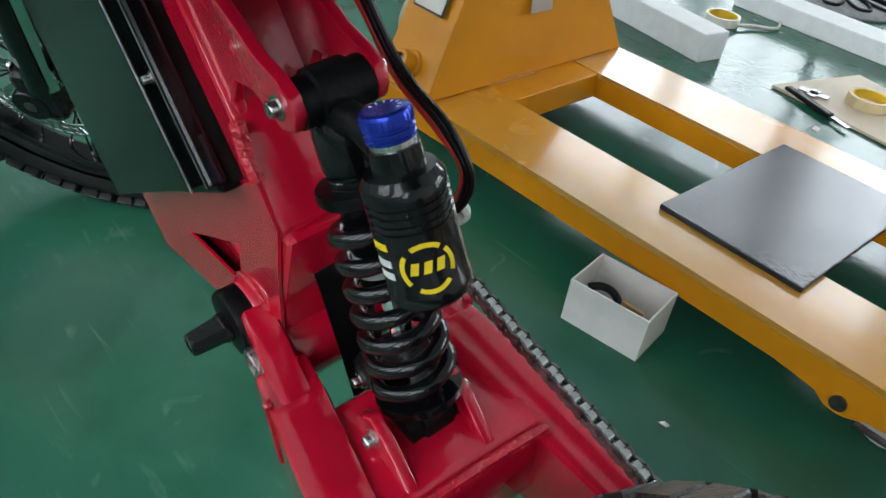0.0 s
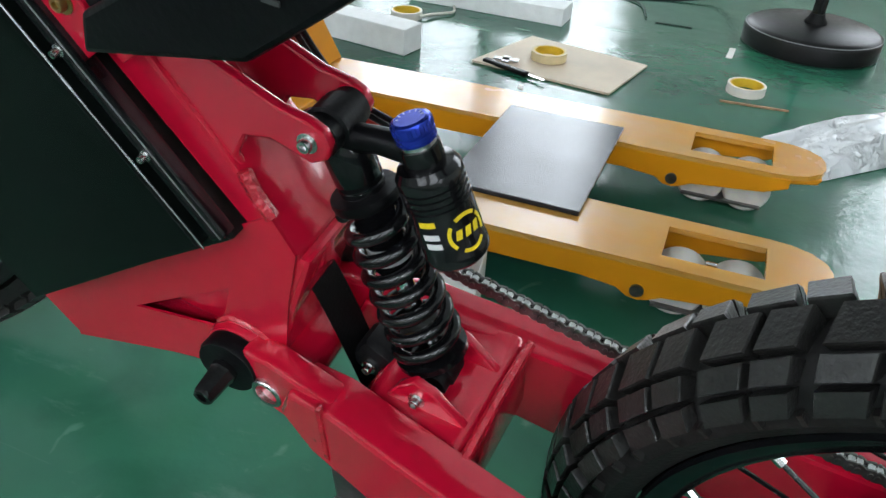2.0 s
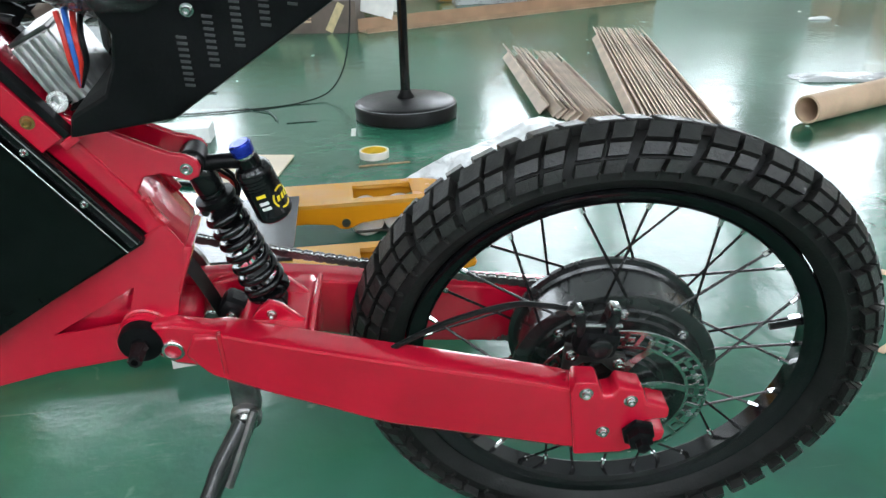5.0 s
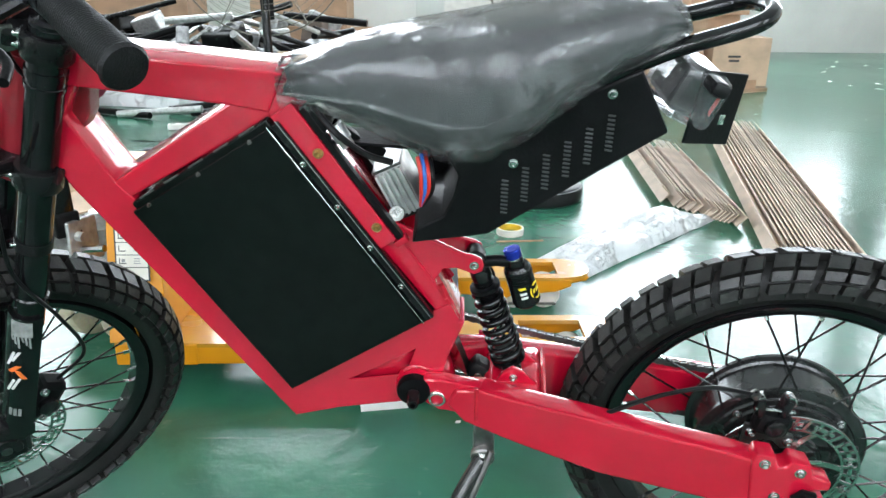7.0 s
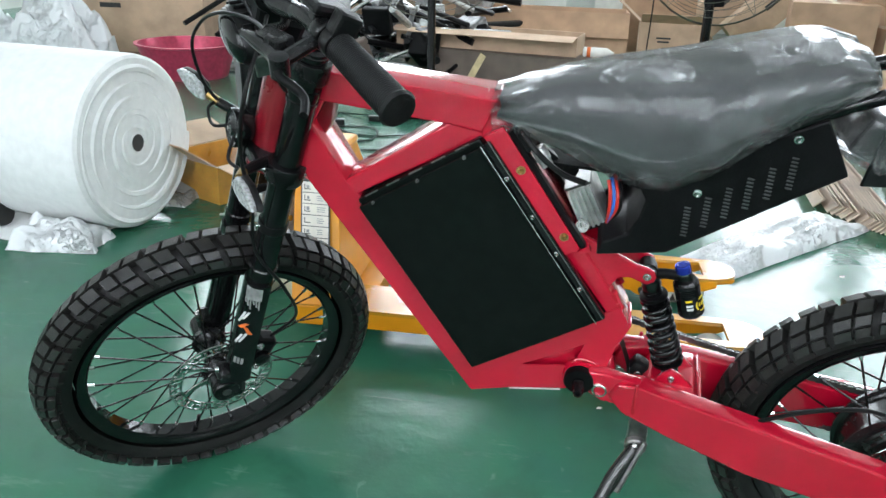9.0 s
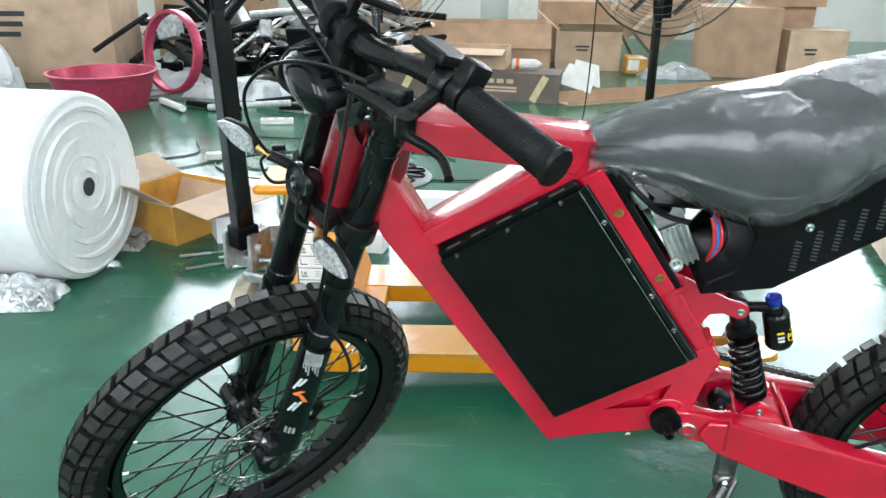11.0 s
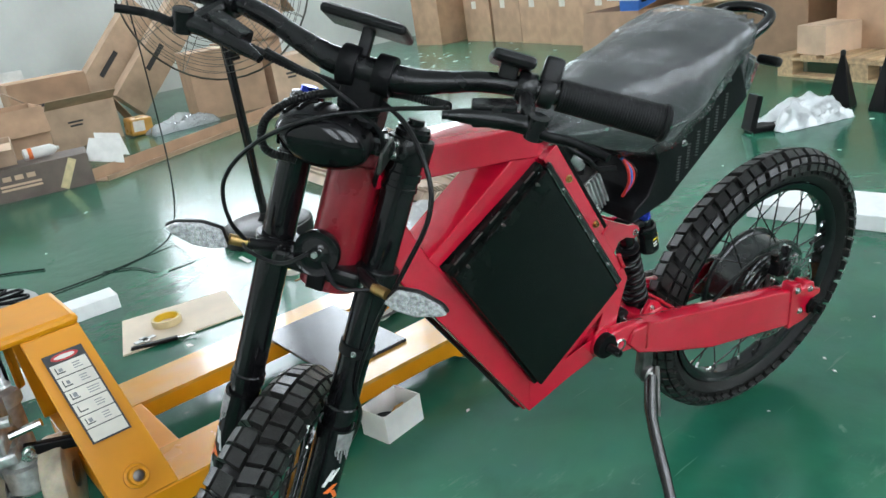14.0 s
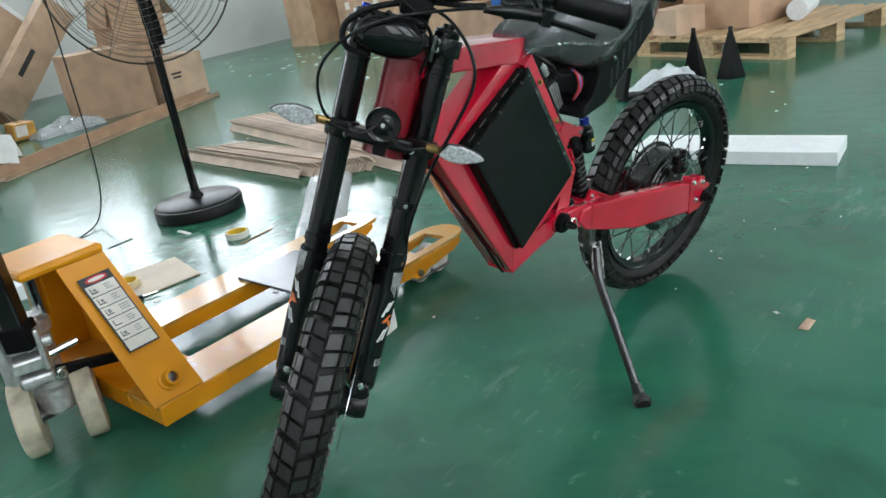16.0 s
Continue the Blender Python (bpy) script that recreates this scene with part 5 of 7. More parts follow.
for side in (-1, 1):
    a, b = Vector((0.0424, side * 0.203, 0.2160)), Vector((0.0285, side * 0.316, 0.2182))
    prof = []
    for k in range(38):
        h = 0.1131 * k / 38
        r = 0.0168 + 0.0018 * k / 37
        prof += [(r, h), (r + 0.0004, h + 0.0006), (r + 0.0004, h + 0.0019), (r, h + 0.0025)]
    g = lathe(prof + [(0.0200, 0.1131), (0.0212, 0.116), (0.0190, 0.120), (0.012, 0.121)], a, b - a, 18)
    part("grip", S(g), GRIP, bar, "ribbed black rubber grip")
    lever = bmesh.new()
    lathe([(0.0165, -0.010), (0.018, -0.008), (0.018, 0.008), (0.0165, 0.010)], (0.046, side * 0.168, 0.2132), (-0.12, side, 0.03), 18, lever)
    rod((0.048, side * 0.170, 0.212), (0.094, side * 0.182, 0.187), 0.0085, 10, lever)
    tube(curve([(0.112, side * 0.098, 0.171), (0.106, side * 0.120, 0.176), (0.098, side * 0.160, 0.182), (0.099, side * 0.192, 0.185)], 4), [0.0045, 0.005, 0.006, 0.007, 0.008, 0.009, 0.0095, 0.010, 0.010, 0.010, 0.0105, 0.0105, 0.009], 10, lever)
    lathe([(0.004, -0.013), (0.011, -0.012), (0.011, 0.012), (0.004, 0.013)], (0.101, side * 0.192, 0.185), (0.3, 0, 1), 14, lever)
    box((0.024, 0.046, 0.025), (0.09, side * 0.146, 0.185), (side * 15, 12, side * 14), 0.003, lever)
    part("brake_cylinder", S(lever), SATIN, bar, "black hydraulic brake cylinder")
    part("name_bar", S(box((0.002, 0.022, 0.003), (0.1023, side * 0.149, 0.1845), (side * 15, 12, side * 14))), GREY_PRINT, bar)
    blade = [MS @ p for p in curve([(0.1, side * 0.190, 0.185), (0.104, side * 0.204, 0.18), (0.096, side * 0.222, 0.18), (0.09, side * 0.242, 0.179), (0.096, side * 0.262, 0.177), (0.1, side * 0.270, 0.176)], 6)]
    part("brake_lever", tube(blade, [0.0062] * 6 + [0.0052] * 10 + [0.0046] * (len(blade) - 16), 10), BLACK, bar, "black brake lever blade")
    pod = bmesh.new()
    lathe([(0.0165, -0.008), (0.0175, -0.006), (0.0175, 0.006), (0.0165, 0.008)], (0.0436, side * 0.190, 0.2152), (-0.12, side, 0.03), 16, pod)
    box((0.030, 0.022, 0.030), (0.038, side * 0.190, 0.236), (0, -15, 0), 0.005, pod)
    part("switch_pod", S(pod), PLASTIC, bar, "black thumb switch")
thumb = bmesh.new()
box((0.050, 0.048, 0.014), (0.046, 0.146, 0.237), (0, -12, 10), 0.006, thumb)
box((0.020, 0.020, 0.022), (0.047, 0.146, 0.226), (0, 0, 0), 0.003, thumb)
part("switch_box", S(thumb), PLASTIC, bar, "rounded black light switch")
part("switch_button", S(box((0.010, 0.020, 0.006), (0.062, 0.146, 0.241), (0, -12, 10), 0.002)), PALE, bar)
show = part("display", S(box((0.062, 0.096, 0.011), (0.044, -0.014, 0.230), (0, -14, 0), 0.005)), PLASTIC, bar, "flat black display unit")
part("screen", S(box((0.050, 0.080, 0.002), (0.0426, -0.014, 0.2359), (0, -14, 0), 0.0008)), LENS, show, "glossy grey screen")
part("display_arm", S(box((0.012, 0.014, 0.040), (0.050, -0.010, 0.212), (0, -10, 0), 0.003)), PLASTIC, show)

# headlamp, horn and signals on the crowns
head = lathe([(0.018, -0.040), (0.040, -0.030), (0.048, -0.008), (0.049, 0.014), (0.046, 0.020)], (0, 0, 0), (1, 0, 0), 32)
bmesh.ops.scale(head, vec=(1, 1.12, 0.66), verts=head.verts)
HEADLAMP = pose(0.055, -0.029, 0.102, 0, 14, 0)
head.transform(HEADLAMP)
hl = part("headlamp", S(head), PLASTIC, fork, "oval black headlamp with ribbed hood")
glass = lathe([(0.0475, 0.012), (0.0485, 0.018), (0.044, 0.025), (0.030, 0.031), (0.010, 0.034)], (0, 0, 0), (1, 0, 0), 32)
bmesh.ops.scale(glass, vec=(1, 1.09, 0.63), verts=glass.verts)
glass.transform(HEADLAMP)
part("lamp_lens", S(glass), GLOSS_BLACK, hl, "dark glossy lamp lens")
for k in range(6):
    a = radians(35 + 22 * k)
    rib = curve([(-0.026, 0.045 * math.cos(a), 0.027 * math.sin(a)), (-0.006, 0.054 * math.cos(a), 0.033 * math.sin(a)), (0.014, 0.056 * math.cos(a), 0.0335 * math.sin(a))], 4)
    part("hood_rib", S(tube([HEADLAMP @ q for q in rib], 0.003, 8)), BLACK, hl)
for side in (-1, 1):
    part("lamp_bracket", S(box((0.040, 0.005, 0.030), (0.046, side * 0.060 - 0.020, 0.098), (0, 20, 0), 0.002)), SATIN if side < 0 else DARK_STEEL, hl)
for way in ([(0.060, -0.055, 0.066), (0.068, -0.090, 0.070), (0.060, -0.100, 0.098), (0.048, -0.078, 0.126), (0.045, -0.036, 0.148), (0.040, 0.027, 0.166), (0.054, 0.075, 0.172), (0.084, 0.099, 0.177)],
            [(0.046, -0.020, 0.158), (0.040, -0.071, 0.160), (0.046, -0.110, 0.166), (0.078, -0.150, 0.178)]):
    path = curve(way, 22)
    part("loom", tube([MS @ p for p in path], [0.0046 + 0.0009 * (k % 2) for k in range(len(path))], 10), PLASTIC, fork, "black corrugated cable sleeve")
horn = part("horn", S(lathe([(0.010, -0.028), (0.020, -0.024), (0.0275, -0.010), (0.0285, 0.0), (0.027, 0.004), (0.023, 0.002), (0.012, 0.003), (0.008, 0.006)], (0.060, -0.008, -0.034), (1, 0, 0), 28)), GLOSS_BLACK, fork, "round black horn")
part("horn_nut", S(lathe([(0.004, 0), (0.004, 0.004)], (0.065, -0.008, -0.034), (1, 0, 0), 6)), STEEL, fork)
part("horn_bracket", S(box((0.006, 0.022, 0.060), (0.042, -0.006, -0.056), (0, 0, 0), 0.002)), BLACK, fork)
for side in (-1, 1):
    inner = 0.084 if side > 0 else 0.108
    reach = 0.078 if side > 0 else 0.066
    part("signal_arm", S(rod((0.020, side * (inner - 0.045), -0.056), (reach - 0.010, side * (inner - 0.012), -0.050), 0.0075, 12)), PLASTIC, fork)
    part("signal_stalk", S(rod((reach - 0.012, side * (inner - 0.015), -0.050), (reach, side * (inner + 0.004), -0.048), 0.0068, 12)), BRASS, fork, "brass coloured signal stalk")
    body = bmesh.new()
    outline = [(0.0, -0.009), (0.018, -0.015), (0.042, -0.015), (0.070, -0.005), (0.078, 0.0), (0.068, 0.008), (0.038, 0.015), (0.012, 0.012)]
    m = pose(0.080 if side > 0 else 0.067, side * inner, -0.047, 0, 0, 4 if side > 0 else 18) @ (pose(0, 0, 0, 0, 0, 90) if side > 0 else pose(0, 0, 0, 0, 0, -90))
    prism(outline, -0.0005 if side > 0 else -0.009, 0.009 if side > 0 else 0.0005, 0.003, body, m)
    part("signal_body", S(body), PLASTIC, fork, "leaf-shaped turn signal")
    face = bmesh.new()
    prism([(x * 0.95 + 0.002, z * 0.93) for x, z in outline], -0.0095 if side > 0 else 0.0006, -0.0006 if side > 0 else 0.0095, 0.0030, face, m)
    part("signal_lens", S(face), LENS, fork, "clear faceted signal lens")


def cable(points, r=0.0030, mat=None):
    part("cable", tube([MS @ p for p in curve(points, 8)], r, 8), mat or PLASTIC, bar)


cable([(0.085, 0.100, 0.176), (0.078, 0.024, 0.150), (0.092, -0.040, 0.122), (0.098, -0.092, 0.080), (0.098, -0.118, 0.030), (0.080, -0.110, -0.020), (0.050, -0.088, -0.055)], 0.0025)
cable([(0.083, -0.105, 0.178), (0.075, -0.03, 0.158), (0.05, 0.03, 0.12), (0.02, 0.03, 0.06), (-0.03, 0.02, 0.02)])
cable([(0.060, -0.010, -0.030), (0.078, -0.040, -0.052), (0.075, -0.080, -0.052), (0.060, -0.098, -0.050)], 0.0025)
cable([(0.060, 0.000, -0.040), (0.075, 0.030, -0.060), (0.066, 0.070, -0.052)], 0.0025)
loop = part("battery_lead", tube(curve([(-0.60, -0.005, 0.345), (-0.616, -0.012, 0.342), (-0.668, -0.010, 0.420), (-0.748, -0.004, 0.537), (-0.82, 0.0, 0.641), (-0.862, 0.0, 0.70)], 7), 0.003, 8), PLASTIC, bike, "black cable tied under the down tube")

# wires hanging on the far side of the shock
for k, mat in enumerate((WIRE_RED, PLASTIC, PLASTIC)):
    d = 0.006 * k - 0.012
    part("motor_wire", tube(curve([(-0.425, 0.040 + d, 0.640), (-0.402 + d, 0.048, 0.585), (-0.380 + d, 0.050, 0.560 + 0.3 * d), (-0.352 + d, 0.052, 0.546 + 0.5 * d), (-0.334 + d * 0.6, 0.052, 0.526), (-0.338 + d * 0.4, 0.050, 0.505), (-0.350, 0.045, 0.490)], 7), 0.0020, 8), mat, bike)
part("cable_tie", tube(curve([(-0.349, 0.038, 0.496), (-0.345, 0.050, 0.502), (-0.343, 0.056, 0.492), (-0.350, 0.048, 0.484)], 5), 0.0035, 6), PALE, bike)


# ---- pallet jack: x along its forks to the tips ----
JACKED = Matrix.Translation((-0.2633, 1.0969, 0)) @ pose(0, 0, 0, 0, 0, 13.5)
jack = thing("pallet_jack", "yellow hand pallet jack with worn forks and black handle", "pallet jack", m=JACKED)
FORK_Z, HALF = 0.112, 0.0775
for side in (-1, 1):
    y = side * 0.203
    top = bmesh.new()
    tip = [(-0.035, -HALF), (0.000, -HALF + 0.004), (0.030, -HALF + 0.016), (0.052, -HALF + 0.038), (0.060, -0.015), (0.060, 0.015), (0.052, HALF - 0.038), (0.030, HALF - 0.016), (0.000, HALF - 0.004), (-0.035, HALF)]
    at = Matrix.Translation((0, y, FORK_Z - 0.010))
    for pts in ([(-1.12, -HALF), (-0.185, -HALF), (-0.185, HALF), (-1.12, HALF)], [(-0.185, -HALF), (-0.035, -HALF), (-0.035, -0.046), (-0.185, -0.046)], [(-0.185, 0.046), (-0.035, 0.046), (-0.035, HALF), (-0.185, HALF)], tip):
        flat(pts, 0.010, top, at)
    bmesh.ops.remove_doubles(top, verts=top.verts, dist=0.0004)
    fork_part = part("fork_blade", top, FORK_TOP, jack, "worn yellow steel fork blade")
    for s in (-1, 1):
        part("fork_side", prism([(-1.12, 0.1035), (0.000, 0.1035), (0.000, 0.086), (-0.040, 0.070), (-0.170, 0.056), (-0.190, 0.046), (-0.205, 0.042), (-0.222, 0.044), (-0.240, 0.056), (-0.30, 0.062), (-1.12, 0.060)], y + s * (HALF - 0.007), y + s * HALF, 0.0015), JACK, fork_part)
        part("roller_pin", rod((-0.208, y + s * (HALF + 0.004), 0.060), (-0.208, y + s * (HALF - 0.015), 0.060), 0.011, 14), DARK_STEEL, fork_part)
    nose = prism([(0.0, 0.1015), (0.056, 0.1015), (0.050, 0.090), (0.0, 0.080)], y - 0.045, y + 0.045, 0.003)
    part("fork_nose", nose, JACK, fork_part)
    part("window_floor", box((0.15, 0.092, 0.004), (-0.11, y, 0.018)), DARK_STEEL, fork_part)
    for x in (-0.154, -0.066):
        part("load_roller", lathe([(0.040, -0.036), (0.0445, -0.031), (0.0445, 0.031), (0.040, 0.036)], (x, y, 0.0450), (0, 1, 0), 28), ROLLER, fork_part, "white nylon load roller")
    part("roller_link", box((0.02, 0.012, 0.018), (-0.110, y, 0.082), bevel=0.003), STEEL, fork_part)
    part("push_rod", rod((-1.0, y, 0.075), (-0.22, y, 0.062), 0.010, 10), DARK_STEEL, fork_part)

LOW = [(-1.130, -0.2805), (-0.998, -0.2805), (-0.998, 0.2805), (-1.130, 0.2805)]
HIGHR = [(-1.166, -0.100), (-1.052, -0.100), (-1.052, 0.100), (-1.166, 0.100)]
Z0, Z1 = FORK_Z + 0.002, 0.452


def sheet(corners, thick, mat, name, label=""):
    bm = bmesh.new()
    bm.faces.new([bm.verts.new(c) for c in corners])
    bmesh.ops.recalc_face_normals(bm, faces=bm.faces[:])
    bmesh.ops.solidify(bm, geom=bm.faces[:], thickness=thick)
    bmesh.ops.bevel(bm, geom=bm.edges[:], offset=0.002, segments=2, affect="EDGES", profile=0.5)
    return part(name, bm, mat, jack, label)


def slope(i, t, s):
    """A point of the slanted side: i its end, t the height share, s the share along."""
    a = Vector((*LOW[0], Z0)).lerp(Vector((*LOW[1], Z0)), s)
    b = Vector((*HIGHR[0], Z1)).lerp(Vector((*HIGHR[1], Z1)), s)
    p = a.lerp(b, t)
    return Vector((p.x, p.y * (1 if i < 0 else -1), p.z))


sheet([(*LOW[0], Z0), (*LOW[1], Z0), (*HIGHR[1], Z1), (*HIGHR[0], Z1)], 0.008, JACK, "side_plate", "slanted yellow side plate")
sheet([(*LOW[3], Z0), (*LOW[2], Z0), (*HIGHR[2], Z1), (*HIGHR[3], Z1)], 0.008, JACK, "side_plate")
sheet([(*LOW[1], Z0), (*LOW[2], Z0), (*HIGHR[2], Z1), (*HIGHR[1], Z1)], 0.008, JACK, "front_plate", "sloping yellow front plate")
part("top_cap", box((0.20, 0.212, 0.024), (-1.148, 0, 0.462), (0, 0, 0), 0.011), JACK, jack)
part("cross_bar", box((0.185, 0.566, 0.052), (-1.026, 0, 0.0845), (0, 0, 0), 0.003), JACK, jack)
# white sticker on the sloping front plate
def front(t, s):
    a = Vector((*LOW[1], Z0)).lerp(Vector((*LOW[2], Z0)), s)
    b = Vector((*HIGHR[1], Z1)).lerp(Vector((*HIGHR[2], Z1)), s)
    return a.lerp(b, t) + Vector((0.0125, 0, 0.005))


bm = bmesh.new()
bm.faces.new([bm.verts.new(front(t, s)) for t, s in ((0.34, 0.42), (0.34, 0.56), (0.58, 0.57), (0.58, 0.43))])
bmesh.ops.solidify(bm, geom=bm.faces[:], thickness=0.001)
part("sticker", bm, WHITE, jack, "blank peeling paper sticker")
# instruction label with boxes, symbols and a red oval
OUT = (slope(-1, 0.5, 1) - slope(-1, 0.5, 0)).cross(slope(-1, 1, 0.5) - slope(-1, 0, 0.5)).normalized()
if OUT.y > 0:
    OUT = -OUT


def on_label(x, y, off):
    """x 0..1 along the plate, y 0..1 down the label."""
    t = 0.885 - 0.52 * y
    a, b = slope(-1, t, 0), slope(-1, t, 1)
    mid = a.lerp(b, 0.50)
    across = (b - a).normalized()
    return mid + across * ((x - 0.5) * 0.078) + OUT * (0.0095 + off)


def label_quad(name, x0, x1, y0, y1, mat, off, holder):
    bm = bmesh.new()
    bm.faces.new([bm.verts.new(on_label(x, y, off)) for x, y in ((x0, y0), (x1, y0), (x1, y1), (x0, y1))])
    bmesh.ops.recalc_face_normals(bm, faces=bm.faces[:])
    bmesh.ops.solidify(bm, geom=bm.faces[:], thickness=0.0006)
    return part(name, bm, mat, holder)


sticker = label_quad("instruction_label", 0, 1, 0, 1, INK, 0.0, jack)
sticker["label"] = "black framed instruction label with six pale fields"
for k in range(6):
    label_quad("label_field", 0.05, 0.95, 0.115 + 0.146 * k, 0.115 + 0.146 * k + 0.136, LABEL, 0.0012, sticker)
random.seed(4)
for k in range(5):
    y = 0.115 + 0.146 * k
    label_quad("symbol", 0.13, 0.155, y + 0.03, y + 0.10, INK, 0.0022, sticker)
    label_quad("symbol", 0.13, 0.34, y + 0.090, y + 0.102, INK, 0.0024, sticker)
    if k != 3:
        label_quad("symbol", 0.20 + 0.02 * (k % 2), 0.30, y + 0.05 - 0.008 * (k % 3), y + 0.082, GREY_PRINT, 0.0022, sticker)
    for j in range(3):
        label_quad("text_bar", 0.56, 0.60 + random.uniform(0.12, 0.28), y + 0.035 + 0.027 * j, y + 0.045 + 0.027 * j, GREY_PRINT, 0.0022, sticker)
oval = bmesh.new()
oval.faces.new([oval.verts.new(on_label(0.5 + 0.34 * math.cos(a), 0.058 + 0.040 * math.sin(a), 0.0016)) for a in (2 * math.pi * k / 24 for k in range(24))])
bmesh.ops.recalc_face_normals(oval, faces=oval.faces[:])
bmesh.ops.solidify(oval, geom=oval.faces[:], thickness=0.0006)
part("red_oval", oval, RED_PRINT, sticker)
oval = bmesh.new()
oval.faces.new([oval.verts.new(on_label(0.5 + 0.26 * math.cos(a), 0.058 + 0.022 * math.sin(a), 0.0026)) for a in (2 * math.pi * k / 24 for k in range(24))])
bmesh.ops.recalc_face_normals(oval, faces=oval.faces[:])
bmesh.ops.solidify(oval, geom=oval.faces[:], thickness=0.0006)
part("white_oval", oval, LABEL, sticker)
for side in (-1, 1):
    c = slope(side, 0.12, 0.50)
    way = Vector((OUT.x, OUT.y * (1 if side < 0 else -1), OUT.z))
    part("pivot_boss", lathe([(0.026, 0.0), (0.025, 0.006), (0.0195, 0.008), (0.0195, 0.034), (0.0185, 0.036), (0.0125, 0.036), (0.0120, 0.022)], c, way, 24), JACK, jack, "yellow pivot boss with steel pin")
    part("pivot_pin", lathe([(0.0115, 0.015), (0.0115, 0.026), (0.008, 0.027)], c, way, 14), DARK_STEEL, jack)

# hydraulic unit, steering wheels, handle turned aside
pump = part("pump_body", lathe([(0.040, 0.10), (0.046, 0.105), (0.046, 0.16), (0.036, 0.165), (0.034, 0.30), (0.042, 0.305), (0.042, 0.335), (0.030, 0.345)], (-1.225, 0, 0), (0, 0, 1), 24), ALU, jack, "grey cast hydraulic pump")
part("ram", rod((-1.19, 0, 0.33), (-1.19, 0, 0.455), 0.020, 16), CHROME, jack)
part("oil_tank", lathe([(0.028, 0.14), (0.032, 0.15), (0.032, 0.30), (0.024, 0.31)], (-1.28, 0.03, 0), (0, 0, 1), 20), ALU, jack)
part("linkage", box((0.16, 0.020, 0.026), (-1.145, -0.055, 0.19), (0, 10, -12), 0.004), BLACK, jack, "black lowering link arm")
bolt("link_bolt", (-1.215, -0.052, 0.198), (0, -1, 0), 0.012, jack)
part("fork_axle", rod((-1.29, 0, 0.098), (-1.17, 0, 0.098), 0.014, 14), DARK_STEEL, jack)
part("steer_post", rod((-1.23, 0, 0.09), (-1.23, 0, 0.16), 0.026, 16), ALU, jack)
axle_way = Vector((math.cos(radians(-22)), math.sin(radians(-22)), 0))
for s in (-1, 1):
    c = Vector((-1.23, 0.0, 0.098)) + axle_way * s * 0.068
    tyre = part("steer_wheel", lathe([(0.030, -0.026), (0.086, -0.026), (0.095, -0.022), (0.0975, -0.014), (0.0975, 0.014), (0.095, 0.022), (0.086, 0.026), (0.030, 0.026)], c, axle_way, 36), NYLON, jack, "stained cream nylon steering wheel")
    part("wheel_hub", lathe([(0.030, -0.028), (0.030, 0.028), (0.012, 0.030)], c, axle_way, 20), DARK_STEEL, tyre)
PIVOT = JACKED.inverted() @ Vector((-1.487, 0.712, 0.30))
clevis = bmesh.new()
wide = axle_way
for s in (-1, 1):
    box((0.012, 0.09, 0.10), tuple(PIVOT + wide * s * 0.038 + Vector((0, 0.02, 0.0))), (0, 0, -22), 0.005, clevis)
rod(PIVOT - wide * 0.055 + Vector((0, 0, 0.01)), PIVOT + wide * 0.055 + Vector((0, 0, 0.01)), 0.012, 12, clevis)
box((0.10, 0.05, 0.035), tuple(PIVOT + Vector((0.01, 0.055, -0.05))), (0, 0, -22), 0.008, clevis)
box((0.075, 0.10, 0.03), tuple(PIVOT + Vector((0.025, 0.07, -0.09))), (0, 0, -22), 0.008, clevis)
part("handle_clevis", clevis, ALU, jack, "grey cast handle clevis")
part("release_pedal", rod(PIVOT + Vector((0.04, -0.01, -0.025)), PIVOT + Vector((0.10, -0.03, -0.015)), 0.009, 8), STEEL, jack)
HT = JACKED.inverted() @ Vector((-1.502, 0.700, 0.885))
way = (HT - PIVOT).normalized()
m = Matrix.Translation(PIVOT + way * 0.01) @ way.to_track_quat("Z", "Y").to_matrix().to_4x4() @ pose(0, 0, 0, 0, 0, 20)
part("handle_pole", box((0.046, 0.046, (HT - PIVOT).length), (0, 0, (HT - PIVOT).length / 2), (0, 0, 0), 0.006, m=m), GLOSS_BLACK, jack, "black square handle pole")
part("handle_foot", box((0.060, 0.060, 0.06), (0, 0, 0.03), (0, 0, 0), 0.006, m=m), BLACK, jack)
gw = Vector((math.cos(radians(8)), math.sin(radians(8)), 0))
grip_line = [HT - way * 0.03, HT + gw * 0.085 + way * 0.065, HT + gw * 0.115 + way * 0.11, HT + gw * 0.12 + way * 0.25, HT + gw * 0.10 + way * 0.30, HT - gw * 0.10 + way * 0.30, HT - gw * 0.12 + way * 0.25, HT - gw * 0.115 + way * 0.11, HT - gw * 0.085 + way * 0.065, HT - way * 0.03]
part("handle_loop", tube(grip_line, 0.015, 14), GLOSS_BLACK, jack, "black tubular handle loop")
part("control_lever", box((0.040, 0.040, 0.24), (0, 0, (HT - PIVOT).length + 0.10), (0, 0, 0), 0.006, m=m), GLOSS_BLACK, jack, "black upper handle post")

# black plate lying across the forks
pl = tagged(part("steel_plate", box((0.236, 0.372, 0.009), bevel=0.0015), PLATE), "scuffed black steel plate lying on the jack forks", "plate")
pl.matrix_world = pose(-0.690, 0.988, FORK_Z + 0.0048, 0, 0, 12.5)


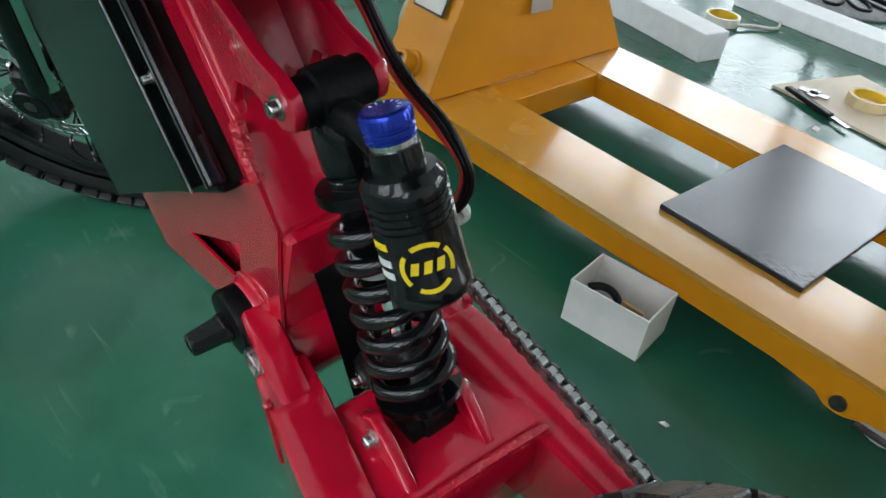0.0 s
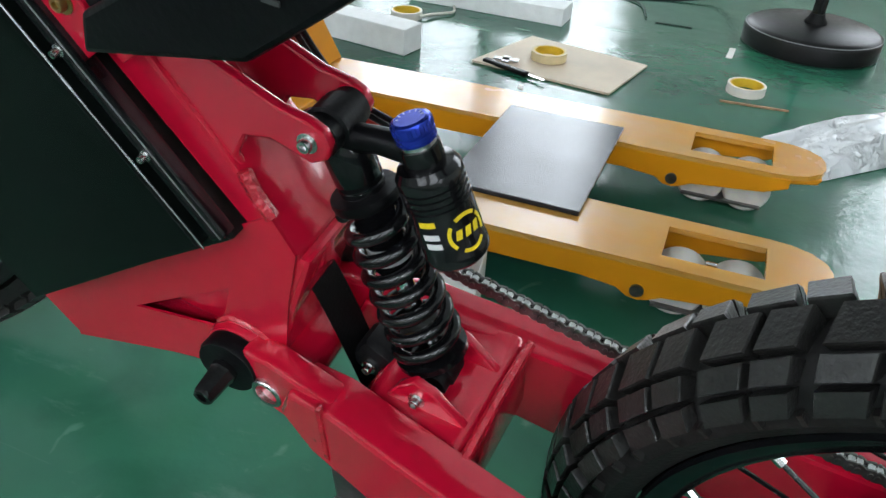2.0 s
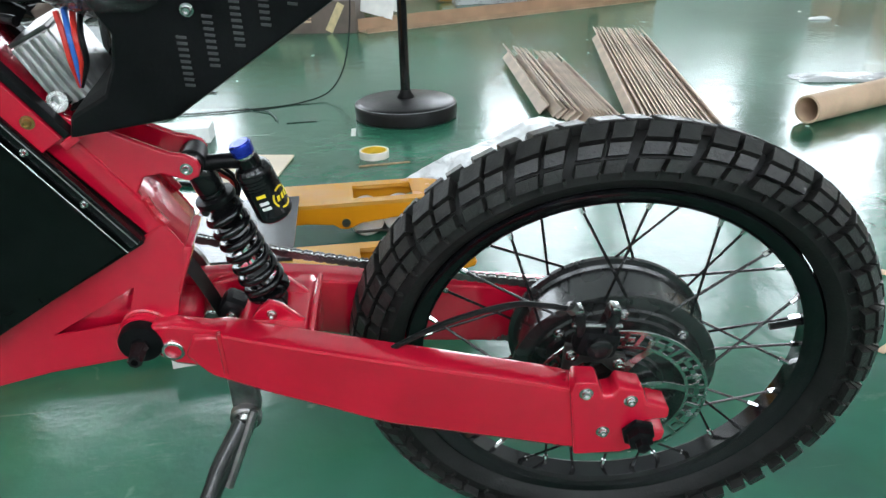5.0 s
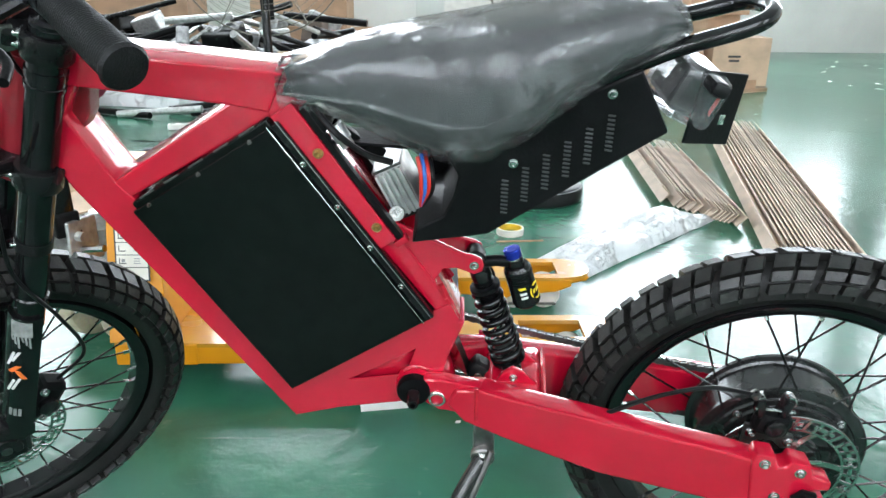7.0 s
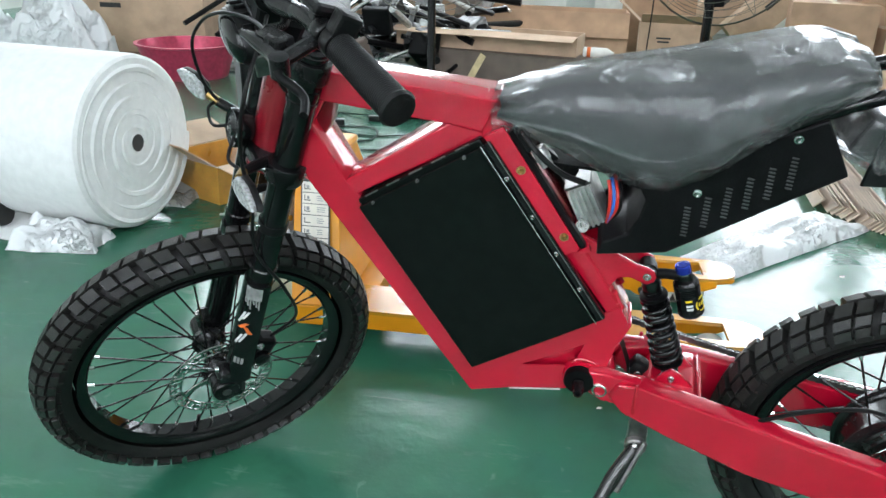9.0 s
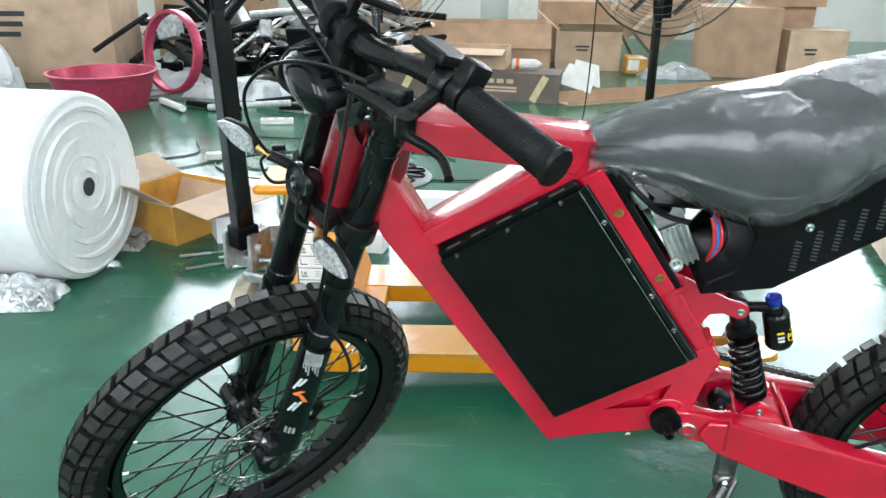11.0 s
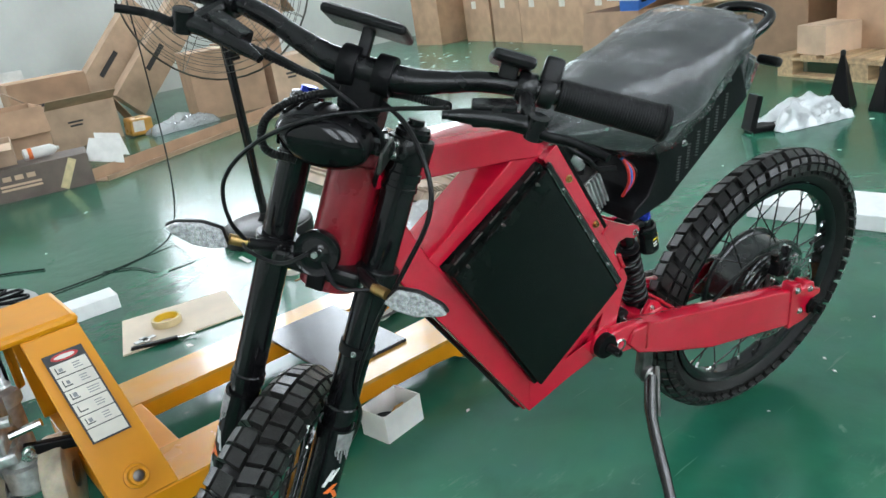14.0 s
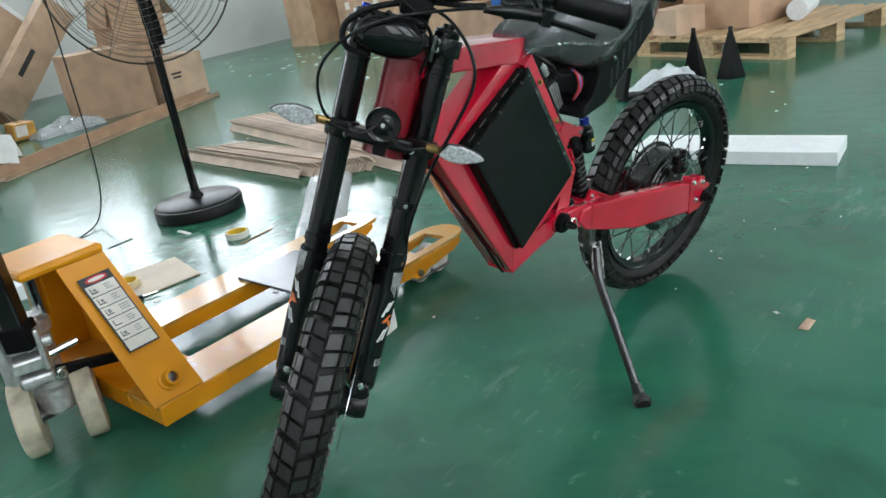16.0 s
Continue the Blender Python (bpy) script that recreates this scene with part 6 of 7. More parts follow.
# ---- fans ----
def fan(label, base_label, at, height, radius, face, ribs, lean=(0, 0)):
    """A pedestal fan: round base, pole, motor, blades and a wire cage."""
    ob = thing("pedestal_fan", label, "fan", "pedestal fans", pose(*at))
    if ribs:
        base = part("base", lathe([(0.235, 0.0), (0.238, 0.006), (0.225, 0.018), (0.06, 0.028), (0.03, 0.040)], (0, 0, 0), (0, 0, 1), 40), GREY_PRINT, ob, base_label)
        for k in range(12):
            a = 2 * math.pi * k / 12
            m = pose(0, 0, 0, 0, 0, math.degrees(a))
            part("petal", tube(curve([m @ Vector((0.08, 0.012, 0.028)), m @ Vector((0.14, 0.030, 0.027)), m @ Vector((0.195, 0.022, 0.024)), m @ Vector((0.205, 0, 0.023)), m @ Vector((0.195, -0.022, 0.024)), m @ Vector((0.14, -0.030, 0.027)), m @ Vector((0.08, -0.012, 0.028))], 4), 0.006, 6), BLACK, base)
    else:
        base = part("base", lathe([(0.196, 0.0), (0.203, 0.004), (0.204, 0.050), (0.199, 0.060), (0.185, 0.068), (0.05, 0.076), (0.03, 0.077)], (0, 0, 0), (0, 0, 1), 48), PLASTIC, ob, base_label)
        part("base_seam", lathe([(0.2005, 0.0575), (0.2025, 0.059), (0.2005, 0.0605)], (0, 0, 0), (0, 0, 1), 48, closed=True), GREY_PRINT, base)
    low = 0.04 if ribs else 0.077
    part("pole", tube([(0, 0, low - 0.01), (lean[0] * 0.9, lean[1] * 0.9, height - 0.10)], 0.019, 16), GLOSS_BLACK, ob, "black steel pole")
    part("pole_collar", lathe([(0.034, low - 0.002), (0.034, low + 0.006), (0.024, low + 0.02), (0.021, low + 0.03)], (0, 0, 0), (0, 0, 1), 20), BLACK, ob)
    m = pose(lean[0], lean[1], height, 0, 0, face)
    motor = part("motor", lathe([(0.03, -0.16), (0.075, -0.15), (0.085, -0.11), (0.085, -0.03), (0.06, -0.01), (0.03, 0.0)], m.translation, m.to_3x3() @ Vector((0, -1, 0)), 24), BLACK, ob)
    part("motor_neck", tube([(lean[0] * 0.87, lean[1] * 0.87, height - 0.14), m @ Vector((0, 0.08, -0.02))], 0.024, 12), BLACK, ob)
    way = m.to_3x3() @ Vector((0, -1, 0))
    cage = bmesh.new()
    for s, depth in ((1, 0.09), (-1, -0.09)):
        for k in range(1, 15):
            t = k / 14
            r = radius * t
            d = depth * math.cos(t * math.pi / 2) ** 0.7
            pts = [m @ Vector((r * math.cos(a), -d - 0.0, r * math.sin(a))) for a in (2 * math.pi * j / 40 for j in range(40))]
            tube(pts, 0.0013 if k < 14 else 0.004, 4, cage, closed=True)
        for j in range(12):
            a = 2 * math.pi * j / 12
            pts = [m @ Vector((radius * t * math.cos(a), -depth * math.cos(t * math.pi / 2) ** 0.7, radius * t * math.sin(a))) for t in (0.07, 0.3, 0.55, 0.8, 0.95, 1.0)]
            tube(pts, 0.0018, 4, cage)
    part("wire_cage", cage, WIRE_GREY, ob, "round wire fan guard")
    for k in range(3):
        a = radians(33 + 120 * k)
        bl = bmesh.new()
        rows = []
        for t in (0.10, 0.3, 0.6, 0.9):
            half = 0.20 - 0.06 * t
            r = radius * 0.92 * t
            row = []
            for b in (-1, 0, 1):
                ang = a + b * half * (1.4 - t)
                row.append(bl.verts.new(m @ Vector((r * math.cos(ang), 0.03 * b + 0.005, r * math.sin(ang)))))
            rows.append(row)
        for r0, r1 in zip(rows, rows[1:]):
            for j in range(2):
                bl.faces.new((r0[j], r0[j + 1], r1[j + 1], r1[j]))
        bmesh.ops.solidify(bl, geom=bl.faces[:], thickness=0.003)
        part("blade", bl, BLACK, ob)
    return ob


fan("black pedestal fan on a padded round base", "round black padded base with grey seam", (-0.515, 2.445, 0), 1.10, 0.40, -28, False)
fan("black pedestal fan on a ribbed openwork base", "round grey base with dark petal openings", (-1.712, 2.455, 0), 1.02, 0.385, 18, True, (-0.06, 0.095))


# ---- things on the floor near the bike ----
def open_box(w, d, h, wall):
    """Four walls and a bottom in one folded piece, open on top."""
    bm = bmesh.new()
    ring = ((-1, -1), (1, -1), (1, 1), (-1, 1))
    loops = [[bm.verts.new((x * (w / 2 - i), y * (d / 2 - i), z)) for x, y in ring] for i, z in ((0, 0), (0, h), (wall, h), (wall, wall))]
    bm.faces.new(loops[0][::-1])
    bm.faces.new(loops[3])
    for a, b in zip(loops, loops[1:]):
        for k in range(4):
            bm.faces.new((a[k], a[(k + 1) % 4], b[(k + 1) % 4], b[k]))
    return bm


def carton(label, size, at, yaw, flaps=(), mat=None, bars=0, tape=False, group="cartons", tilt=(0, 0), inside=None, wall=0.006, name="carton"):
    """A cardboard carton: four walls and a bottom, closed by flaps or with flaps folded outward by the degrees given, tape and print bars."""
    mat = mat or CARD
    w, d, h = size
    ob = thing(name, label, "box", group, pose(*at, tilt[0], tilt[1], yaw))
    part("body", open_box(w, d, h, wall), mat, ob)
    if inside is not None:
        part("lining", box((w - 2 * wall - 0.002, d - 2 * wall - 0.002, 0.003), (0, 0, wall + 0.002)), inside, ob)
    if not flaps:
        for s in (-1, 1):
            part("flap", box((w - 0.002, d / 2 - 0.002, 0.005), (0, s * d / 4, h + 0.0026)), mat, ob)
        if tape:
            part("tape", box((0.05, d + 0.002, 0.001), (0, 0, h + 0.0058)), TAPE, ob)
    else:
        for k, deg in enumerate(flaps):
            if deg is None:
                continue
            along, across = ((w, d / 2), (w, d / 2), (d, w / 2), (d, w / 2))[k]
            place = (pose(0, -d / 2, h), pose(0, d / 2, h, 0, 0, 180), pose(w / 2, 0, h, 0, 0, 90), pose(-w / 2, 0, h, 0, 0, -90))[k]
            m = place @ pose(0, 0, 0, deg)
            part("flap", box((along - 0.006, across, 0.005), (0, -across / 2, 0.003), m=m), mat, ob)
    for k in range(bars):
        wide = w * (0.22 - 0.04 * (k % 3))
        part("print_bar", box((wide, 0.0016, h * 0.045), (-w * 0.12, -d / 2 - 0.0006, h * (0.62 - 0.09 * k))), INK, ob)
    return ob


small = carton("small open white box holding odd metal bits", (0.122, 0.088, 0.072), (-0.670, 0.650, 0), 22, (None, None, None, None), WHITE, name="small_box", group="", wall=0.0025)
chip = tagged(part("card_offcut", box((0.034, 0.004, 0.030), bevel=0.001), YELLOW_CARD), "yellow cardboard offcut lying in the white box", "offcut")
chip.matrix_world = pose(-0.652, 0.658, 0.040, 35, 10, 30)
clip = tagged(part("cable_clip", tube(curve([(-0.03, 0, 0), (-0.015, 0.012, 0.004), (0.005, 0.012, 0.004), (0.03, -0.004, 0)], 6), 0.006, 8), PLASTIC), "black plastic cable clip in the white box", "clip")
clip.matrix_world = pose(-0.694, 0.646, 0.034, 0, 0, 20)


def tape_ring(label, at, outer, inner, high, mat):
    ob = thing("tape_roll", label, "tape", "tape rolls", pose(*at))
    part("tape_body", lathe([(inner + 0.004, 0), (outer, 0), (outer, high), (inner + 0.004, high)], (0, 0, 0), (0, 0, 1), 40, closed=True), mat, ob)
    part("core", lathe([(inner, 0.0005), (inner + 0.0038, 0.0005), (inner + 0.0038, high - 0.0005), (inner, high - 0.0005)], (0, 0, 0), (0, 0, 1), 40, closed=True), TAPE_IN, ob, "yellow cardboard core")
    return ob


tape_ring("roll of cream masking tape on the green floor", (-0.553, 1.905, 0), 0.050, 0.040, 0.024, LABEL)
tape_ring("roll of masking tape on a cardboard sheet", (-1.060, 1.738, 0.012), 0.050, 0.039, 0.024, TAPE)
tape_ring("roll of white tape beside the pallet jack", (-1.817, 1.458, 0), 0.046, 0.030, 0.045, WHITE)
loose = tape_ring("roll of cream tape with its end trailing loose", (-1.605, 1.800, 0), 0.050, 0.040, 0.024, LABEL)
part("loose_tail", tube(curve([(0.050, 0.0, 0.012), (0.066, 0.060, 0.010), (0.090, 0.130, 0.007), (0.052, 0.195, 0.005)], 6), 0.0045, 6), LABEL, loose)
sheet_c = tagged(part("cardboard_sheet", flat([(-0.205, -0.150), (0.195, -0.138), (0.205, 0.130), (-0.165, 0.148)], 0.006), CARD_CREAM), "flat offcut of pale cardboard sheet on the floor", "cardboard")
sheet_c.matrix_world = pose(-1.025, 1.752, 0.003, 0.6, 0, 3)
pliers = thing("utility_knife", "black utility knife lying by the cardboard", "knife", m=pose(-1.12, 1.602, 0.010, 0, 0, -8))
part("handle", box((0.15, 0.020, 0.012), bevel=0.004), PLASTIC, pliers)
part("blade", box((0.06, 0.011, 0.002), (0.10, 0, 0)), STEEL, pliers)
hinge = tagged(part("metal_bracket", box((0.07, 0.022, 0.003), bm=box((0.02, 0.05, 0.003))), ALU), "small bright metal bracket on the cardboard", "bracket")
hinge.matrix_world = pose(-1.145, 1.648, 0.014, 0, 0, 20)
stick = tagged(part("cable_tie", box((0.17, 0.006, 0.004)), CARD_EDGE), "thin brown strip lying on the floor", "strip")
stick.matrix_world = pose(-0.505, 1.820, 0.002, 0, 0, 18)
for at, yaw, size, mat, label in (((-0.683, 2.20, 0.002), 100, (0.10, 0.018, 0.003), WHITE, "white plastic strip on the floor"), ((-0.41, 1.275, 0.003), 20, (0.13, 0.020, 0.003), WHITE, "white plastic strip beside the jack fork"), ((-0.92, 2.35, 0.002), 15, (0.12, 0.007, 0.003), PLASTIC, "thin dark strip on the floor")):
    ob = tagged(part("plastic_strip", box(size, bevel=0.001), mat), label, "strip", "plastic strips")
    ob.matrix_world = pose(*at, 0, 0, yaw)


def foam_bar(label, size, at, yaw):
    ob = tagged(part("foam_bar", box(size, (0, 0, size[2] / 2), bevel=0.003), FOAM), label, "foam", "foam bars")
    ob.matrix_world = pose(*at, 0, 0, yaw)
    return ob


foam_bar("long white foam bar lying on the floor", (0.54, 0.11, 0.056), (-1.462, 2.068, 0), 11)
foam_bar("white foam bar beside the pallet jack", (0.50, 0.09, 0.075), (-1.640, 1.530, 0), 3)
foam_bar("long low white foam block on the open floor", (0.80, 0.24, 0.055), (1.185, 0.735, 0), -70)
foam_bar("broken white foam chunk by the open carton", (0.22, 0.12, 0.10), (-1.960, 1.545, 0), 40)


# long angle strips of cardboard, nested with the corner to the bike's rear
def angle_strip(name, length, label, group, m):
    leg, t, r = 0.0389, 0.0035, 0.0071
    bm = prism([(0, leg), (-leg, 2 * leg), (-leg - t, 2 * leg - t), (-r, leg), (-leg - t, t), (-leg, 0)], 0, length)
    ob = tagged(part(name, bm, STRIP, None, smooth=20), label, "edge strip", group)
    ob.matrix_world = m
    return ob


random.seed(11)
for length, start, yaw, skew, offsets, group in (
        (1.20, (0.055, 2.475), 8.0, -1.05, (0, 0.052, 0.068, 0.085, 0.100, 0.122, 0.158, 0.174, 0.189, 0.203, 0.217, 0.231, 0.246, 0.272), "short edge strips"),
        (2.42, (0.385, 1.830), -0.5, -0.42, (0, 0.030, 0.050, 0.066, 0.083, 0.099, 0.114, 0.127, 0.140, 0.152, 0.164, 0.177, 0.190, 0.204, 0.219, 0.237, 0.268), "long edge strips")):
    for k, d in enumerate(offsets):
        label = "brown cardboard edge strip nested in a stack" if k else "brown cardboard edge strip lying beside its stack"
        m = pose(start[0] + d, start[1] + skew * d + random.uniform(-0.015, 0.015), 0, 0, 0, yaw + random.uniform(-0.15, 0.15))
        angle_strip("edge_strip", length + random.uniform(-0.012, 0.012), label, group, m)


# crumpled film
def crumple(name, label, size, at, yaw, mat, seed, res=26, category="bag", peak=1.0):
    """A soft crumpled heap of film lying on the floor."""
    bm = bmesh.new()
    rows = []
    for i in range(res + 1):
        row = []
        for j in range(res + 1):
            u, v = i / res * 2 - 1, j / res * 2 - 1
            edge = max(0.0, 1 - max(abs(u), abs(v)) ** 3)
            q = Vector((u * 2.2 + seed, v * 2.2, seed * 0.7))
            h = edge ** 0.7 * (0.55 + 0.45 * noise.noise(q) + 0.20 * abs(noise.noise(q * 2.3))) * peak
            wob = 0.10 * noise.noise(q * 1.3 + Vector((9, 0, 0)))
            row.append(bm.verts.new(((u + wob) * size[0] / 2, (v + wob) * size[1] / 2, 0.002 + h * size[2])))
        rows.append(row)
    for i in range(res):
        for j in range(res):
            bm.faces.new((rows[i][j], rows[i + 1][j], rows[i + 1][j + 1], rows[i][j + 1]))
    ob = tagged(part(name, bm, mat, None, smooth=70), label, category)
    ob.matrix_world = pose(*at, 0, 0, yaw)
    return ob


crumple("plastic_bag", "long clear plastic bag lying on the floor", (0.92, 0.21, 0.08), (-0.115, 1.930, 0), 58, MILKY, 2)
crumple("plastic_bag", "clear plastic bag lying flat on the floor", (0.48, 0.16, 0.03), (1.42, 3.10, 0), 0, BAG, 5)
crumple("plastic_bag", "crumpled clear bag beside the foam roll", (0.30, 0.16, 0.12), (-2.36, 0.80, 0), 20, MILKY, 7)
crumple("plastic_bag", "clear bag under the open carton", (0.30, 0.18, 0.08), (-2.40, 1.335, 0), 10, BAG, 8)
crumple("plastic_bag", "crumpled white plastic bag on the floor", (0.42, 0.26, 0.16), (2.16, 1.86, 0), -10, MILKY, 12)
crumple("crumpled_plastic", "heap of crumpled clear plastic scraps", (0.60, 0.34, 0.16), (-0.33, 6.20, 0), 15, BAG, 15)
roll = thing("cardboard_tube", "brown cardboard tube lying on the floor", "tube", m=pose(0.990, 2.330, 0.052, 0, 0, 36.5))
part("tube_wall", lathe([(0.044, 0), (0.052, 0), (0.052, 1.15), (0.044, 1.15)], (0, 0, 0), (1, 0, 0), 32, closed=True), CARD_PALE, roll)

# white foam roll
WAY = Vector((-0.985, -0.08, 0)).normalized()
START = Vector((-2.235, 1.075, 0.302))
big = thing("foam_roll", "large roll of white packing foam on the floor", "foam roll")
part("roll_body", lathe([(0.286, 0), (0.297, 0.008), (0.301, 0.03), (0.299, 0.8), (0.301, 1.8), (0.286, 1.83)], START, WAY, 72), FOAM, big)
side = WAY.cross(Vector((0, 0, 1)))
turnsf = []
for k in range(400):
    a = 2 * math.pi * k / 80
    r = 0.045 + 0.049 * k / 80
    turnsf.append(START - WAY * (-0.006 + 0.003 * math.sin(k * 0.17)) + r * (math.cos(a) * side + math.sin(a) * Vector((0, 0, 1))))
part("spiral_edge", tube(turnsf, [0.012 + 0.003 * math.sin(k * 0.21) for k in range(400)], 6), FOAM_IN, big, "soft spiral edge of the wound foam")
part("hollow_core", lathe([(0.034, 0.001), (0.037, -0.004), (0.030, -0.006), (0.026, 0.0)], START - WAY * 0.002, -WAY, 24, closed=True), FOAM_IN, big)
part("torn_foam", prism([(-0.012, -0.022), (0.010, -0.016), (0.018, 0.010), (0.004, 0.004), (-0.004, 0.020), (-0.016, 0.006)], 0.0, 0.006, 0.001, m=Matrix.Translation(START - WAY * 0.002) @ pose(0, 0, 0, 0, 0, 90)), FOAM_IN, big)
# black disc on the closed end paints the darkness of the hole
part("core_hole", lathe([(0.030, -0.001), (0.030, 0.0035)], START, -WAY, 24), INK, big)
tailm = pose(-2.62, 0.93, 0.003, 0, 0, 4)
part("loose_end", flat([(-0.75, -0.16), (0.28, -0.20), (0.33, 0.10), (-0.75, 0.18)], 0.006, m=tailm), FOAM, big)

# open carton and the clutter round it
box_y = carton("open brown carton with yellow taped sides", (0.34, 0.36, 0.15), (-2.255, 1.585, 0), -15, (-35, 115, 8, -20), CARD_PALE, wall=0.008, group="")
for f in list(box_y.children)[:1]:
    f.data.materials[0] = YELLOW_CARD
    f["label"] = "yellow taped carton wall"
white_sheet = tagged(part("paper_sheet", flat([(-0.30, -0.2), (0.32, -0.16), (0.28, 0.22), (-0.26, 0.18)], 0.003), WHITE), "large white paper sheet on the floor", "paper")
white_sheet.matrix_world = pose(-2.45, 2.02, 0.001, 0, 0, 14)
for at, yaw in (((-2.02, 1.30, 0.006), 35), ((-1.88, 1.325, 0.006), 30), ((-1.79, 1.26, 0.006), 28), ((-1.94, 1.21, 0.006), 42)):
    ob = thing("box_cutter", "slim box cutter lying on the floor", "knife", "box cutters", pose(*at, 0, 0, yaw))
    part("handle", box((0.11, 0.013, 0.008), bevel=0.003), GREYMIX if yaw > 32 else ALU, ob)
    part("blade", box((0.05, 0.010, 0.002), (0.08, 0, 0)), STEEL, ob)
dark = tagged(part("caster", lathe([(0.02, -0.02), (0.05, -0.018), (0.055, 0), (0.05, 0.018), (0.02, 0.02)], (0, 0, 0.056), (1, 0.3, 0), 20), RUBBER), "small black caster wheel on the floor", "wheel")
dark.matrix_world = pose(-2.66, 0.84, 0)

# charger, plugs and leads
chg = thing("battery_charger", "black finned battery charger on the floor", "charger", m=pose(-2.045, 3.290, 0, 0, 0, 30))
part("case", box((0.44, 0.24, 0.105), (0, 0, 0.058), bevel=0.004), SATIN, chg)
part("top_plate", box((0.425, 0.225, 0.004), (0, 0, 0.1122), bevel=0.001), DARK_STEEL, chg, "grey top plate with dark marks for its perforations")
# black marks on the uncut plate paint the dark of the vents
for k in range(11):
    for j in range(5):
        part("vent_hole", box((0.020, 0.008, 0.0012), (-0.17 + 0.034 * k, -0.07 + 0.035 * j, 0.1144)), INK, chg)
for s in (-1, 1):
    part("rubber_foot", box((0.03, 0.2, 0.008), (s * 0.18, 0, 0.004)), RUBBER, chg)
for at, yaw, size in (((-2.60, 2.56, 0), 25, (0.20, 0.050, 0.035)), ((-2.73, 3.42, 0), 20, (0.20, 0.05, 0.035))):
    ob = thing("power_strip", "white mains power strip on the floor", "power strip", "power strips", pose(*at, 0, 0, yaw))
    part("case", box(size, (0, 0, size[2] / 2), bevel=0.006), WHITE, ob)
    for k in range(3):
        part("socket", box((0.030, 0.030, 0.002), (-0.07 + 0.065 * k, 0, size[2] + 0.001)), GREY_PRINT, ob)
for at in ((-2.42, 2.80), (-2.55, 2.76), (-2.28, 2.98)):
    ob = thing("power_adapter", "small black mains adapter on the floor", "adapter", "power adapters", pose(*at, 0, 0, 0, 25))
    part("case", box((0.075, 0.05, 0.032), (0, 0, 0.016), bevel=0.006), PLASTIC, ob)


def lead(points, r=0.004, label="black cable trailing over the floor", mat=None):
    tagged(part("cable", tube(curve(points, 8), r, 6), mat or PLASTIC), label, "cable", "floor cables")


lead([(-2.50, 2.80, 0.005), (-2.20, 2.62, 0.005), (-1.95, 2.75, 0.005), (-1.70, 2.95, 0.005), (-1.45, 2.85, 0.005)])
lead([(-2.58, 2.60, 0.02), (-2.35, 2.40, 0.005), (-2.10, 2.55, 0.005), (-2.20, 2.80, 0.005), (-2.45, 2.70, 0.005), (-2.60, 2.45, 0.005), (-2.30, 2.25, 0.005), (-1.95, 2.40, 0.005)])
lead([(-2.80, 2.95, 0.02), (-2.55, 3.05, 0.005), (-2.30, 3.02, 0.02)])
lead([(-2.95, 2.85, 0.005), (-2.80, 2.60, 0.005), (-2.95, 2.40, 0.005), (-2.75, 2.30, 0.005), (-2.62, 2.50, 0.005)])
lead([(-0.80, 2.90, 1.20), (-0.80, 2.92, 0.70), (-0.82, 2.88, 0.25), (-0.88, 2.80, 0.05), (-1.00, 2.66, 0.005), (-1.25, 2.52, 0.005), (-1.55, 2.46, 0.005), (-1.90, 2.60, 0.005)], 0.0035, "thin black cable hanging down to the floor")
lead([(-1.22, 2.56, 0.005), (-1.10, 2.50, 0.005), (-1.02, 2.36, 0.005)], 0.003)

# ---- along the back: trough, cartons, packets ----
trough = thing("cardboard_channel", "long open channel of brown cardboard on the floor", "channel", m=pose(-0.045, 5.385, 0, 0, 0, 37))
part("bottom", box((2.62, 0.13, 0.006), (0, 0, 0.004)), CARD_PALE, trough)
for s, h in ((-1, 0.025), (1, 0.075)):
    part("side", box((2.62, 0.006, h), (0, s * 0.065, 0.0075 + h / 2)), CARD, trough)
carton("large closed brown carton on the floor", (0.66, 0.46, 0.58), (0.185, 6.56, 0), 3, (), CARD, bars=0, tape=True)
carton("closed brown carton with a small printed label", (0.50, 0.40, 0.40), (0.800, 6.62, 0), 14, (), CARD_PALE, bars=2)
carton("dark brown open carton stacked on another", (0.52, 0.42, 0.42), (0.620, 6.90, 0.58), 10, (95, 70, 60, 80), CARD)
carton("brown carton behind a taller stack", (0.56, 0.42, 0.58), (0.55, 7.02, 0), 8, (), CARD)
carton("open brown carton with raised flaps", (0.56, 0.40, 0.34), (-1.10, 6.55, 0), 10, (-25, 80, 60, -40), CARD_PALE, bars=2)
carton("taller brown carton behind an open one", (0.66, 0.40, 0.56), (-1.30, 7.05, 0), 12, (), CARD, bars=3)
dark_box = carton("long dark printed carton lying on the floor", (1.52, 0.30, 0.20), (-1.89, 4.745, 0), 0, (), CARD_DARK, bars=0, group="long cartons")
for k in range(5):
    part("print_mark", box((0.05 if k < 3 else 0.24, 0.0015, 0.03 if k < 3 else 0.014), (0.27 + 0.07 * k if k < 3 else 0.34, -0.1512, 0.145 if k < 3 else 0.100 - 0.024 * (k - 3))), CARD_PALE, dark_box)
for x in (-0.36, 0.62):
    part("tape", box((0.05, 0.002, 0.20), (x, -0.1516, 0.10), (0, 28, 0)), TAPE, dark_box, "slanted strip of brown tape")
carton("long pale carton with open flaps resting on another", (1.40, 0.34, 0.14), (-2.25, 4.86, 0.206), 3, (8, 60, None, None), CARD_PALE, group="long cartons")
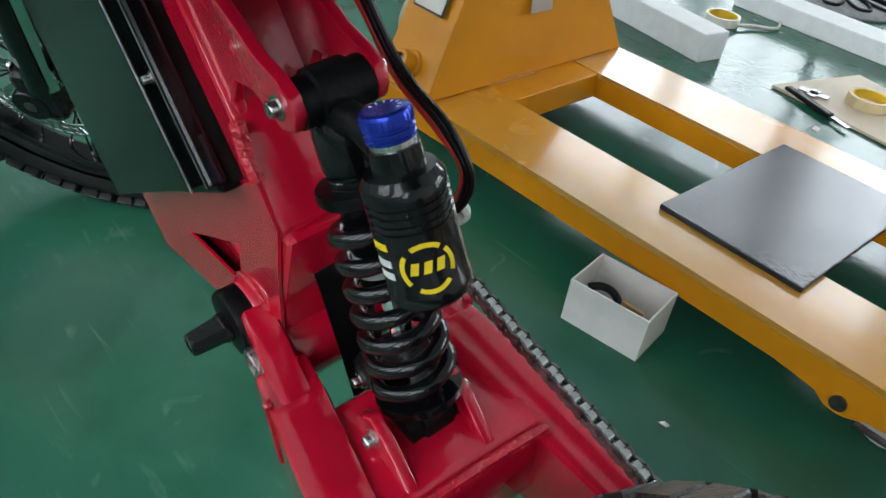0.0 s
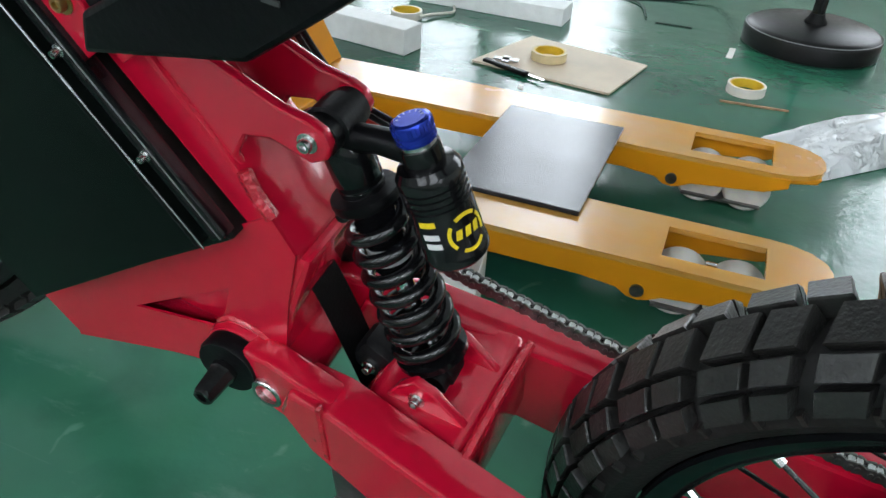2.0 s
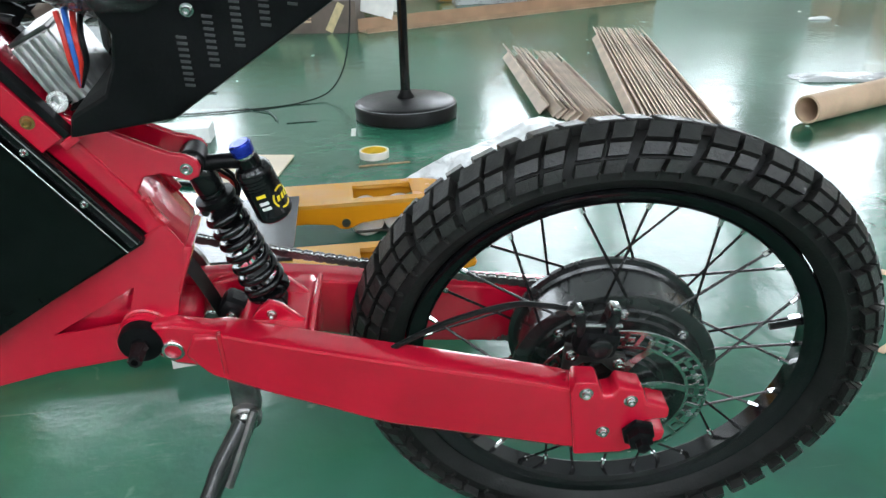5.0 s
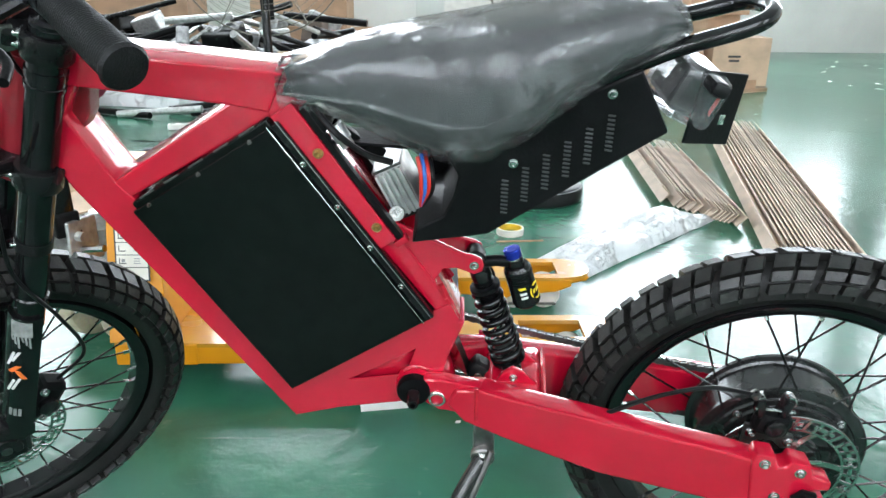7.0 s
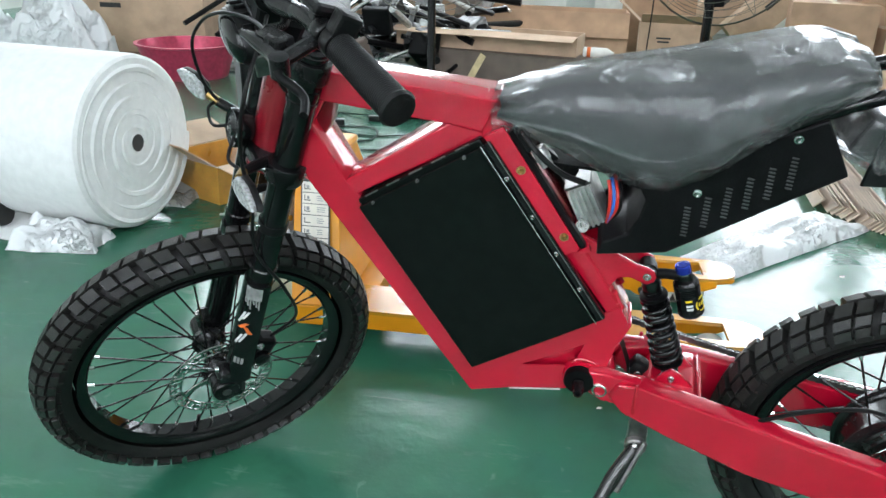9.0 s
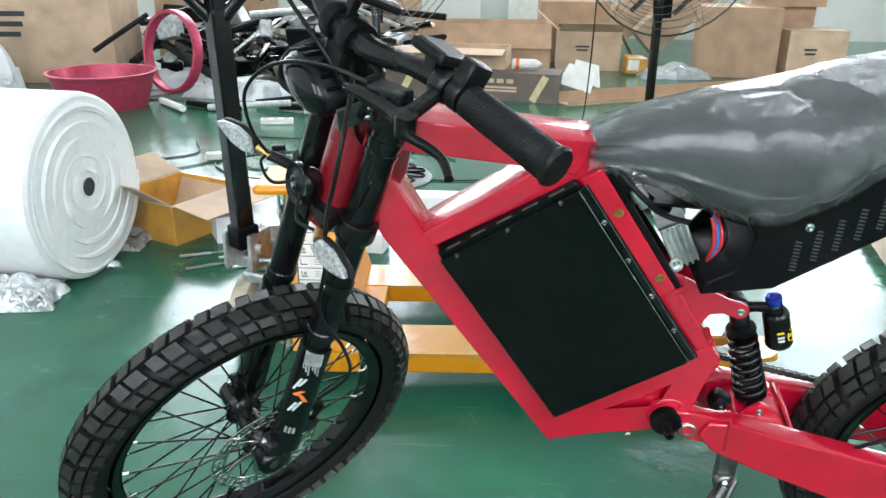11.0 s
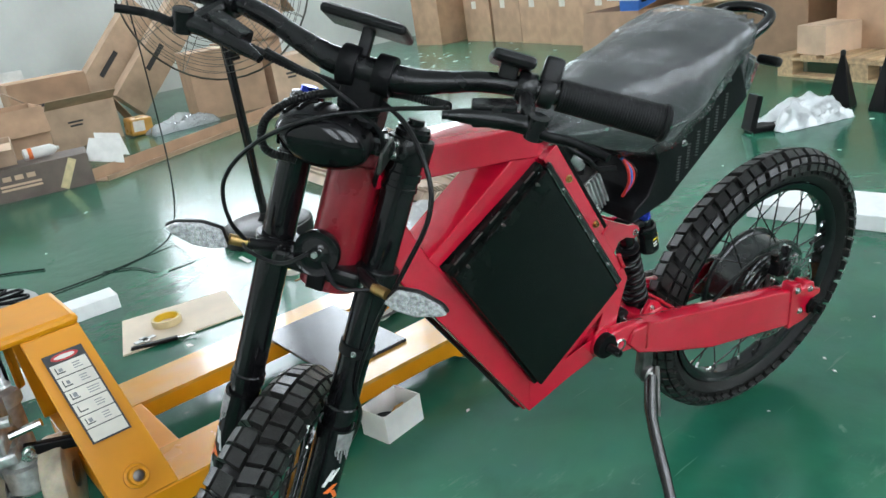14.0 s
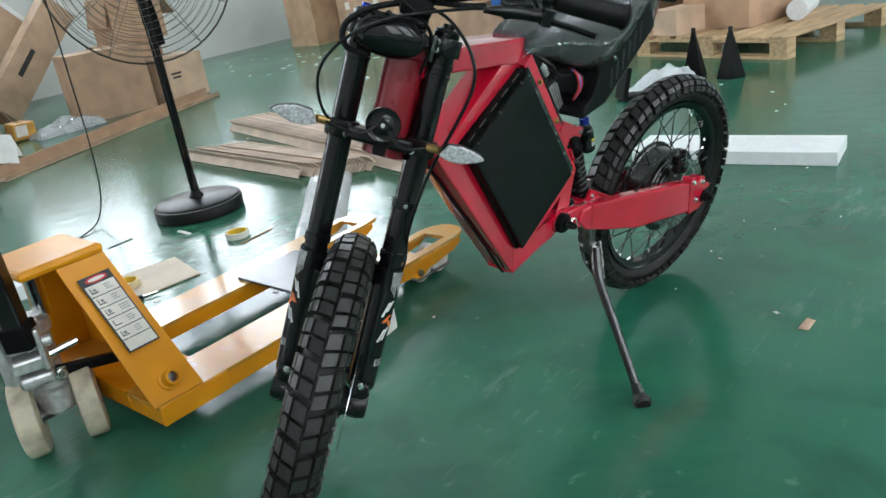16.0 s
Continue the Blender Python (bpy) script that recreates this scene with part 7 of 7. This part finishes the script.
carton("long brown carton by the wall", (1.60, 0.40, 0.46), (-2.15, 5.60, 0), 14, (70, 40, None, None), CARD, group="long cartons")
bottle = thing("spray_bottle", "white bottle with an orange band lying on a carton", "bottle", m=pose(-1.50, 4.76, 0.248, 0, 0, 8))
part("bottle_body", lathe([(0.02, 0), (0.036, 0.006), (0.036, 0.17), (0.02, 0.20), (0.012, 0.205), (0.012, 0.22)], (0, 0, 0), (1, 0, 0), 20), WHITE, bottle)
part("band", lathe([(0.0362, 0.03), (0.0368, 0.031), (0.0368, 0.055), (0.0362, 0.056)], (0, 0, 0), (1, 0, 0), 20), ORANGE, bottle)
for k in range(2):
    pp = tagged(part("paper_sheet", flat([(-0.12, -0.09), (0.13, -0.07), (0.10, 0.10), (-0.10, 0.08)], 0.002), WHITE), "bent white paper sheet by the cartons", "paper", "papers")
    pp.matrix_world = pose(-1.02 + 0.05 * k, 4.80 + 0.1 * k, 0.16 + 0.02 * k, 60, 20, 30 * k)
pack = thing("yellow_packet", "yellow taped packet with a pale label", "packet", m=pose(-0.66, 6.28, 0, 0, 0, 20))
part("packet_body", box((0.20, 0.15, 0.15), (0, 0, 0.08), (4, 3, 0), 0.02), YELLOW_CARD, pack)
part("packet_label", box((0.10, 0.002, 0.09), (-0.03, -0.077, 0.085), (4, 3, 0)), LABEL, pack)
for k, (x, y) in enumerate(((-1.05, 7.75), (-0.62, 7.55))):
    ob = carton("long brown carton leaning on the wall", (0.34, 0.16, 1.25), (x, y, 0.13), 20, (), CARD_PALE, group="leaning cartons", tilt=(0, 46))
    part("logo_bar", box((0.05, 0.002, 0.30), (-0.03, -0.0815, 0.55)), INK, ob)
    part("foam_lip", box((0.30, 0.12, 0.05), (0, 0, 1.29), bevel=0.01), FOAM, ob)
board = tagged(part("white_board", box((0.62, 0.03, 0.62), (0, 0, 0.31), bevel=0.004), WHITE), "white board standing against the wall", "board")
board.matrix_world = pose(-1.75, 7.8, 0, -6, 0, 14)
board = tagged(part("white_board", box((0.80, 0.03, 0.70), (0, 0, 0.35), bevel=0.004), WALL), "pale board standing against the wall", "board")
board.matrix_world = pose(-2.75, 7.6, 0, -6, 0, 14)

# heap of bicycle parts and packing
random.seed(21)
heap = thing("parts_heap", "untidy heap of black bike frames and tubes", "scrap heap", m=pose(-3.35, 5.0, 0), kind="stuff")
for k in range(95):
    x, y = random.uniform(-1.25, 1.05), random.uniform(-0.62, 0.8)
    z = random.uniform(0.03, 0.62) * (0.55 + 0.45 * random.random())
    L = random.uniform(0.25, 0.75)
    a, e = random.uniform(0, 6.28), random.uniform(-0.4, 0.5)
    d = Vector((math.cos(a) * math.cos(e), math.sin(a) * math.cos(e), math.sin(e))) * L / 2
    c = Vector((x, y, max(z, abs(d.z) + 0.03)))
    part("frame_tube", rod(c - d, c + d, random.uniform(0.012, 0.035), 8), random.choice((BLACK, BLACK, SATIN, GLOSS_BLACK, PLASTIC, STEEL, ALU, BLACK)), heap)
for k in range(60):
    x, y = random.uniform(-1.25, 1.0), random.uniform(-0.6, 0.8)
    size = [random.uniform(0.07, 0.34), random.uniform(0.06, 0.26), random.uniform(0.05, 0.22)]
    z = size[2] / 2 + random.uniform(0.0, 0.42)
    part("loose_part", box(size, (x, y, z), (random.uniform(-25, 25), random.uniform(-25, 25), random.uniform(0, 180)), 0.015), random.choice((BLACK, PLASTIC, BLACK, GREYMIX, ALU, CARD_DARK)), heap)
for k in range(9):
    x, y = random.uniform(-1.1, 0.9), random.uniform(-0.6, 0.5)
    c = Vector((x, y, random.uniform(0.15, 0.5)))
    n = Vector((random.uniform(-1, 1), random.uniform(-1, 1), random.uniform(-0.3, 1)))
    part("hub_shell", lathe([(0.03, -0.06), (0.06, -0.05), (0.035, -0.03), (0.035, 0.03), (0.06, 0.05), (0.03, 0.06)], c, n, 18), random.choice((SATIN, ALU, BLACK)), heap)
crumple("foam_wrap", "long low wrap of white foam on the floor", (1.35, 0.32, 0.16), (-3.15, 4.22, 0), 2, MILKY, 31, category="foam", peak=1.1)
crumple("foam_wrap", "crumpled white foam wrap on the floor", (0.9, 0.4, 0.20), (-4.25, 4.45, 0), 10, MILKY, 34, category="foam")
hoop = tagged(part("metal_hoop", lathe([(0.262, -0.035), (0.285, -0.035), (0.290, 0.0), (0.285, 0.035), (0.262, 0.035), (0.270, 0.0)], (0, 0, 0), (0, 1, 0), 56, closed=True), PINK), "pink-red wheel rim leaning in the heap", "rim")
hoop.matrix_world = pose(-3.78, 3.98, 0.33, -8, 0, -20)
tub = thing("red_tub", "round red plastic tub holding a motor", "tub", m=pose(-4.10, 3.62, 0))
part("tub_wall", lathe([(0.26, 0), (0.27, 0.0), (0.34, 0.22), (0.36, 0.225), (0.36, 0.235), (0.335, 0.235), (0.262, 0.01), (0.0, 0.012)], (0, 0, 0), (0, 0, 1), 40), PINK, tub)
mot = thing("hub_motor", "black hub motor lying in the red tub", "motor", m=pose(-4.05, 3.62, 0.016))
part("motor_case", lathe([(0.10, 0), (0.12, 0.01), (0.12, 0.12), (0.11, 0.13), (0.03, 0.14)], (0, 0, 0), (0, 0, 1), 30), BLACK, mot)
for k in range(10):
    a = 2 * math.pi * k / 10
    part("motor_fin", rod((0.03 * math.cos(a), 0.03 * math.sin(a), 0.138), (0.10 * math.cos(a + 0.5), 0.10 * math.sin(a + 0.5), 0.134), 0.005, 6), ALU, mot)
random.seed(5)
for k in range(7):
    ob = tagged(part("bike_tube", rod((0, 0, 0), (random.uniform(0.3, 0.6), random.uniform(-0.2, 0.2), random.uniform(0, 0.06)), 0.022, 12), random.choice((ALU, BLACK, WHITE, GREYMIX))), "loose metal tube lying on the floor", "tube", "loose tubes")
    ob.matrix_world = pose(-4.0 + 0.22 * k, 3.85 + random.uniform(-0.25, 0.15), 0.024, 0, 0, random.uniform(-30, 40))

carton("very large brown carton with printed marks", (1.25, 0.8, 0.85), (-5.35, 4.65, 0), 20, (), CARD_PALE, bars=3)
carton("large brown carton stacked by the wall", (1.0, 0.7, 0.65), (-4.6, 6.1, 0), 14, (), CARD, bars=2)
carton("brown carton stacked on a larger one", (0.8, 0.6, 0.5), (-4.5, 6.2, 0.66), 8, (), CARD_PALE)
carton("brown carton near the wall", (0.9, 0.6, 0.7), (-3.2, 6.6, 0), 12, (), CARD, bars=1)
sack = crumple("woven_sack", "pale green bulging sack on the floor", (0.8, 0.6, 0.75), (-5.15, 3.35, 0), 15, MILKY, 41, category="sack")

# row of cartons on the far side
random.seed(9)
row = 0
for y in (8.75, 8.0, 7.35, 6.72, 6.10, 5.50):
    row += 1
    w = 0.60
    if row == 1:
        carton("closed brown carton standing by itself", (0.66, 0.55, 0.66), (3.62, y, 0), 12, (), CARD, bars=0)
        continue
    x = 3.98 + random.uniform(-0.03, 0.05)
    low = 0.56
    low_one = carton("closed brown carton in a row of stacks", (0.62, w - 0.01, low), (x, y, 0), 4 + random.uniform(-2, 2), (), CARD, bars=0, tape=True, group="stacked cartons")
    part("paper_label", box((0.002, 0.10, 0.09), (-0.3112, 0.05, 0.44)), LABEL, low_one, "small pale paper label")
    carton("closed brown carton on top of a stack", (0.60, w - 0.02, 0.52), (x + 0.01, y, low + 0.008), 4 + random.uniform(-3, 3), (), CARD_PALE, bars=0, tape=True, group="stacked cartons")
carton("low open carton full of packing", (0.66, 0.62, 0.40), (3.55, 4.80, 0), 10, (-20, 100, -30, 80), CARD)
carton("open brown carton with a wide flap", (0.62, 0.55, 0.38), (3.50, 4.05, 0), -6, (-15, 80, -35, 70), CARD_PALE)
part_b = thing("blue_box", "bright blue plastic toolbox on a carton", "toolbox", m=pose(3.60, 4.75, 0.33, 0, 0, 10))
part("toolbox_body", box((0.40, 0.22, 0.20), (0, 0, 0.10), bevel=0.01), BLUE_BOX, part_b)
part("latch", box((0.05, 0.02, 0.05), (-0.14, -0.115, 0.14), bevel=0.004), PLASTIC, part_b)
fl = tagged(part("foam_sheet", box((0.75, 0.30, 0.05), bevel=0.008), FOAM), "white foam sheet laid over open cartons", "foam")
fl.matrix_world = pose(3.45, 4.55, 0.58, 4, -8, 20)

# wooden pallet with cartons
pal = thing("wooden_pallet", "pale raw wooden pallet on the floor", "pallet", m=pose(3.66, 2.20, 0, 0, 0, -1))
for k in range(7):
    part("deck_board", box((1.24, 0.125, 0.018), (0, -0.54 + 0.18 * k, 0.135), bevel=0.002), WOOD, pal)
for x in (-0.57, 0, 0.57):
    part("stringer", box((0.10, 1.20, 0.020), (x, 0, 0.115), bevel=0.002), WOOD, pal)
    part("bottom_board", box((0.10, 1.20, 0.018), (x, 0, 0.009), bevel=0.002), WOOD, pal)
    for y in (-0.54, 0, 0.54):
        part("block", box((0.10, 0.12, 0.086), (x, y, 0.061), bevel=0.002), WOOD, pal)
carton("large brown carton standing on the pallet", (0.58, 0.52, 0.52), (3.62, 2.34, 0.146), 2, (), CARD, bars=1, tape=True)
carton("small brown carton on the pallet edge", (0.30, 0.24, 0.17), (3.22, 2.55, 0.146), -8, (), CARD_PALE, bars=0)
carton("brown carton at the back of the pallet", (0.5, 0.4, 0.45), (4.05, 2.55, 0.146), 5, (), CARD_PALE, bars=1)
carton("open brown carton behind the pallet", (0.60, 0.50, 0.45), (3.75, 3.25, 0), 10, (-30, 70, 60, -30), CARD)
fr = tagged(part("foam_tube", lathe([(0.05, 0), (0.07, 0.004), (0.07, 0.44), (0.05, 0.445)], (0, 0, 0), (1, 0, 0), 24), FOAM), "rolled white foam lying on the pallet", "foam")
fr.matrix_world = pose(3.60, 1.88, 0.216, 0, 0, 20)
for x, y, yaw in ((2.50, 1.90, 20), (2.535, 1.67, -15)):
    cone = thing("black_cone", "black folded pyramid stand on the floor", "cone", "black cones", pose(x, y, 0, 0, 0, yaw))
    bm = bmesh.new()
    r = 0.060
    base = [bm.verts.new((sx * r, sy * r, 0)) for sx, sy in ((-1, -1), (1, -1), (1, 1), (-1, 1))]
    top = [bm.verts.new((sx * 0.010, sy * 0.010, 0.275)) for sx, sy in ((-1, -1), (1, -1), (1, 1), (-1, 1))]
    bm.faces.new(base[::-1])
    bm.faces.new(top)
    for k in range(4):
        bm.faces.new((base[k], base[(k + 1) % 4], top[(k + 1) % 4], top[k]))
    bmesh.ops.bevel(bm, geom=bm.edges[:], offset=0.003, segments=1, affect="EDGES")
    part("cone_body", bm, BLACK, cone)
    part("cone_tip", lathe([(0.014, 0), (0.014, 0.02), (0.006, 0.026)], (0, 0, 0.273), (0, 0, 1), 12), RUBBER, cone)
bracket = tagged(part("plastic_stand", box((0.16, 0.10, 0.03), (0, 0, 0.015), bevel=0.004, bm=box((0.03, 0.10, 0.18), (-0.06, 0, 0.10), (0, 14, 0), 0.004)), BLACK), "black plastic stand beside the white bag", "stand")
bracket.matrix_world = pose(1.93, 1.90, 0, 0, 0, -20)

# specks and scraps on the floor
random.seed(33)
bits = bmesh.new()
for k in range(100):
    if k < 40:
        x, y = random.gauss(2.6, 0.45), random.gauss(7.1, 0.9)
    elif k < 56:
        x, y = random.uniform(-0.3, 1.6), random.uniform(-0.9, 0.4)
    else:
        x, y = random.uniform(-2.2, 2.4), random.uniform(-0.6, 5.2)
    s = random.uniform(0.006, 0.02) * (0.8 if k >= 40 else 2.0) * (0.4 if 40 <= k < 56 else 1.0)
    flat([(-s, -s * 0.4), (s * 0.6, -s * 0.5), (s, s * 0.3), (-s * 0.2, s * 0.6)], 0.0015, bits, pose(x, y, 0.0004, random.uniform(-4, 4), random.uniform(-4, 4), random.uniform(0, 360)))
tagged(part("floor_scraps", bits, WHITE, None, smooth=20), "small white scraps and specks on the floor", "scraps", kind="stuff")
for x, y, yaw, r in ((0.052, -0.225, 12, 0.03), (0.62, 0.72, 40, 0.02), (0.75, 1.05, -20, 0.025), (1.92, 4.95, 0, 0.07)):
    crumple("paper_scrap", "small crumpled scrap on the floor", (r * 2, r * 0.8, r * 0.35), (x, y, 0), yaw, CARD_PALE if r < 0.05 else FOAM, 50 + x, 8, "scrap")
